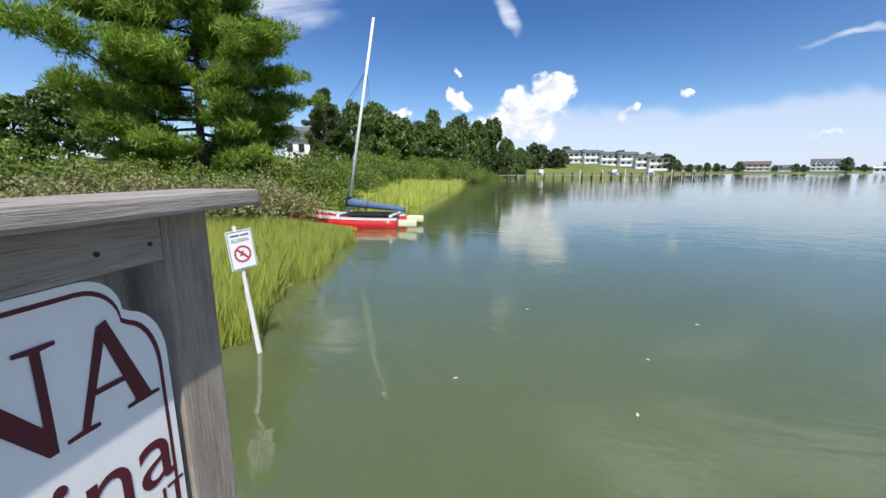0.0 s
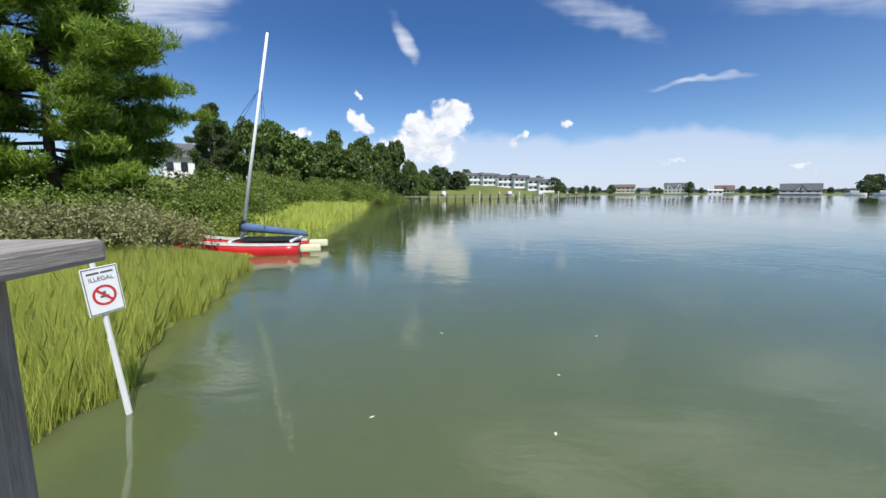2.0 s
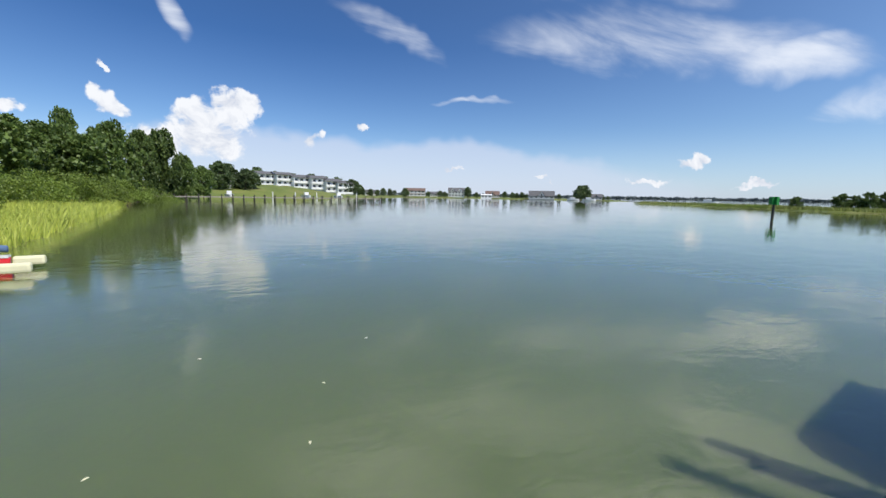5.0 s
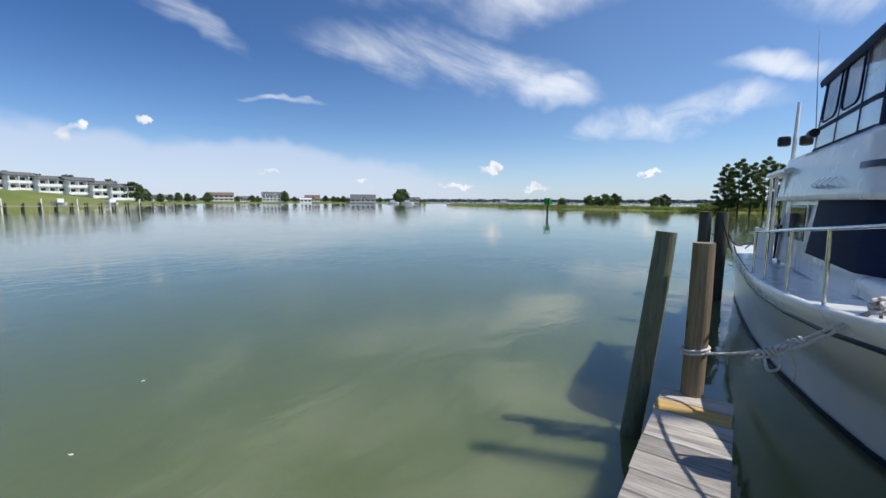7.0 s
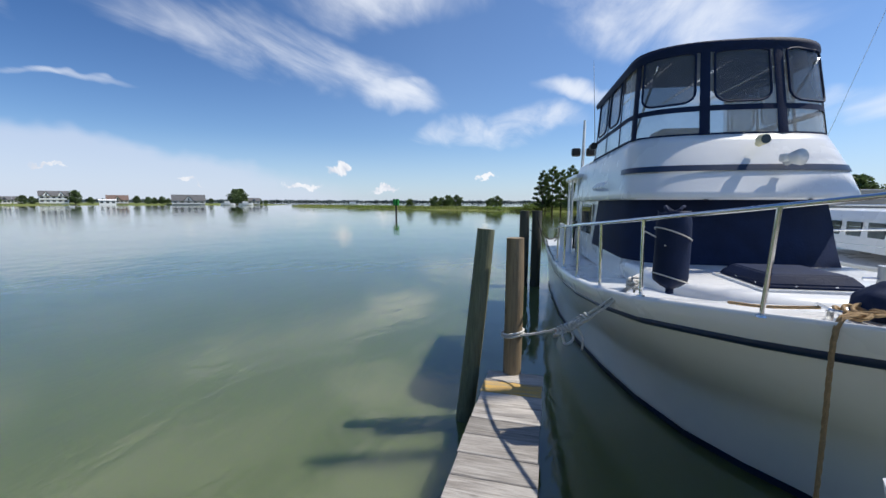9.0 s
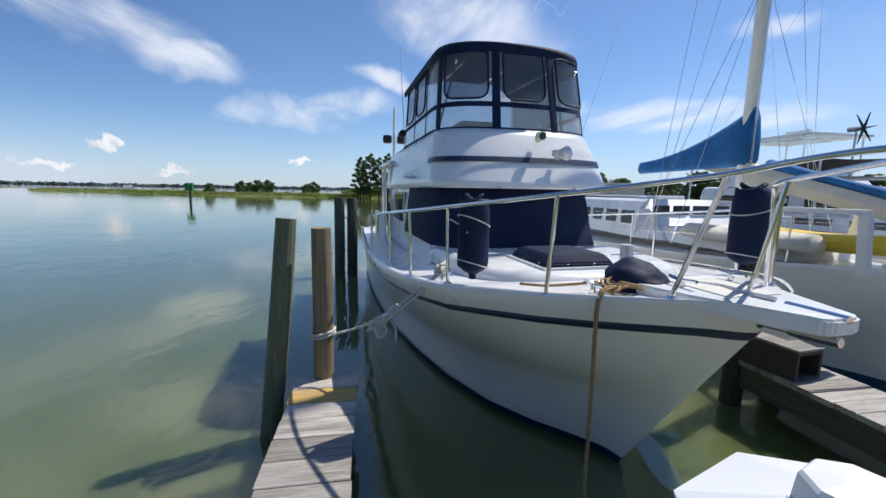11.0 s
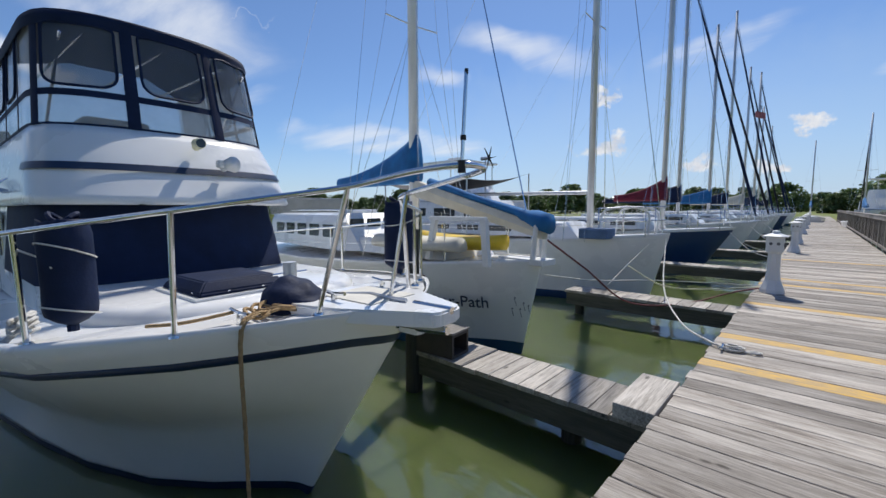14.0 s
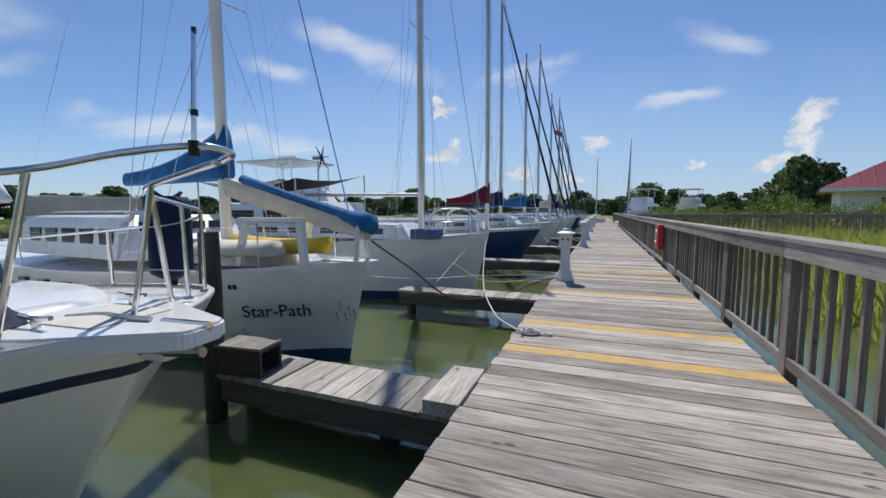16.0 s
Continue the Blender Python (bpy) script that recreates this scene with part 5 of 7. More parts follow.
def fender(label, at, r, h, lines, turn=0.0, squash=1.0):
    t = thing("fender", label, "fender", at, turn)
    bm = B()
    n, m = 20, 16
    rings = []
    for i in range(m + 1):
        f = i / m
        rr = r * min(1.0, (math.sin(math.pi * min(f * 3.2, 0.5)) if f < 0.16 else 1.0) if f < 0.5 else (1.0 if f < 0.93 else 0.92))
        rings.append([(rr * squash * math.cos(2 * math.pi * k / n) * (1 + 0.03 * math.sin(3 * k + 7 * f)), rr * math.sin(2 * math.pi * k / n) * (1 + 0.03 * math.sin(2 * k + 5 * f)), h * f + (0.012 * math.sin(5 * k) if i == m else 0)) for k in range(n)])
    skin(bm, rings, True, True, True)
    body = part("sleeve", bm, M_navy, t, "navy cloth sleeve", True)
    bm = B()
    tube(bm, [(r * 0.5 * math.cos(a), r * 0.5 * math.sin(a), h + 0.015 + 0.02 * math.sin(2 * a)) for a in [2 * math.pi * k / 14 for k in range(14)]], 0.012, 6, True)
    part("gathered_end", bm, M_navy, t)
    part("toggle", tube(B(), [(0, 0, -0.02), (0, 0, 0.01)], 0.025, 8), M_navy, t)
    for z0, z1 in lines:
        part("lashing", tube(B(), [((r * squash + 0.004) * math.cos(a), (r + 0.004) * math.sin(a), z0 + (z1 - z0) * (0.5 + 0.5 * math.sin(a))) for a in [2 * math.pi * k / 24 for k in range(24)]], 0.0045, 5, True), M_rope_white, t)
    return t


def tw(x, y, z):
    c, s = math.cos(radians(HEAD)), math.sin(radians(HEAD))
    return (SX + c * x - s * y, SY + s * x + c * y, z)


f1 = fender("navy cloth-covered fender hung on the bow rail", tw(-0.13, -1.13, 0.865), 0.106, 0.52, ((0.12, 0.05), (0.42, 0.33)), 20)
f2 = fender("bulky navy cloth-covered fender hung on the far bow rail", tw(0.30, 0.74, 0.95), 0.14, 0.54, ((0.10, 0.05), (0.36, 0.42)), 10, 0.7)
solo("fender_line", tube(B(), [tw(-0.18, -1.30, 1.26), tw(-0.1, -1.2, 1.20), tw(-0.05, -1.2, 1.17)], 0.005, 5), M_rope_white, "thin white cord tying the fender", "rope")


def rope(label, pts, r, material, name="mooring_line", sag_steps=8):
    return solo(name, tube(B(), smooth_path(pts, sag_steps), r, 8), material, label, "rope", smooth=True)


def twist(label, pts, r, material, name="mooring_line"):
    """A three-strand rope: three thin tubes wound round the line."""
    path = smooth_path(pts, 14)
    bm = B()
    total = 0.0
    for s in range(3):
        out, d = [], 0.0
        for i, p in enumerate(path):
            if i:
                d += (path[i] - path[i - 1]).length
            a = d / (r * 4.2) + s * 2.094
            t = (path[min(i + 1, len(path) - 1)] - path[max(i - 1, 0)]).normalized()
            u = t.orthogonal().normalized()
            out.append(p + (u * math.cos(a) + t.cross(u) * math.sin(a)) * r * 0.55)
        tube(bm, out, r * 0.62, 6)
    return solo(name, bm, material, label, "rope", smooth=True)


cl = tw(-0.42, -1.27, 0.845)
knot = (-2.80, 0.56, 0.45)
for off in (0.0, 0.03):
    twist("doubled white mooring line from the trawler's bow cleat", [cl, (-2.70 + off, 0.80, 0.68 - off), (knot[0] + off * 0.5, knot[1], knot[2] - off)], 0.010, M_rope_white)
twist("white mooring line made fast round the pile", [knot, (-2.94, 0.33, 0.33), (-2.96, 0.16, 0.285)], 0.010, M_rope_white)
bm = B()
for z in (0.262, 0.287):
    tube(bm, [(-3.05 + 0.095 * math.cos(a), 0.085 + 0.095 * math.sin(a), z + 0.02 * math.sin(a)) for a in [2 * math.pi * k / 22 for k in range(22)]], 0.011, 7, True)
solo("rope_loop", bm, M_rope_white, "white rope loop round the brown pile", "rope", smooth=True)
bm = B()
kr = random.Random(4)
for k in range(9):
    c = Vector(knot) + Vector((0.012 * k - 0.05, 0.028 * k - 0.10, 0.022 * k - 0.08))
    tube(bm, [c + Vector((0.03 * math.cos(a) * kr.uniform(0.7, 1.2), 0.02 * math.sin(2 * a + k), 0.03 * math.sin(a))) for a in [2 * math.pi * i / 12 for i in range(12)]], 0.011, 6, True)
tube(bm, smooth_path([knot, (knot[0] + 0.02, knot[1] + 0.03, knot[2] - 0.10), (knot[0] + 0.03, knot[1] - 0.03, knot[2] - 0.14), (knot[0] + 0.02, knot[1] - 0.06, knot[2] - 0.06)], 5), 0.010, 6)
tube(bm, smooth_path([(knot[0] + 0.02, knot[1] + 0.06, knot[2]), (knot[0] + 0.03, knot[1] + 0.1, knot[2] - 0.08), (knot[0] + 0.03, knot[1] + 0.1, knot[2] - 0.18)], 5), 0.010, 6)
solo("rope_knot", bm, M_rope_white, "bulky knots in the white mooring line", "rope", smooth=True)
bm = B()
for k in range(7):
    c = Vector(cl) + Vector((0.02 * math.sin(k * 2), 0.02 * math.cos(k * 3), 0.012 * k - 0.02))
    tube(bm, [c + Vector((0.06 * math.cos(a + 0.3 * k), 0.035 * math.sin(a), 0.008 * math.sin(2 * a))) for a in [2 * math.pi * i / 14 for i in range(14)]], 0.010, 6, True)
solo("rope_coil", bm, M_rope_white, "white rope wound on the trawler's bow cleat", "rope", smooth=True)
ed = tw(0.61, -0.62, 0.90)
dn = tw(0.64, -0.69, 0.86)
for dx in (0.0, 0.016):
    twist("tan rope hanging from the trawler's bow to the water", [tw(0.56, -0.48, 0.915), (ed[0] + dx, ed[1] + dx, 0.93), (dn[0] + dx, dn[1], 0.84), (dn[0] + dx, dn[1], 0.3), (dn[0] + dx * 0.5, dn[1], -0.75)], 0.0075, M_rope_tan)
bm = B()
for k in range(5):
    c = Vector(tw(0.52, -0.54 + 0.05 * k, 0.915 + 0.008 * (k % 3)))
    tube(bm, [c + Vector((0.10 * math.cos(a), (0.05 + 0.012 * k) * math.sin(a), 0.012 * math.sin(2 * a + k))) for a in [2 * math.pi * i / 16 for i in range(16)]], 0.009, 6, True)
tube(bm, smooth_path([tw(0.44, -0.60, 0.92), tw(0.32, -0.80, 0.885), tw(0.18, -0.92, 0.87)], 5), 0.009, 6)
solo("rope_coil", bm, M_rope_tan, "tan rope heaped on the trawler's foredeck", "rope", smooth=True)
for a, b, s in (((-9.4, 0.05, 1.1), tw(-7.6, -1.1, 0.6), 0.25), ((-9.42, -0.1, 0.8), tw(-7.6, -1.1, 0.62), 0.2), ((-9.4, 0.05, 1.15), tw(-7.0, -1.15, 0.62), 0.45)):
    mid = (Vector(a) + Vector(b)) / 2 - Vector((0, 0, s))
    rope("dark slack stern line from the pile to the trawler", [a, mid, b], 0.012, M_rope_dark)


# ---- sailing boats in the slips ----
def sail_hull(t, L_, beam, zt, overhang, hull_mat, boot_mat, square=0.0):
    """A hull with its stem at the waterline at x = 0, running to -x."""
    st = []
    for f in (0.0, 0.015, 0.04, 0.09, 0.16, 0.26, 0.40, 0.55, 0.72, 0.87, 1.0):
        half = beam / 2 * (math.sin(math.pi / 2 * min(1.0, f / 0.5)) ** (0.72 - 0.2 * square)) * (1 - 0.32 * max(0, f - 0.6) / 0.4)
        half = max(half, 0.03)
        wl = half * (0.80 + 0.1 * square) * min(1.0, f / 0.12) ** 0.8 if f else 0.015
        sheer = zt - (zt - WATER) * 0.16 * math.sin(math.pi * min(1, f * 1.05)) ** 1.0
        st.append((overhang - f * L_, half, sheer, max(wl, 0.012), overhang * (1 - min(1, f / 0.25)) ))
    lv = [(-0.5, -0.7), (-0.2, -0.25), (0.0, 0.0), (0.14, 0.10), (0.35, 0.34), (0.6, 0.64), (0.85, 0.92), (1.0, 1.0)]
    hull_part("hull", st, lv, hull_mat, t)
    hull_part("boot_stripe", st, [(-0.3, -0.35), (0.0, 0.0), (0.13, 0.095)], boot_mat, t, "", 0.006, False)
    hull_part("toe_rail", st, [(0.965, 0.97), (1.0, 1.0), (1.035, 1.0), (1.035, 0.96)], M_white if hull_mat is not M_gel else M_white, t, "", 0.012, False)
    deck_part("deck", st, t, M_gel, 0.0, 0.05, 0.02)
    return st


def rig(t, mx, height, boom_len, cover, stem, stern, half, r=0.07, spreaders=(0.5,), furl=None, boom_z=1.9, mat=None):
    mat = mat or M_alu
    mast = part("mast", tube(B(), [(mx, 0, 0.3), (mx, 0, height * 0.6), (mx - 0.03, 0, height)], [r, r, r * 0.85], 10), mat, t, "", True)
    for f in spreaders:
        z = height * f
        part("spreader", tube(B(), [(mx, -0.55, z + 0.03), (mx, 0, z), (mx, 0.55, z + 0.03)], 0.012, 6), mat, mast)
    def wire(pts, wr=0.004):
        part("stay", tube(B(), pts, wr, 5), M_steel, mast)
    for s in (-1, 1):
        for f in spreaders:
            wire([(mx - 0.1, s * half, 0.75), (mx, s * 0.55, height * f + 0.03), (mx, 0, height * 0.97)])
        wire([(mx + 0.35, s * half * 0.95, 0.75), (mx, 0, height * spreaders[0])])
        wire([(mx - 0.45, s * half * 0.95, 0.75), (mx, 0, height * spreaders[0])])
    wire([(stern, 0, 0.8), (mx, 0, height)])
    for k in range(2):
        wire([(mx + r + 0.02, 0.02 * k, 1.0), (mx + r + 0.02, 0.03 * k, height * 0.95)])
    wire([(stem - 0.05, 0, 0.85), (mx, 0, height * 0.96)], 0.010)
    if furl is not None:
        a, b = Vector((stem - 0.05, 0, 1.1)), Vector((mx, 0, height * 0.93))
        part("furled_jib", tube(B(), [a, a.lerp(b, 0.05), a.lerp(b, 0.5), a.lerp(b, 0.97), b], [0.02, 0.06, 0.05, 0.03, 0.012], 8), furl, mast)
    if boom_len:
        bm = B()
        tube(bm, [(mx - 0.05, 0, boom_z), (mx - boom_len, 0, boom_z + 0.05)], 0.045, 8)
        boom = part("boom", bm, mat, mast)
        if cover is not None:
            bm = B()
            rings = []
            for k in range(11):
                f = k / 10
                x, top = mx + 0.10 - (boom_len + 0.05) * f, 0.55 * (1 - f) ** 2.2 + 0.20 - 0.06 * f
                rings.append([(x, 0.10 * math.cos(a) * (1.25 - 0.5 * f) * (1 + 0.1 * math.sin(3 * k + 2 * a)), boom_z + 0.03 + (top * math.sin(a) if math.sin(a) > 0 else 0.10 * math.sin(a))) for a in [2 * math.pi * i / 14 for i in range(14)]])
            skin(bm, rings, True, True, True)
            part("sail_cover", bm, cover, boom, "", True)
    return mast


def pulpit(t, x_bow, half_at, zt, back=1.1, mat=None):
    bm = B()
    w = half_at
    for z, m in ((zt + 0.58, 1.0), (zt + 0.30, 0.98)):
        tube(bm, smooth_path([(x_bow - back, -w, z), (x_bow - 0.3, -w * 0.45, z + 0.02), (x_bow, 0, z + 0.03), (x_bow - 0.3, w * 0.45, z + 0.02), (x_bow - back, w, z)], 5), 0.0125, 6)
    for x, y in ((x_bow - back, -w), (x_bow - 0.3, -w * 0.45), (x_bow - 0.3, w * 0.45), (x_bow - back, w)):
        rod(bm, (x, y, zt), (x, y, zt + 0.58), 0.0125, 0.0125, 6)
    part("pulpit", bm, mat or M_steel, t, "", True)


def lifelines(t, st, zt, n, wires=2):
    xs = [s[0] for s in st][::-1]
    hs = [s[1] for s in st][::-1]
    zs = [s[2] for s in st][::-1]
    for s in (-1, 1):
        pts = []
        for k in range(n):
            x = st[0][0] - 1.1 - (st[0][0] - 1.1 - st[-1][0] - 0.5) * k / (n - 1)
            h, z = interp(xs, hs, x) - 0.05, interp(xs, zs, x)
            part("stanchion", rod(B(), (x, s * h, z), (x, s * h, z + 0.58), 0.011, 0.011, 6), M_steel, t)
            pts.append((x, s * h, z))
        bm = B()
        for dz in (0.56, 0.30)[:wires]:
            tube(bm, [(p[0], p[1], p[2] + dz) for p in pts], 0.004, 4)
        part("lifeline", bm, M_steel, t)


def coachroof(t, x0, x1, w, z0, z1, mat=None, windows=4, slope=0.35):
    bm = B()
    rings = []
    for f, s in ((0.0, 1.0), (0.75, 0.93), (0.95, 0.87), (1.0, 0.78)):
        z = z0 + (z1 - z0) * f
        rings.append([(x0 - slope * f, -w * s * 0.75, z), (x0 - slope * f, w * s * 0.75, z), (x0 - 0.5, w * s, z), (x1, w * s, z), (x1, -w * s, z), (x0 - 0.5, -w * s, z)])
    skin(bm, rings, True, False, True)
    c = part("coachroof", bm, mat or M_gel, t, "")
    for s in (-1, 1):
        for k in range(windows):
            xa = x0 - 0.62 - (x0 - 0.8 - x1) * k / windows
            xb = xa - (x0 - 0.8 - x1) / windows * 0.7
            zc, h = z0 + (z1 - z0) * 0.45, (z1 - z0) * 0.24
            part("port_light", box(B(), xb, xa, s * w * 0.957 - 0.012, s * w * 0.957 + 0.012, zc - h, zc + h, 0.01), M_pane, c)
    return c


# the nearest, a broad white cruiser with a pilothouse
star = thing("sailboat", "broad white sailboat with blue sail covers, name in dark blue script", "boat", (-2.66, 5.74, 0), -5, group="sailboats in the slips")
st1 = sail_hull(star, 10.5, 3.0, 0.74, 0.30, M_gel, M_bottom, 0.6)
coachroof(star, -0.95, -3.2, 0.72, 0.70, 0.95, None, 0, 0.25)
ph = coachroof(star, -2.9, -6.6, 1.02, 0.70, 1.36, None, 5, 0.75)
for k in range(4):
    y = -0.55 + 0.37 * k
    part("front_window", box(B(), -3.42, -3.36, y - 0.14, y + 0.14, 1.02, 1.26, 0.012), M_pane, ph)
part("roof_rail", tube(B(), [(-3.6, -0.7, 1.42), (-6.3, -0.72, 1.42)], 0.014, 6), M_steel, ph)
part("roof_hatch", box(B(), -4.6, -4.0, -0.3, 0.3, 1.35, 1.43, 0.02), M_gel, ph)
part("cockpit_screen", box(B(), -6.9, -6.3, -0.9, 0.9, 1.31, 1.72, 0.06), M_vinyl_low, star, "clear vinyl cockpit screen")
m1 = rig(star, -2.35, 10.8, 2.75, M_blue_cover, 0.25, -10.0, 1.35, 0.085, (0.42, 0.70), None, 1.95, M_spar_white)
# the staysail on its boom, cover half off
a, b = Vector((-2.28, 0.0, 1.95)), Vector((0.42, 0.0, 1.22))
bm = B()
skin(bm, [[a.lerp(b, f) + Vector((0, dy, dz)) for dy, dz in ((0.06, -0.02), (0.085, -0.12), (0.05, -0.30 + 0.1 * f), (-0.05, -0.30 + 0.1 * f), (-0.085, -0.12), (-0.06, -0.02))] for f in (0.0, 0.2, 0.4, 0.6, 0.8, 0.97)], True, True, True)
stay = part("staysail", bm, M_sail, star, "bundled cream staysail on its boom")
bm = B()
rings = []
for k in range(15):
    f = 0.14 + 0.86 * k / 14
    p = a.lerp(b, f)
    big = 1.0 + (1.1 if f > 0.9 else 0.25 * math.sin(9 * f))
    rings.append([(p.x, 0.075 * big * math.cos(q) * (1 + 0.15 * math.sin(3 * k + q * 2)), p.z + 0.035 + (0.055 * big if math.sin(q) > 0 else 0.06 + 0.09 * (f > 0.85)) * math.sin(q)) for q in [2 * math.pi * i / 12 for i in range(12)]])
skin(bm, rings, True, True, True)
part("sail_cover", bm, M_blue_cover, stay, "bright blue cover pulled back", True)
# white timber gantries on the foredeck
for y0 in (-0.75, 0.35):
    g = part("deck_gantry", box(B(), -1.05, 0.0, y0 - 0.03, y0 + 0.03, 1.28, 1.335, 0.008), M_white, star, "white timber deck gantry")
    for x, dx in ((-0.95, -0.14), (-0.03, 0.05)):
        bm = B()
        skin(bm, [[(x + dx + u, y0 + v, 0.72) for u, v in ((-0.045, -0.03), (0.045, -0.03), (0.045, 0.03), (-0.045, 0.03))], [(x + u, y0 + v, 1.30) for u, v in ((-0.045, -0.03), (0.045, -0.03), (0.045, 0.03), (-0.045, 0.03))]], True, True, True)
        part("gantry_leg", bm, M_white, g)
part("sprit", box(B(), -0.3, 0.42, -0.15, 0.15, 0.70, 0.78, 0.01), M_white, star, "short white timber bowsprit")
for y in (-0.12, 0.12):
    part("sprit_post", rod(B(), (0.25, y, 0.78), (0.30, y, 1.30), 0.035, 0.03, 8), M_white, star)
lifelines(star, st1, 0.7, 5)
for k in range(4):
    part("hull_port", box(B(), -3.3 - 0.62 * k, -3.06 - 0.62 * k, -1.53, -1.44, 0.33, 0.43, 0.01), M_pane, star)


# name and registration on the bow, along the flare
def hull_side(st, x, f):
    xs = [s[0] for s in st][::-1]
    ht, hw, zt = (interp(xs, [s[i] for s in st][::-1], x) for i in (1, 3, 2))
    g = float(np.interp(f, [0, 0.14, 0.35, 0.6, 0.85, 1.0], [0, 0.10, 0.34, 0.64, 0.92, 1.0]))
    return Vector((x, -(hw + (ht - hw) * g), WATER + f * (zt - WATER)))


p0, p1, q0 = hull_side(st1, -1.15, 0.48), hull_side(st1, -0.25, 0.48), hull_side(st1, -0.7, 0.68)
ux = (p1 - p0).normalized()
uy = (q0 - (p0 + p1) / 2)
uy = (uy - ux * uy.dot(ux)).normalized()
uz = ux.cross(uy)
mm = Matrix(((ux.x, uy.x, uz.x, 0), (ux.y, uy.y, uz.y, 0), (ux.z, uy.z, uz.z, 0), (0, 0, 0, 1)))
cpos = hull_side(st1, -0.62, 0.54) + uz * 0.030
lettering("boat_name", "Star-Path", 0.235, M_navy_boot, star, Matrix.Translation(cpos) @ mm, 0.006, "dark blue lettering on the bow")
bm = B()
cp = hull_side(st1, -1.28, 0.86) + uz * 0.03
for k, w in enumerate((0.05, 0.0, 0.04, 0.04, 0.04, 0.04, 0.0, 0.05, 0.05)):
    if w:
        join(bm, box(B(), -0.012, 0.012 + w * 0.4, -0.03, 0.03, -0.003, 0.003), Matrix.Translation(cp + ux * (0.058 * k - 0.26)) @ mm)
part("registration_marks", bm, M_black, star, "dark registration marks")
bm = B()
rs = random.Random(8)
for side, cx in ((0, -1.45), (1, 0.02), (2, -1.2)):
    for k in range(5 if side < 2 else 6):
        o = hull_side(st1, cx + 0.045 * k + (0.02 if side == 2 else 0), 0.52 + rs.uniform(-0.06, 0.09) - (0.22 if side == 2 else 0)) + uz * 0.03
        join(bm, box(B(), -0.003, 0.003, -0.06, 0.06, -0.003, 0.003), Matrix.Translation(o) @ mm @ pose(0, 0, 0, 0, 0, (10 if side else -10) + (30 if side == 2 else 0)))
        join(bm, box(B(), -0.008, 0.008, -0.008, 0.008, -0.003, 0.003), Matrix.Translation(o + uy * 0.06) @ mm)
part("star_marks", bm, M_navy_boot, star, "thin dark blue star-trail marks")

# dinghy and kayak on her foredeck
bm = B()
rings = []
for k in range(13):
    f = k / 12
    w = 0.27 * math.sin(math.pi * (0.06 + 0.88 * f)) ** 0.7
    rings.append([(-0.25 - 1.9 * f, 0.05 + w * math.cos(q), 0.93 + 0.10 * math.sin(q) * (1 if math.sin(q) > 0 else 1.2) + 0.05 * (2 * f - 1) ** 2) for q in [2 * math.pi * i / 14 for i in range(14)]])
skin(bm, rings, True, True, True)
solo("kayak", bm, M_yellow_k, "yellow kayak lashed on the white sailboat's foredeck", "kayak", (-2.66, 5.62, 0), -6, smooth=True)
bm = B()
rings = []
for k in range(13):
    f = k / 12
    w = 0.33 * math.sin(math.pi * (0.10 + 0.80 * f)) ** 0.6
    rings.append([(-0.7 - 1.7 * f, w * math.cos(q), 0.88 + 0.16 * max(0, math.sin(q)) + 0.05 * min(0, math.sin(q))) for q in [2 * math.pi * i / 14 for i in range(14)]])
skin(bm, rings, True, True, True)
solo("dinghy", bm, M_sail, "cream dinghy turned over on the foredeck", "dinghy", (-2.66, 5.30, 0), 3, smooth=True)

# second boat: white with a high plumb bow
b2 = thing("sailboat", "white sailboat with high plumb bow and blue waterline", "boat", (-2.30, 10.2, 0), 0, group="sailboats in the slips")
st2 = sail_hull(b2, 10.0, 2.7, 0.88, 0.36, M_gel, M_blue_hull, 0.3)
coachroof(b2, -1.3, -6.2, 0.8, 0.78, 1.12)
rig(b2, -1.30, 11.5, 3.4, None, 0.3, -9.6, 1.15, 0.075, (0.48, 0.75), None, 1.8)
pulpit(b2, 0.30, 0.75, 0.86)
lifelines(b2, st2, 0.8, 5)
g = part("deck_frame", tube(B(), smooth_path([(-0.9, -0.5, 0.85), (-0.75, -0.5, 1.40), (0.0, -0.35, 1.40), (0.05, -0.3, 0.9)], 4), 0.022, 8), M_white, b2, "white tube frame on the foredeck")
part("deck_frame", tube(B(), smooth_path([(-0.9, 0.5, 0.85), (-0.75, 0.5, 1.40), (0.0, 0.35, 1.40), (0.05, 0.3, 0.9)], 4), 0.022, 8), M_white, b2)
part("deck_chest", box(B(), -1.15, -0.55, -0.95, -0.45, 0.80, 1.02, 0.03), M_canvas_grey, b2, "grey covered deck chest")

# third: dark blue with a raked bow
b3 = thing("sailboat", "dark blue sailboat with a raked bow and stainless pulpit", "boat", (-2.45, 16.4, 0), 0, group="sailboats in the slips")
st3 = sail_hull(b3, 11.0, 2.9, 0.80, 0.85, M_blue_hull, M_bottom, 0.0)
coachroof(b3, -1.2, -6.8, 0.85, 0.74, 1.12)
rig(b3, -1.2, 13.0, 1.7, M_maroon, 0.8, -9.8, 1.2, 0.08, (0.38, 0.68), None, 1.75)
pulpit(b3, 0.82, 0.8, 0.79)
lifelines(b3, st3, 0.75, 6)

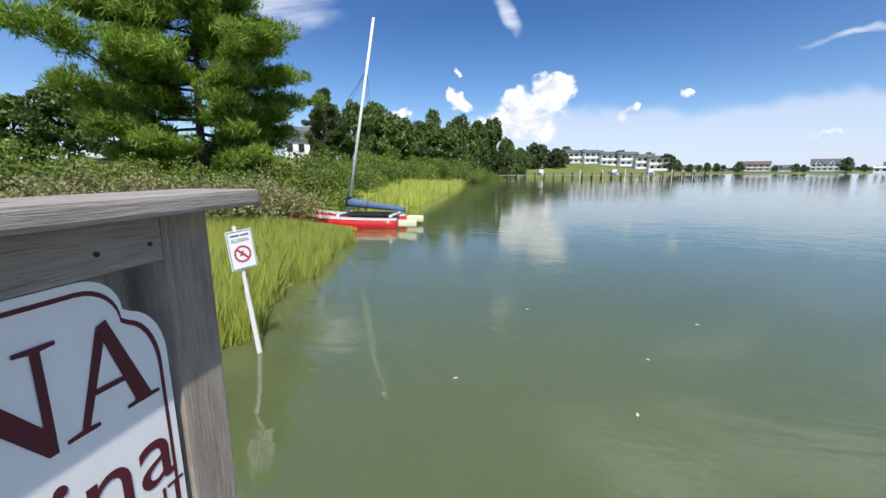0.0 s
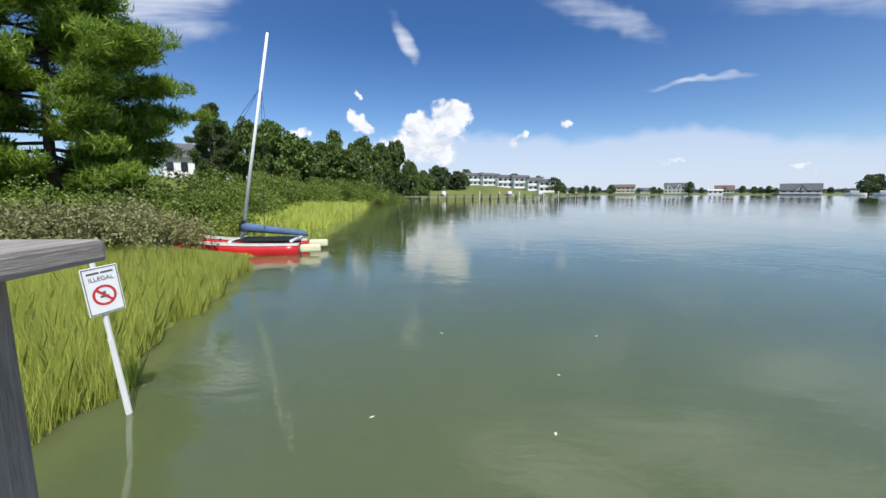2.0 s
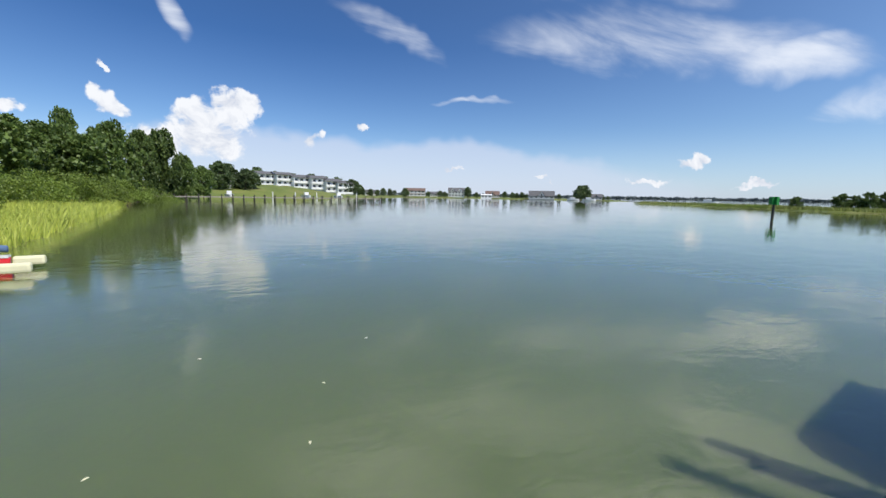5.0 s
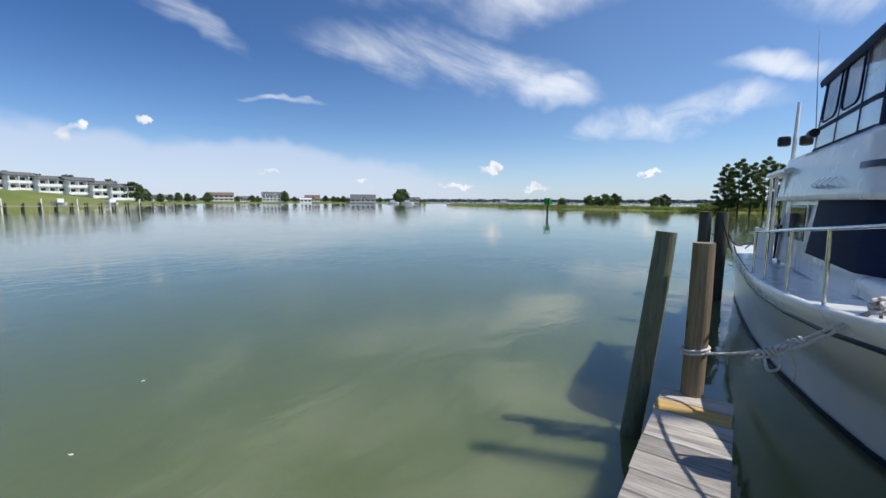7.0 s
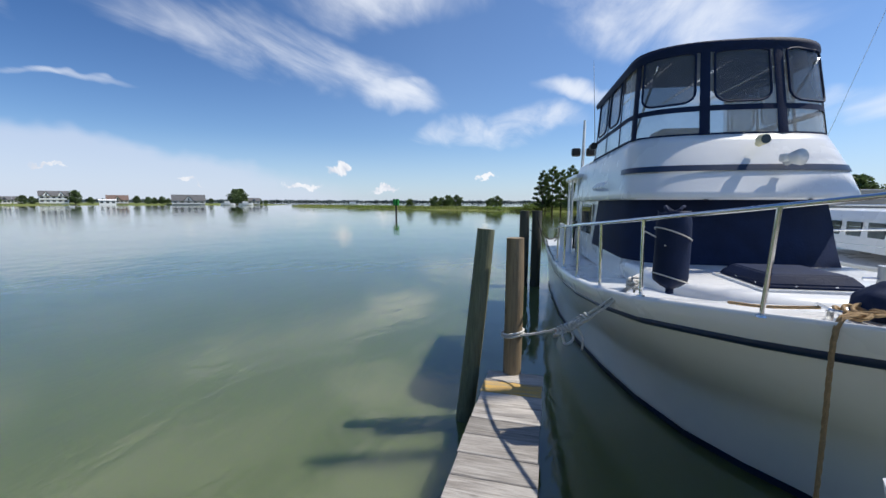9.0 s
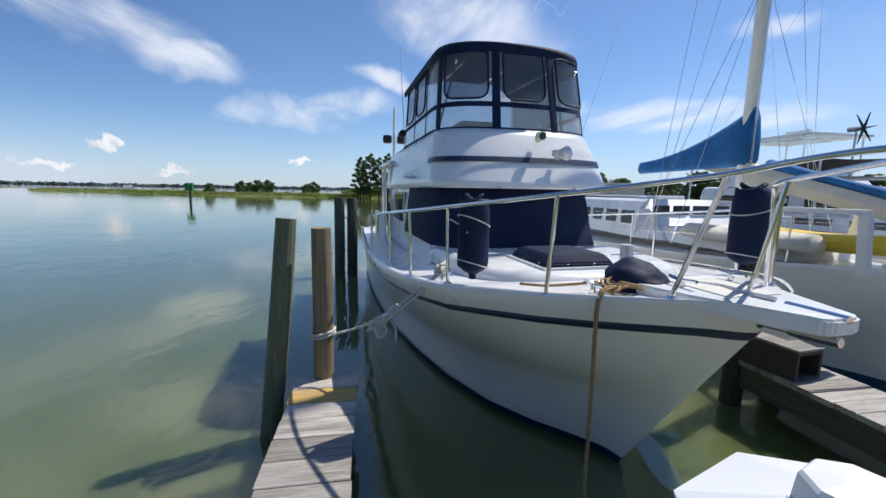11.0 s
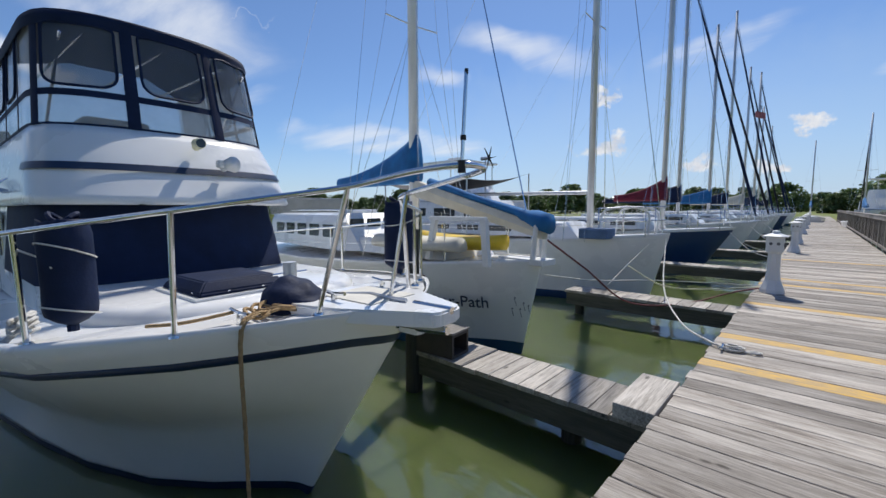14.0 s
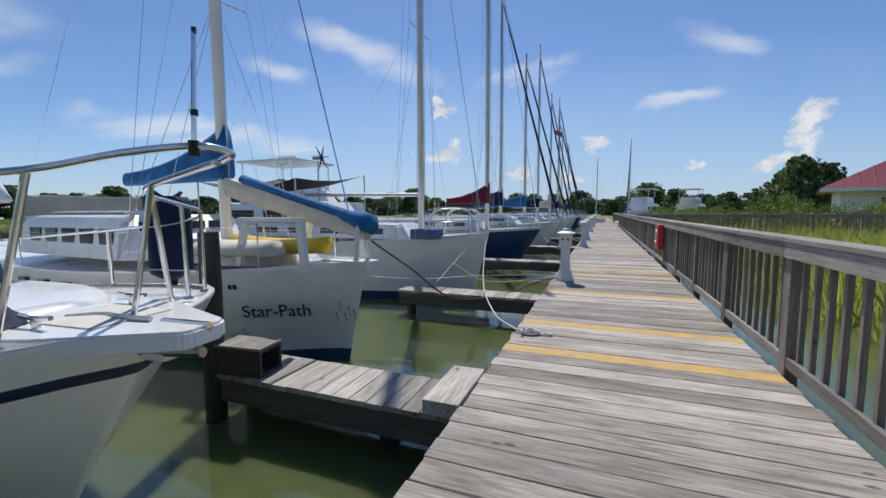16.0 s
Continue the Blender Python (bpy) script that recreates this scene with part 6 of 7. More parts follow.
plain_boats = []
for k, (y, L_, zt, ov, mast, hm, boot, cov, furl) in enumerate(((21.8, 10.5, 0.85, 0.7, 12.5, M_gel, M_bottom, M_navy, M_navy), (27.2, 9.5, 0.80, 0.6, 11.0, M_gel, M_blue_hull, M_blue_cover, M_rope_dark), (32.6, 11.0, 0.9, 0.7, 13.5, M_gel, M_bottom, M_navy, M_navy),
                                                               (38.2, 9.5, 0.8, 0.6, 11.5, M_gel, M_blue_hull, M_sail, M_rope_dark), (44, 10.0, 0.85, 0.6, 12.5, M_blue_hull, M_bottom, M_navy, M_navy), (50, 10, 0.85, 0.6, 12.0, M_gel, M_bottom, M_blue_cover, M_rope_dark), (56, 10, 0.85, 0.6, 12.0, M_gel, M_bottom, M_navy, M_navy), (63, 10, 0.85, 0.6, 11.0, M_gel, M_bottom, M_navy, None))):
    bt = thing("sailboat", ("white sailboat with furled dark headsail, moored bow-in" if hm is M_gel else "dark blue sailboat with furled headsail, moored bow-in"), "boat", (-2.2 + 0.15 * math.sin(k * 2), y, 0), 0, group="sailboats in the slips")
    sk = sail_hull(bt, L_, 2.8, zt, ov, hm, boot, 0.1)
    coachroof(bt, -1.2, -6.4, 0.82, zt - 0.06, zt + 0.32, None, 4)
    rig(bt, -1.9 - 0.3 * math.cos(k), mast, 3.4, cov, ov, -L_ + 0.6, 1.2, 0.075, (0.45, 0.72), furl, 1.75)
    pulpit(bt, ov, 0.8, zt)
    if k < 4:
        lifelines(bt, sk, zt, 5)
    plain_boats.append(bt)
bpy.data.objects[plain_boats[1].name]["label"] = "white sailboat with a small flag on its backstay"
bm = B()
skin(bm, [[(0.0, 0.02 * math.sin(4 * f), 0.30 * g) for g in (0, 1)] if f == 0 else [(-0.45 * f, 0.05 * math.sin(5 * f), 0.30 * g - 0.12 * f) for g in (0, 1)] for f in (0.0, 0.25, 0.5, 0.75, 1.0)])
fl = solo("flag", bm, plain("striped_flag_cloth", (0.45, 0.16, 0.18), 0.8, 0, 0.5, 14.0), "small faded red striped flag on the rigging", "flag", (-2.35, 27.2, 6.0), 200)
part("flag_halyard", rod(B(), (0, 0, -1.2), (0, 0, 0.6), 0.006, 0.006, 5), M_steel, fl)

# the power yacht behind the masts and the tarp awning
yacht = thing("motor_yacht", "white motor yacht with flybridge behind the sailboats", "boat", (-6.2, 13.4, 0), 0)
sty = sail_hull(yacht, 9.5, 3.2, 0.95, 0.5, M_gel, M_bottom, 0.4)
coachroof(yacht, -1.2, -6.5, 1.2, 0.85, 1.75, None, 3, 0.9)
coachroof(yacht, -2.6, -5.6, 1.0, 1.75, 2.35, None, 0, 0.6)
part("hard_top", box(B(), -5.6, -3.0, -1.1, 1.1, 3.15, 3.23, 0.03), M_gel, yacht)
for x, y in ((-3.2, -1), (-5.4, -1), (-3.2, 1), (-5.4, 1)):
    part("top_post", rod(B(), (x, y, 2.3), (x, y, 3.16), 0.025, 0.025, 8), M_steel, yacht)
part("radar", box(B(), -4.6, -3.9, -0.08, 0.08, 3.36, 3.46, 0.03), M_gel, yacht)
part("radar_foot", rod(B(), (-4.25, 0, 3.23), (-4.25, 0, 3.37), 0.05, 0.05, 8), M_gel, yacht)
bm = B()
skin(bm, [[(-9.5 + 3.2 * u, 9.0 + 3.0 * v, 1.95 + 0.25 * (2 * u - 1) ** 2 + 0.3 * v - 0.12 * math.sin(math.pi * v)) for u in (0, 0.25, 0.5, 0.75, 1)] for v in (0, 0.25, 0.5, 0.75, 1.0)])
tp = solo("tarp_awning", bm, M_tarp, "black shade tarp stretched over a cockpit", "awning", smooth=True)
for x, y, z in ((-9.5, 9.0, 2.2), (-6.3, 9.0, 2.2), (-9.5, 12.0, 2.5), (-6.3, 12.0, 2.5)):
    part("awning_pole", rod(B(), (x, y, 0.6), (x, y, z), 0.02, 0.02, 6), M_alu, tp)
wg = thing("wind_generator", "small grey wind generator on a pole", "wind generator", (-7.2, 11.0, 0))
part("pole", rod(B(), (0, 0, 0.7), (0, 0, 2.9), 0.025, 0.02, 8), M_alu, wg)
part("nacelle", rod(B(), (-0.15, 0, 2.95), (0.12, 0, 2.95), 0.06, 0.05, 10), M_alu, wg)
for k in range(6):
    a = 2 * math.pi * k / 6 + 0.2
    part("blade", tube(B(), [(0.13, 0, 2.95), (0.13, 0.36 * math.cos(a), 2.95 + 0.36 * math.sin(a))], [0.03, 0.008], 4), M_black, wg)


# ---- on and beside the dock ----
# sign board at the dock's end
board = thing("sign_board", "white marina sign with maroon lettering on a timber frame", "sign", (1.675 + 0.16 * 0.52, -0.537 + 0.64 * 0.52, 1.215 - 1.203 * 0.52))
board.scale = (0.52, 0.52, 0.52)
part("cap", box(B(), -0.16, 0.13, -0.64, 1.35, 1.150, 1.203, 0.012), M_sign_wood, board, "wide weathered cap board")
bm = box(B(), -0.01, 0.16, -0.555, -0.375, -4.2, 1.147, 0.008)
part("post", bm, M_post, board, "weathered square post")
part("post", box(B(), 0.0, 0.15, 1.10, 1.28, -4.2, 1.147, 0.008), M_post, board)
part("back_post", box(B(), 0.10, 0.16, -0.34, -0.22, -1.0, 1.147, 0.006), M_post, board)
part("top_board", box(B(), -0.012, 0.028, -0.372, 1.10, 1.005, 1.135, 0.006), M_sign_wood, board, "weathered board with nail heads")
for y in (-0.33, -0.18, 0.03):
    part("nail", rod(B(), (-0.016, y, 1.06), (-0.010, y, 1.06), 0.007, 0.007, 8), M_black, board)


def sign_outline(inset, n=8):
    """Right half of the board with its stepped shoulders, then straight down."""
    z1, y1 = 1.0 - inset, -0.345 + inset
    pts = [(0.9, z1), (-0.13 + inset * 0.3, z1)]
    for k in range(1, n + 1):
        a = math.pi / 2 * k / n
        pts.append((-0.13 + inset * 0.3 - 0.10 * math.sin(a), z1 - 0.10 * (1 - math.cos(a))))
    for k in range(1, n + 1):
        a = math.pi / 2 * k / n
        pts.append((-0.23 + inset * 0.3 + (y1 + 0.23 - inset * 0.3) * math.sin(a), z1 - 0.10 - 0.16 * (1 - math.cos(a)) - 0.01))
    pts.append((y1, 0.05))
    return pts


bm = B()
o = sign_outline(0.0) + [(0.9, 0.05)]
fa = [bm.verts.new((-0.004, y, z)) for y, z in o]
fb = [bm.verts.new((0.016, y, z)) for y, z in o]
bm.faces.new(fa)
bm.faces.new(fb[::-1])
for k in range(len(o)):
    bm.faces.new((fa[k], fa[(k + 1) % len(o)], fb[(k + 1) % len(o)], fb[k]))
panel = part("panel", bm, M_sign, board, "white painted panel")
bm = B()
i0, i1 = sign_outline(0.022), sign_outline(0.034)
skin(bm, [[(-0.0050, y, z) for y, z in i0], [(-0.0050, y, z) for y, z in i1]])
part("border_line", bm, M_letter, panel, "maroon painted border")
face = Matrix(((0, 0, -1, -0.0052), (-1, 0, 0, 0), (0, 1, 0, 0), (0, 0, 0, 1)))


def serif_poly(polys, y, z, s, name):
    """Letter strokes as flat polygons in units of the letter's height; u runs to the reader's right."""
    bm = B()
    for k, poly in enumerate(polys):
        bm.faces.new([bm.verts.new((-0.0055 - 0.0006 * k, y - u * s, z + v * s)) for u, v in poly])
    part(name, bm, M_letter, panel, "maroon serif letter")


serif_poly([[(0.0, 0.0), (0.30, 0.0), (0.30, 0.04), (0.21, 0.055), (0.45, 0.80), (0.40, 0.98), (0.13, 0.055), (0.0, 0.04)], [(0.40, 0.98), (0.50, 1.02), (0.86, 0.055), (0.96, 0.04), (0.96, 0.0), (0.58, 0.0), (0.58, 0.04), (0.68, 0.055), (0.43, 0.86)], [(0.25, 0.32), (0.60, 0.32), (0.58, 0.38), (0.27, 0.38)]], -0.050, 0.622, 0.262, "letter")
serif_poly([[(0.0, 0.0), (0.32, 0.0), (0.32, 0.04), (0.20, 0.055), (0.20, 0.80), (0.12, 0.88), (0.12, 0.055), (0.0, 0.04)], [(0.0, 0.96), (0.0, 1.0), (0.28, 1.0), (0.88, 0.16), (0.88, -0.02), (0.80, -0.02), (0.12, 0.94)], [(0.80, 0.22), (0.88, 0.12), (0.88, 0.945), (1.0, 0.96), (1.0, 1.0), (0.68, 1.0), (0.68, 0.96), (0.80, 0.945)]], 0.200, 0.622, 0.262, "letter")
lettering("letter", "ina", 0.30, M_letter, panel, Matrix.Translation((0, -0.155, 0.345)) @ face @ Matrix.Shear("XZ", 4, (0, 0)), 0.0008, "maroon script letters")
lettering("letter", "UT", 0.10, M_letter, panel, Matrix.Translation((0, -0.275, 0.245)) @ face, 0.0008, "small maroon letters")

# prohibition sign standing in the water
ns = thing("prohibition_sign", "white metal prohibition sign on a weathered stake in the water", "sign", (3.40, -2.52, 0), 24)
ns.matrix_basis = Matrix.Translation((3.81, -3.36, WATER)) @ Matrix.Rotation(radians(5), 4, Vector((-0.67, 0.74, 0))) @ Matrix.Translation((0, 0, -WATER)) @ Matrix.Rotation(radians(62), 4, "Z")
part("stake", rod(rod(B(), (0.0, 0.0, -1.4), (0.02, 0.0, 0.74), 0.022, 0.020, 8), (0.03, 0.01, -1.3), (0.03, 0.01, 0.1), 0.012, 0.012, 6), M_white, ns, "pale weathered stake")
pl = part("plate", box(B(), -0.125, 0.125, 0.024, 0.032, 0.32, 0.70, 0.002), M_sign, ns, "white metal plate with dark rim")
bm = B()
for x0, x1, z0, z1 in ((-0.118, 0.118, 0.327, 0.333), (-0.118, 0.118, 0.687, 0.693), (-0.118, -0.112, 0.333, 0.687), (0.112, 0.118, 0.333, 0.687)):
    box(bm, x0, x1, 0.0325, 0.034, z0, z1)
part("rim", bm, M_sign_grey, pl)
bm = B()
ring = []
for r in (0.082, 0.064):
    ring.append([(r * math.cos(a), 0.0345, 0.47 + r * math.sin(a)) for a in [2 * math.pi * k / 32 for k in range(32)]])
skin(bm, ring, True)
d = Vector((1, 0, 1)).normalized() * 0.068
e = Vector((1, 0, -1)).normalized() * 0.009
c = Vector((0, 0.0350, 0.47))
bm.faces.new([bm.verts.new(c - d + e), bm.verts.new(c - d - e), bm.verts.new(c + d - e), bm.verts.new(c + d + e)])
part("red_ring", bm, M_sign_red, pl, "red ring with a slash")
part("pictogram", box(box(B(), -0.03, 0.03, 0.0325, 0.0338, 0.452, 0.468), -0.012, 0.012, 0.0325, 0.0338, 0.475, 0.50), M_sign_grey, pl)
lettering("word", "ILLEGAL", 0.048, M_sign_grey, pl, Matrix.Translation((0, 0.0345, 0.59)) @ Matrix(((-1, 0, 0, 0), (0, 0, 1, 0), (0, 1, 0, 0), (0, 0, 0, 1))), 0.0005)
part("small_print", box(box(B(), -0.09, -0.005, 0.0325, 0.0338, 0.645, 0.66), 0.005, 0.09, 0.0325, 0.0338, 0.645, 0.66), M_sign_grey, pl, "bar of small print")


# power pedestals
def pedestal(at):
    t = thing("power_pedestal", "white plastic shore power pedestal on the dock edge", "pedestal", at, group="power pedestals")

    def octagon(r, z, cut=0.42):
        return [(sx * r * a, sy * r * b, z) for sx, sy, a, b in ((1, 1, 1, cut), (1, 1, cut, 1), (-1, 1, cut, 1), (-1, 1, 1, cut), (-1, -1, 1, cut), (-1, -1, cut, 1), (1, -1, cut, 1), (1, -1, 1, cut))]
    bm = B()
    skin(bm, [octagon(r, z) for r, z in ((0.17, 0.0), (0.165, 0.06), (0.105, 0.22), (0.088, 0.40), (0.086, 0.66), (0.10, 0.70))], True, True, True)
    part("column", bm, M_plastic, t, "flared white column")
    bm = B()
    skin(bm, [octagon(r, z, 0.62) for r, z in ((0.115, 0.70), (0.12, 0.73), (0.12, 0.93), (0.112, 0.95))], True, True, True)
    head = part("head", bm, M_plastic, t)
    bm = B()
    skin(bm, [octagon(r, z, 0.55) for r, z in ((0.165, 0.945), (0.168, 0.965), (0.06, 1.01), (0.0585, 1.012))], True, True, True)
    part("cap", bm, M_plastic, t, "white sloping cap")
    bm = B()
    skin(bm, [octagon(r, z, 0.45) for r, z in ((0.058, 1.005), (0.054, 1.045), (0.050, 1.05), (0.018, 1.058))], True, True, True)
    part("lamp_knob", bm, M_plastic, t, "octagonal lamp knob")
    for y in (-0.05, 0.05):
        for sx in (-1, 1):
            part("outlet", rod(B(), (sx * 0.118, y, 0.82), (sx * 0.128, y, 0.82), 0.03, 0.028, 12), M_sign_grey, head)
    for x in (-0.05, 0.05):
        part("outlet", rod(B(), (x, -0.118, 0.84), (x, -0.130, 0.84), 0.026, 0.024, 12), M_sign_grey, head)
    return t


ped = pedestal((-0.22, 9.75, 0))
copy_thing(ped, pose(-0.081, 1.055, 0.042, 0, 0, 20))
for y in (18.2, 22.4, 30.6, 38.8, 47):
    copy_thing(ped, pose(-0.21, y, 0))

# dock line with its coil, hose and cables
rope("white dock line from the sailboat's bow to the dock cleat", [(-1.98, 10.15, 0.80), (-1.55, 8.4, 0.12), (-0.95, 6.8, -0.02), (-0.50, 5.95, 0.03), (-0.36, 5.86, 0.03)], 0.011, M_rope_white)
bm = B()
rc = random.Random(3)
for k in range(8):
    cx, cy = -0.30 + rc.uniform(-0.02, 0.05), 5.86 + rc.uniform(-0.02, 0.02)
    tube(bm, [(cx + (0.10 - 0.006 * k) * math.cos(a), cy + (0.07 - 0.004 * k) * math.sin(a), 0.012 + 0.006 * k) for a in [2 * math.pi * i / 18 for i in range(18)]], 0.009, 6, True)
for k in range(3):
    tube(bm, [(-0.13 + 0.05 * math.cos(a) + 0.02 * k, 5.86 + 0.03 * math.sin(a), 0.014 + 0.004 * k) for a in [2 * math.pi * i / 14 for i in range(14)]], 0.008, 6, True)
solo("rope_coil", bm, M_rope_white, "coiled white line on the dock planks", "rope", smooth=True)
rope("dark red shore power cable hanging between boat and pedestal", [(-2.35, 5.85, 1.02), (-2.05, 6.4, 0.6), (-1.75, 7.3, 0.02), (-1.25, 8.4, -0.12), (-0.75, 9.2, 0.0), (-0.42, 9.7, 0.05), (-0.30, 9.75, 0.06)], 0.013, M_red_hose, "power_cable")
rope("pale shore power cable hanging between boat and pedestal", [(-2.2, 8.6, 0.40), (-1.7, 8.9, 0.06), (-1.15, 9.3, 0.0), (-0.6, 9.7, 0.04), (-0.28, 9.9, 0.08)], 0.011, M_cream, "power_cable")
rope("white mooring line crossing between two bows", [(-2.38, 5.85, 0.55), (-2.3, 7.4, 0.28), (-2.05, 9.0, 0.10), (-1.4, 9.9, 0.02), (-0.45, 10.2, 0.02)], 0.008, M_rope_white)
rope("white mooring line crossing between two bows", [(-2.45, 8.3, 0.05), (-2.35, 9.2, 0.4), (-2.25, 10.0, 0.7)], 0.008, M_rope_white)
for y in (16.4, 21.8, 27.2):
    rope("white mooring line from a sailboat's bow to the dock", [(-1.75, y, 0.72), (-1.2, y + 0.2, 0.25), (-0.46, y + 0.4, 0.04)], 0.010, M_rope_white)
    rope("white mooring line from a sailboat's bow to the dock", [(-1.75, y, 0.72), (-1.1, y - 0.7, 0.2), (-0.46, y - 1.2, 0.04)], 0.010, M_rope_white)
for at in ((-0.36, 5.80), (-0.36, 10.2), (-0.36, 16.8)):
    bm = B()
    tube(bm, smooth_path([(at[0], at[1] - 0.08, 0.045), (at[0], at[1], 0.035), (at[0], at[1] + 0.08, 0.045)], 3), 0.012, 6)
    tube(bm, [(at[0], at[1], 0.0), (at[0], at[1], 0.035)], 0.02, 6)
    solo("dock_cleat", bm, M_steel, "small galvanised cleat on the dock edge", "cleat", smooth=True)

# hollow dark box and board on the finger pier
bx = thing("utility_box", "dark brown open-ended box with a weathered lid board", "box", (-2.62, 4.10, -0.10), 6)
bm = B()
for y0, y1, z0, z1 in ((-0.15, 0.15, 0.0, 0.03), (-0.15, 0.15, 0.22, 0.25), (-0.15, -0.12, 0.03, 0.22), (0.12, 0.15, 0.03, 0.22)):
    box(bm, -0.26, 0.22, y0, y1, z0, z1)
part("shell", bm, M_brown_box, bx)
part("lid", box(B(), -0.27, 0.23, -0.16, 0.16, 0.252, 0.275, 0.004), M_deck_y, bx, "weathered grey lid board")

# life ring box on the rail
lb = thing("life_ring_box", "red life ring cabinet hung on the guard rail", "safety box", (1.84, 12.9, 0))
part("cabinet", box(B(), -0.08, 0.05, -0.28, 0.28, 0.42, 1.06, 0.04), M_red_box, lb)
bm = B()
tube(bm, [(-0.095, 0.16 * math.cos(a), 0.76 + 0.16 * math.sin(a)) for a in [2 * math.pi * k / 20 for k in range(20)]], 0.014, 6, True)
part("ring_mark", bm, M_white, lb)

# far shore jetty, beacon, small catamaran
jetty = thing("jetty", "long low timber jetty on thin piles across the creek", "jetty", (8, -96, 0))
part("walk", box(B(), -44, 8, -1.0, 0.6, 0.10, 0.30), M_rail_y, jetty)
for k in range(26):
    part("pile", rod(B(), (7 - 2.05 * k, -0.9, -2), (7 - 2.05 * k, -0.9, 0.8 if k % 3 == 0 else 0.5), 0.12, 0.11, 6), M_pile_dark, jetty)
    part("pile", rod(B(), (7 - 2.05 * k, 0.5, -2), (7 - 2.05 * k, 0.5, 0.75), 0.14, 0.13, 6), M_pile_dark, jetty)
for k in range(5):
    part("lift_pile", rod(B(), (-20 - 5 * k, -6, -2), (-20 - 5 * k, -6, 1.5), 0.11, 0.10, 6), M_spar_white, jetty, "white boat lift pile")
for x, y, s in ((-3, -101, 1.0), (-20, -104, 1.1), (-28, -104, 0.9)):
    bt = thing("runabout", "small white motor boat on a lift", "boat", (x, y, WATER + 0.5), 90)
    bm = B()
    skin(bm, [[(2.6 * s * f, h * w * s, z) for w, z in ((-1, 0.9), (-0.8, 0.25), (0, 0.0), (0.8, 0.25), (1, 0.9))] for f, h in ((-1, 0.9), (-0.3, 1.0), (0.4, 0.8), (0.8, 0.4), (1.0, 0.05))], False)
    part("hull", bm, M_gel, bt)
    part("console", box(B(), -0.8, 0.3, -0.5, 0.5, 0.6, 1.6, 0.1), M_gel, bt)

bc = thing("channel_beacon", "green channel marker on a dark pile", "beacon", (-58.0, -22.6, 0))
part("pile", rod(B(), (0, 0, -2.5), (0, 0, 1.75), 0.16, 0.14, 10), M_pile_dark, bc)
for ang in (0, 90):
    o = part("daymark", box(B(), 0.16, 0.20, -0.5, 0.5, 1.0, 1.95, 0.01), M_green_mark, bc, "green square daymark")
    o.rotation_euler = (0, 0, radians(ang - 20))

CAT = (6.95, -12.95, 0)
cat = thing("beach_catamaran", "small red catamaran with a covered mainsail, bow on the marsh grass", "boat", CAT, 4)
for y in (-0.55, 0.75):
    bm = B()
    rings = []
    for k in range(13):
        f = k / 12
        x = 2.35 - 4.1 * f
        w = 0.16 * math.sin(math.pi * (0.05 + 0.75 * f)) ** 0.8
        up = 0.30 * (1 - f) ** 3
        rings.append([(x, y + w * a, WATER + b + (up if b > 0 else up * 0.6)) for a, b in ((0.0, -0.16), (-0.7, -0.06), (-1.0, 0.10), (-1.0, 0.29), (1.0, 0.29), (1.0, 0.10), (0.7, -0.06))])
    skin(bm, rings, True, True, True)
    h = part("hull", bm, M_red, cat, "glossy red hull", True)
    bm = B()
    rings = []
    for k in range(13):
        f = k / 12
        x = 2.38 - 4.13 * f
        w = 0.165 * math.sin(math.pi * (0.05 + 0.75 * f)) ** 0.8 + 0.01
        up = 0.30 * (1 - f) ** 3
        rings.append([(x, y - w, WATER + 0.28 + up), (x, y - w, WATER + 0.335 + up), (x, y + w, WATER + 0.335 + up), (x, y + w, WATER + 0.28 + up)])
    skin(bm, rings, True, True, True)
    part("deck_edge", bm, M_gel, h, "white deck")
    part("rudder_float", box(B(), -2.4, -1.80, y - 0.10, y + 0.10, WATER + 0.08, WATER + 0.30, 0.06), M_cream, h, "cream float at the stern")
part("trampoline", box(B(), -1.55, 0.2, -0.5, 0.7, WATER + 0.40, WATER + 0.43), M_black, cat)
for x in (-1.55, 0.2):
    part("crossbeam", rod(B(), (x, -0.6, WATER + 0.41), (x, 0.8, WATER + 0.41), 0.045, 0.045, 8), M_gel, cat)
cm = part("mast", tube(B(), [(0.10, 0.1, WATER + 0.42), (-1.02, 0.1, WATER + 6.5)], [0.055, 0.040], 10), M_spar_white, cat, "white mast raked slightly aft", True)
part("boom", rod(B(), (0.05, 0.1, WATER + 0.80), (-1.75, 0.1, WATER + 0.55), 0.035, 0.035, 8), M_spar_white, cm)
bm = B()
rings = []
for k in range(11):
    f = k / 10
    rings.append([(0.06 - 1.95 * f, 0.1 + 0.10 * math.cos(a) * (1 - 0.4 * f), WATER + 0.80 - 0.24 * f + (0.15 - 0.07 * f) * math.sin(a)) for a in [2 * math.pi * i / 12 for i in range(12)]])
skin(bm, rings, True, True, True)
part("sail_cover", bm, M_canvas_grey, cm, "faded blue sail cover", True)
part("luff_cover", rod(B(), (0.08, 0.1, WATER + 0.66), (0.01, 0.1, WATER + 1.0), 0.10, 0.075, 10), M_black, cm)
bm = B()
for p in ((2.1, -0.5, WATER + 0.75), (2.1, 0.75, WATER + 0.75), (-0.8, -0.6, WATER + 0.42), (-0.8, 0.8, WATER + 0.42)):
    tube(bm, [p, (-0.75, 0.1, WATER + 5.0)], 0.006, 4)
part("stay", bm, M_rope_dark, cm)
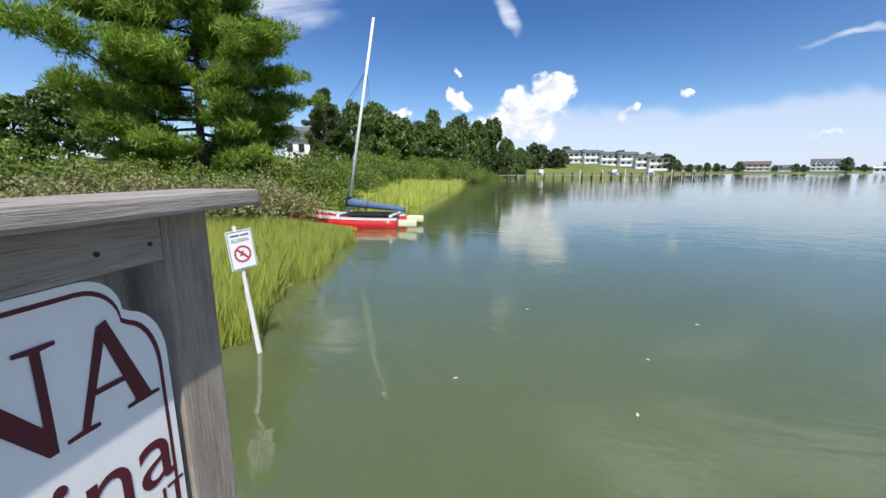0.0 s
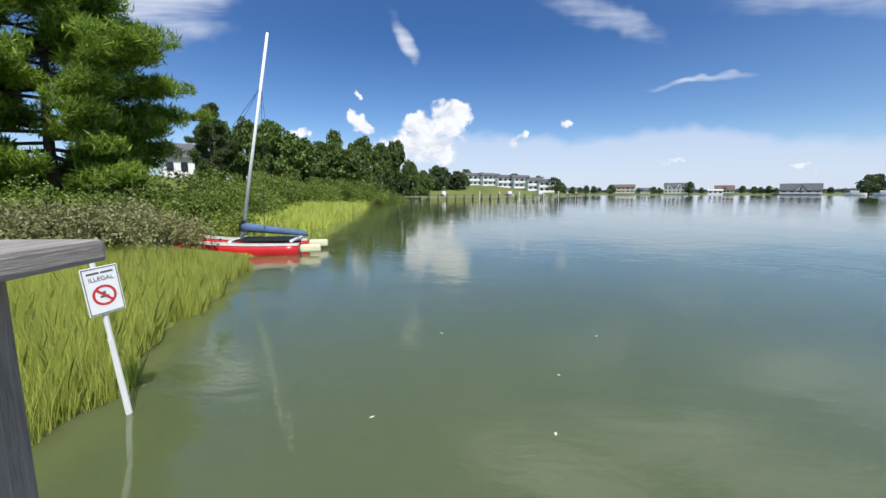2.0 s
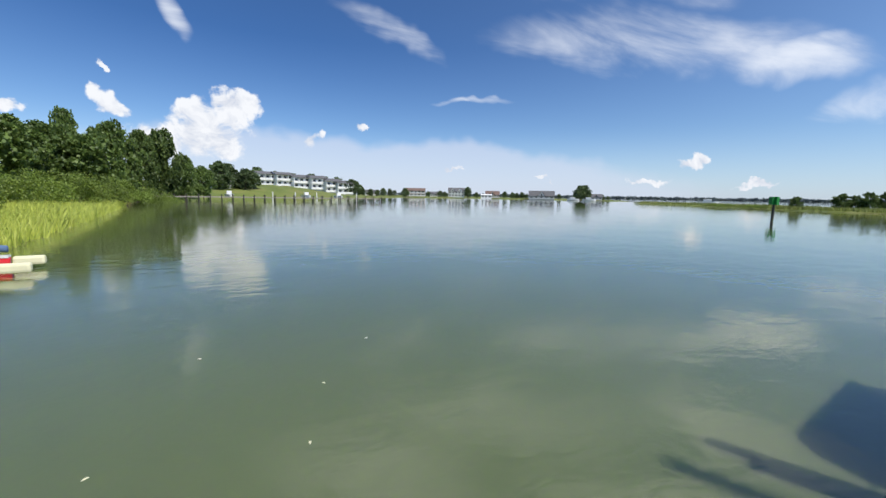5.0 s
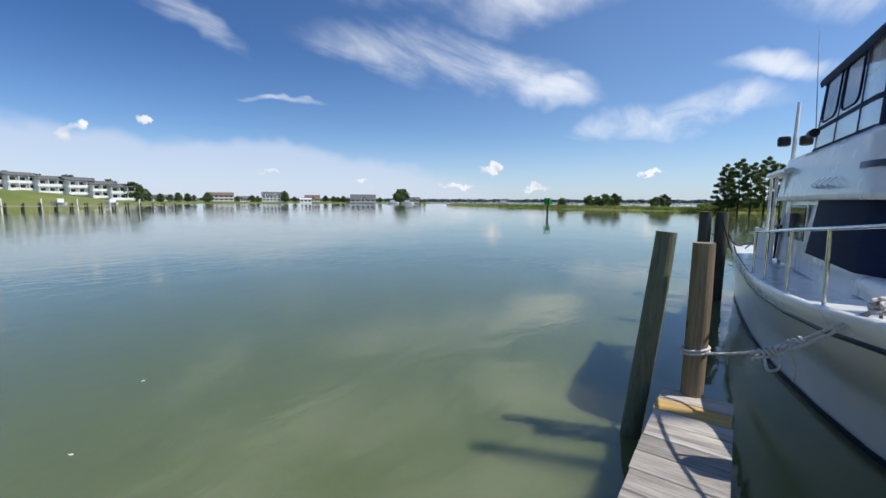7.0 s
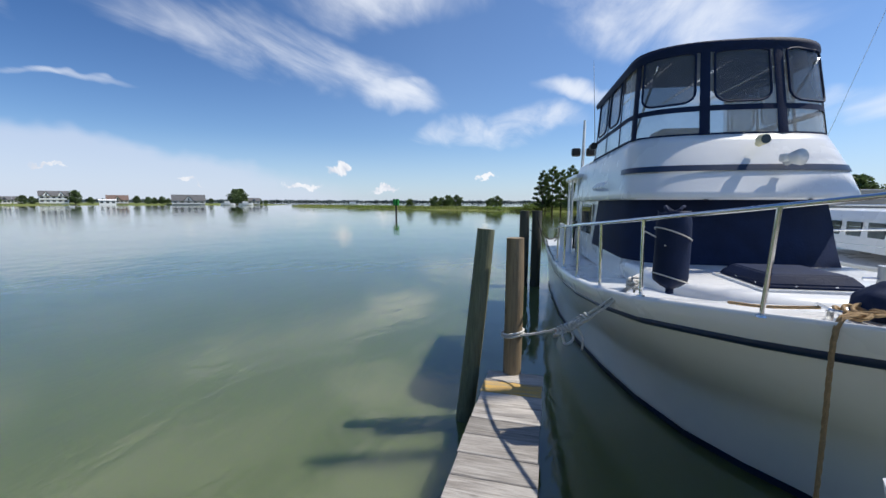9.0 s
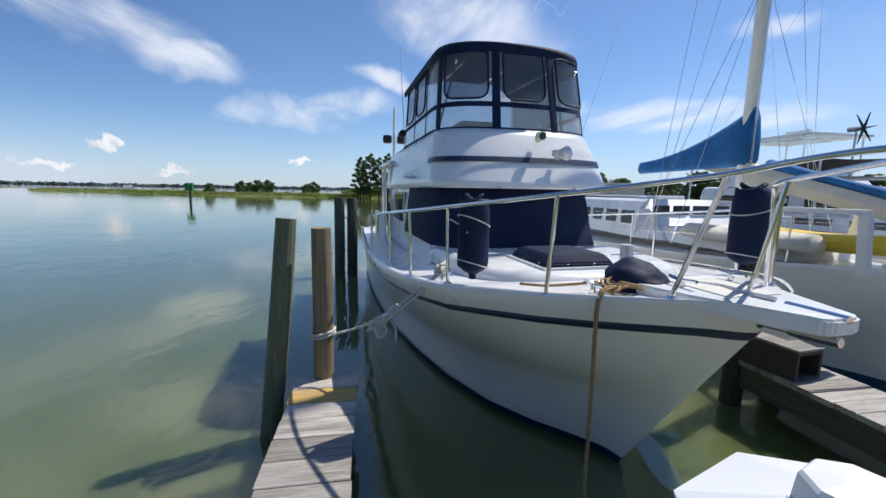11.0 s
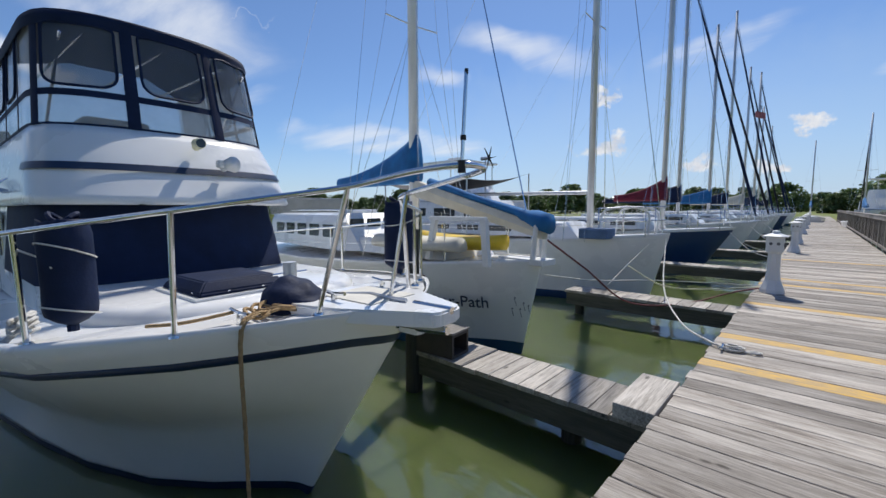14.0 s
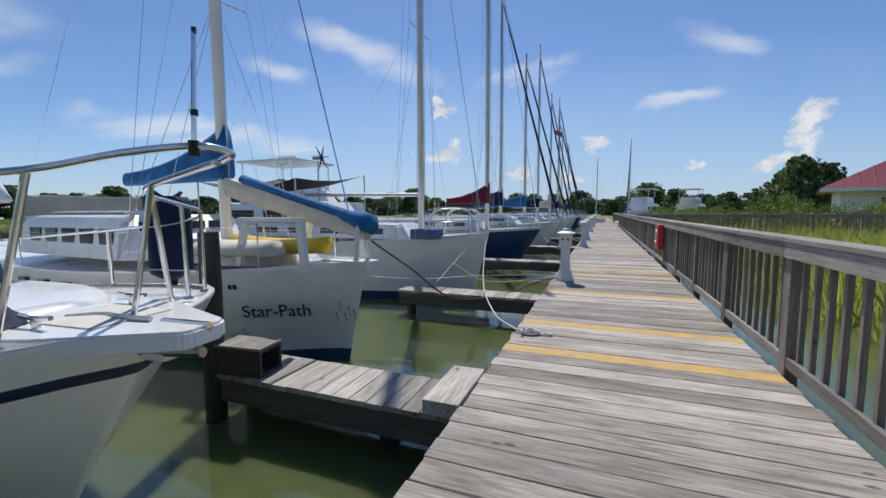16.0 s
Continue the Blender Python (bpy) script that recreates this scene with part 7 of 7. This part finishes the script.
part("bow_loop", tube(B(), smooth_path([(1.9, -0.5, WATER + 0.6), (2.0, -0.2, WATER + 0.95), (1.95, 0.3, WATER + 0.95), (1.9, 0.7, WATER + 0.6)], 4), 0.014, 6), M_alu, cat)

# leaf and foam scraps on the water
for k, (x, y) in enumerate(((2.05, -1.05), (1.75, -3.2), (0.3, -2.9), (-0.05, -3.9), (1.1, -5.2), (-0.9, -5.0))):
    bm = B()
    prism(bm, [(0.022 * math.cos(a) * (1 + 0.3 * math.sin(3 * a + k)), 0.011 * math.sin(a)) for a in [2 * math.pi * i / 9 for i in range(9)]], WATER + 0.001, WATER + 0.004)
    solo("floating_leaf", bm, M_cream, "pale leaf floating on the water", "leaf", (x, y, 0), 40 * k)


# ---- houses ----
def gable(bm, x0, x1, y0, y1, z0, z1, over=0.3, along="x"):
    """A pitched roof slab with eaves; the ridge runs along x or y."""
    t = 0.18
    if along == "x":
        ym = (y0 + y1) / 2
        prof = [(y0 - over, z0 - 0.1), (ym, z1), (y1 + over, z0 - 0.1), (y1 + over, z0 - 0.1 + t), (ym, z1 + t), (y0 - over, z0 - 0.1 + t)]
        rows = [[(x, y, z) for y, z in prof] for x in (x0 - over, x1 + over)]
    else:
        xm = (x0 + x1) / 2
        prof = [(x0 - over, z0 - 0.1), (xm, z1), (x1 + over, z0 - 0.1), (x1 + over, z0 - 0.1 + t), (xm, z1 + t), (x0 - over, z0 - 0.1 + t)]
        rows = [[(x, y, z) for x, z in prof] for y in (y0 - over, y1 + over)]
    skin(bm, rows, True, True, True)
    return bm


def house(label, at, turn, w, d, storeys, wall, roof, bays, roof_h=2.2, porch=True, name="house", base=0.6, cross=0):
    """A house whose front looks along -y of its own, towards the water."""
    t = thing(name, label, "house", at, turn)
    h = 2.8 * storeys + base
    body = B()
    prism(body, [(-w / 2, -d / 2), (w / 2, -d / 2), (w / 2, d / 2), (-w / 2, d / 2)], -1.0, h)
    ga = [body.verts.new(p) for p in ((-w / 2 + 0.01, -d / 2, h), (-w / 2 + 0.01, d / 2, h), (-w / 2 + 0.01, 0, h + roof_h - 0.1))]
    gb = [body.verts.new(p) for p in ((w / 2 - 0.01, -d / 2, h), (w / 2 - 0.01, d / 2, h), (w / 2 - 0.01, 0, h + roof_h - 0.1))]
    body.faces.new(ga)
    body.faces.new(gb)
    part("wall", body, wall, t)
    part("roof", gable(B(), -w / 2, w / 2, -d / 2, d / 2, h, h + roof_h, 0.5), roof, t)
    for k in range(cross):
        x = 0.0 if cross == 1 else w * (0.25 - 0.5 * k)
        a, g = w * 0.15, roof_h * 0.85
        end = B()
        fr = [[end.verts.new((x + u, y, z)) for u, z in ((-a, h - 0.4), (a, h - 0.4), (0, h + g - 0.15))] for y in (-d / 2 - 1.0, -0.5)]
        end.faces.new(fr[0])
        for p, q in ((0, 1), (1, 2), (2, 0)):
            end.faces.new((fr[0][p], fr[0][q], fr[1][q], fr[1][p]))
        part("gable_wall", end, wall, t)
        part("gable_roof", gable(B(), x - a, x + a, -d / 2 - 1.0, -0.5, h, h + g, 0.3, "y"), roof, t)
        part("gable_window", box(B(), x - 0.5, x + 0.5, -d / 2 - 1.05, -d / 2 - 0.98, h + 0.1, h + g * 0.5), M_pane, t)
    step = w / bays
    for s in range(storeys):
        z = base + 2.8 * s
        for k in range(bays):
            x = -w / 2 + step * (k + 0.5)
            win = part("window", box(B(), x - step * 0.30, x + step * 0.30, -d / 2 - 0.06, -d / 2 + 0.02, z + 0.5, z + 2.2), M_white, t)
            part("pane", box(B(), x - step * 0.25, x + step * 0.25, -d / 2 - 0.09, -d / 2 - 0.05, z + 0.6, z + 2.1), M_pane, win)
        if porch:
            bal = part("balcony", box(B(), -w / 2, w / 2, -d / 2 - 1.1, -d / 2 - 0.1, z - 0.15, z + 0.02), M_white, t)
            part("balustrade", box(B(), -w / 2, w / 2, -d / 2 - 1.12, -d / 2 - 1.04, z + 0.12, z + 0.95), M_white, bal)
            for k in range(bays + 1):
                x = -w / 2 + step * k
                part("pillar", box(B(), x - 0.1, x + 0.1, -d / 2 - 1.15, -d / 2 - 0.95, z, z + 2.7), M_white, bal)
    if porch:
        part("porch_roof", box(B(), -w / 2 - 0.3, w / 2 + 0.3, -d / 2 - 1.3, -d / 2, h - 0.15, h + 0.05), roof, t)
    return t


def place_house(label, yaw, dist, w, d, storeys, wall, roof, bays, z=None, face=None, **kw):
    x, y = polar(yaw, dist)
    g = max(ground_z(x, y), WATER + 0.4) if z is None else z
    return house(label, (x, y, g), (yaw if face is None else face), w, d, storeys, wall, roof, bays, **kw)


for yw in (176.4, 174.2, 172.0, 169.6, 167.6, 166.0):
    place_house("white waterfront townhouse with balconies above a lawn", yw, 216, 8.6, 9, 2, M_wall_white, M_roof_grey, 3, None, yw + 22, roof_h=1.3, base=0.4, name="townhouse")
for yw, dist, w, st, wall, roof, rh, cross, lab in (
        (155.4, 286, 20.5, 2, M_wall_tan, M_roof_brown, 2.6, 0, "tan two-storey building with a brown hipped roof by the water"),
        (153.0, 300, 7, 1, M_wall_white, M_roof_grey, 2.6, 1, "small white waterfront house with grey roof"), (151.9, 300, 7, 1, M_wall_white, M_roof_grey, 2.6, 0, "small white waterfront house with grey roof"),
        (149.3, 290, 17, 2, M_wall_white, M_roof_grey, 3.8, 2, "white two-storey waterfront house with grey gables and porches"), (143.9, 300, 15, 1, M_wall_tan, M_roof_brown, 4.2, 1, "tan waterfront house with a steep brown roof"),
        (144.8, 284, 11, 1, M_wall_white, M_wall_white, 0.8, 0, "low white boathouse on the water's edge"), (137.3, 290, 26, 1, M_wall_grey, M_roof_grey, 5.4, 1, "large grey waterfront house with a steep roof"),
        (130.3, 296, 11, 1, M_wall_grey, M_roof_grey, 3.0, 1, "grey house beside a large tree"), (161.8, 282, 14, 1, M_wall_white, M_roof_grey, 2.4, 1, "low white waterfront house among trees")):
    hs = place_house(lab, yw, dist, w, 9, st, wall, roof, 5 if w > 12 else 3, None, None, roof_h=rh, base=0.5, cross=cross, porch=rh > 1)
    hs.scale = (0.68, 0.68, 0.68)
place_house("white house among the trees on the bank", -145.2, 80, 6, 5, 1, M_wall_white, M_roof_grey, 3, None, None, roof_h=2.4, porch=False)
place_house("white house behind the shrubs on the bank", -178.4, 150, 6, 5, 1, M_wall_white, M_roof_grey, 3, None, None, roof_h=2.4)
place_house("pale house far behind the trees", -111.5, 84, 9, 7, 1, M_wall_tan, M_roof_brown, 3, None, None, roof_h=2.2, porch=False)
for yw, d, lab in ((133.2, 270, "white cabin cruiser moored off the far shore"), (131.2, 262, "white cabin cruiser moored off the far shore"), (117.5, 210, "small white boat beyond the marsh")):
    x, y = polar(yw, d)
    bt = thing("cabin_cruiser", lab, "boat", (x, y, WATER), yw)
    bm = B()
    skin(bm, [[(4.0 * f, h * w, z) for w, z in ((-1.3, 1.2), (-1.1, 0.2), (0, -0.3), (1.1, 0.2), (1.3, 1.2))] for f, h in ((-1, 0.9), (-0.3, 1.0), (0.4, 0.85), (0.8, 0.45), (1.0, 0.03))])
    part("hull", bm, M_gel, bt)
    part("cabin", box(B(), -2.0, 1.2, -0.95, 0.95, 1.0, 2.3, 0.15), M_gel, bt)
    part("windscreen", box(B(), 0.6, 1.25, -0.8, 0.8, 1.6, 2.1, 0.05), M_pane, bt)

# ---- the shore end of the basin ----
approach = thing("approach_walkway", "weathered timber walkway with railings leading to the shore", "walkway", kind="structure")
part("deck", box(B(), 2.1, 15.5, 23.0, 24.6, 0.02, 0.14), M_deck, approach)
for k in range(5):
    for y in (23.2, 24.4):
        part("support_pile", rod(B(), (3.2 + 2.9 * k, y, -2), (3.2 + 2.9 * k, y, 0.05), 0.11, 0.11, 8), M_pile_dark, approach)
for y in (23.02, 24.56):
    rl = part("cap", box(B(), 2.1, 15.5, y - 0.09, y + 0.09, 1.22, 1.26), M_deck, approach)
    part("top_rail", box(B(), 2.1, 15.5, y - 0.02, y + 0.02, 1.08, 1.2), M_deck, approach)
    part("bottom_rail", box(B(), 2.1, 15.5, y - 0.02, y + 0.02, 0.22, 0.31), M_deck, approach)
    for k in range(9):
        part("post", box(B(), 2.3 + 1.62 * k - 0.05, 2.3 + 1.62 * k + 0.05, y - 0.05, y + 0.05, -0.1, 1.22), M_post, approach)
    for k in range(66):
        if k % 8:
            o = new("baluster", bal_me)
            o.parent, o.location = approach, (2.3 + 0.2025 * k, y, 0.12)
rb = thing("shore_building", "low cream building with a red metal roof", "building", (27.5, 43.0, ground_z(27.5, 43.0)), -20)
part("wall", prism(B(), [(-9, -6), (9, -6), (9, 6), (-9, 6)], -0.5, 3.1), M_wall_white, rb)
bm = B()
hip = [(-10.2, -7.2, 3.0), (10.2, -7.2, 3.0), (10.2, 7.2, 3.0), (-10.2, 7.2, 3.0)]
v = [bm.verts.new(p) for p in hip] + [bm.verts.new((-4, 0, 6.6)), bm.verts.new((4, 0, 6.6))]
for f in ((0, 1, 5, 4), (1, 2, 5), (2, 3, 4, 5), (3, 0, 4), (3, 2, 1, 0)):
    bm.faces.new([v[i] for i in f])
rf = part("roof", bm, M_roof_red, rb, "red standing-seam metal roof")
for k in range(24):
    x = -9.8 + 0.85 * k
    lim = min(1.0, (10.2 - abs(x)) / 6.2)
    part("seam", tube(B(), [(x, -7.2, 3.03), (x, -7.2 + 7.2 * lim, 3.03 + 3.6 * lim)], 0.035, 4), M_roof_red, rf)
part("fascia", box(B(), -10.2, 10.2, -7.24, -7.18, 2.75, 3.02), M_white, rb)
for k in range(4):
    w = part("window", box(B(), -7 + 4 * k, -5.4 + 4 * k, -6.06, -5.98, 1.0, 2.4), M_white, rb)
    part("pane", box(B(), -6.9 + 4 * k, -5.5 + 4 * k, -6.1, -6.05, 1.1, 2.3), M_pane, w)
for k, (x, y, s, which) in enumerate(((9, 27, 1.0, 0), (11, 29, 1.1, 1), (13.5, 26, 0.9, 0), (15.5, 28.5, 1.2, 1), (17.5, 26, 0.9, 0), (12, 21, 0.8, 1), (14, 19, 0.8, 0), (18, 22, 1.0, 1), (8.5, 34, 1.2, 0), (12, 36, 1.3, 1), (7, 44, 1.3, 0), (6.5, 52, 1.3, 1), (9.5, 48, 1.4, 0), (16, 33, 1.1, 1))):
    o = copy_thing(bush_models[which], pose(x, y, ground_z(x, y) - 0.05, 0, 0, 77 * k))
    o.scale = (s, s, s)
    o["label"] = "green shrub on the bank beside the walkway"
bl = bush(61, 1.6, 1.1, leaf_material("yellow_flowers", (0.45, 0.38, 0.02), (0.75, 0.62, 0.04), 0.6, 0.3), "flowering_shrub", "shrub with bright yellow flowers by the walkway", (13.2, 22.2, ground_z(13.2, 22.2) + 0.2), 50, 20, 0.10)
for k, (yw, d, s) in enumerate(((-22.0, 70, 0.75), (-20.8, 74, 0.6), (-24, 80, 0.7), (-19, 85, .45), (-16, 90, .4), (-13, 95, .4))):
    x, y, z = set_on_ground(yw, d)
    o = copy_thing(far_models[k % 3], pose(x, y, z, 0, 0, 90 * k))
    o.scale = (s, s, s * 1.15)
    o["label"] = "leafy tree behind the shore building"
for yw, d, h in ((-1.3, 62, 8.5), (-5.1, 48, 8.5), (-30, 60, 9)):
    x, y = polar(yw, d, (0.3, 1.27))
    t = thing("sailboat", "far white sailboat with a bare mast", "boat", (x, y, 0), 90)
    sail_hull(t, 8.5, 2.5, 0.5, 0.4, M_gel, M_bottom)
    rig(t, -3.4, h, 3.0, M_blue_cover, 0.4, -8, 1.0, 0.06, (0.5,), M_rope_dark, 1.5)
for yw, d in ((-8.3, 70), (-13.2, 75)):
    x, y = polar(yw, d, (0.3, 1.27))
    t = thing("motor_yacht", "far white motor yacht with flybridge", "boat", (x, y, 0), 70)
    sail_hull(t, 11, 3.6, 1.2, 0.6, M_gel, M_bottom, 0.4)
    coachroof(t, -2.0, -9, 1.4, 1.0, 2.4, None, 4, 0.9)
    coachroof(t, -4.0, -8, 1.1, 2.4, 3.3, None, 0, 0.6)
    part("hard_top", box(B(), -8, -4.6, -1.3, 1.3, 4.4, 4.5), M_gel, t)
    for xx, yy in ((-4.8, -1.2), (-7.8, -1.2), (-4.8, 1.2), (-7.8, 1.2)):
        part("top_post", rod(B(), (xx, yy, 3.2), (xx, yy, 4.4), 0.04, 0.04, 6), M_steel, t)


# ---- deck planks ----
deck_me = plank_mesh_cheap("plank", DX1 - DX0, BW, 0.045, M_deck, 0)
yel_me = plank_mesh_cheap("plank", DX1 - DX0, BW, 0.045, M_yellow, 0)
yellow_rows = {round((y - DY0) / PITCH) for y in (5.28, 6.42, 8.5, 10.6, 11.5, 15.5)}
rng = random.Random(5)
for k in range(298):
    o = new("plank", yel_me if k in yellow_rows else deck_me)
    o.parent = dock
    o.location = (DX0 + rng.uniform(-0.012, 0.012), DY0 + (k + 0.5) * PITCH, rng.uniform(-0.003, 0.003))
    o.rotation_euler = (rng.uniform(-0.006, 0.006), rng.uniform(-0.0015, 0.0015), rng.uniform(-0.0012, 0.0012))
bm = B()
for k in range(298, 510):
    y = DY0 + k * PITCH
    box(bm, DX0, DX1, y, y + BW, -0.045, 0)
o = part("far_planks", bm, M_deck, dock)
o["kind"] = "stuff"
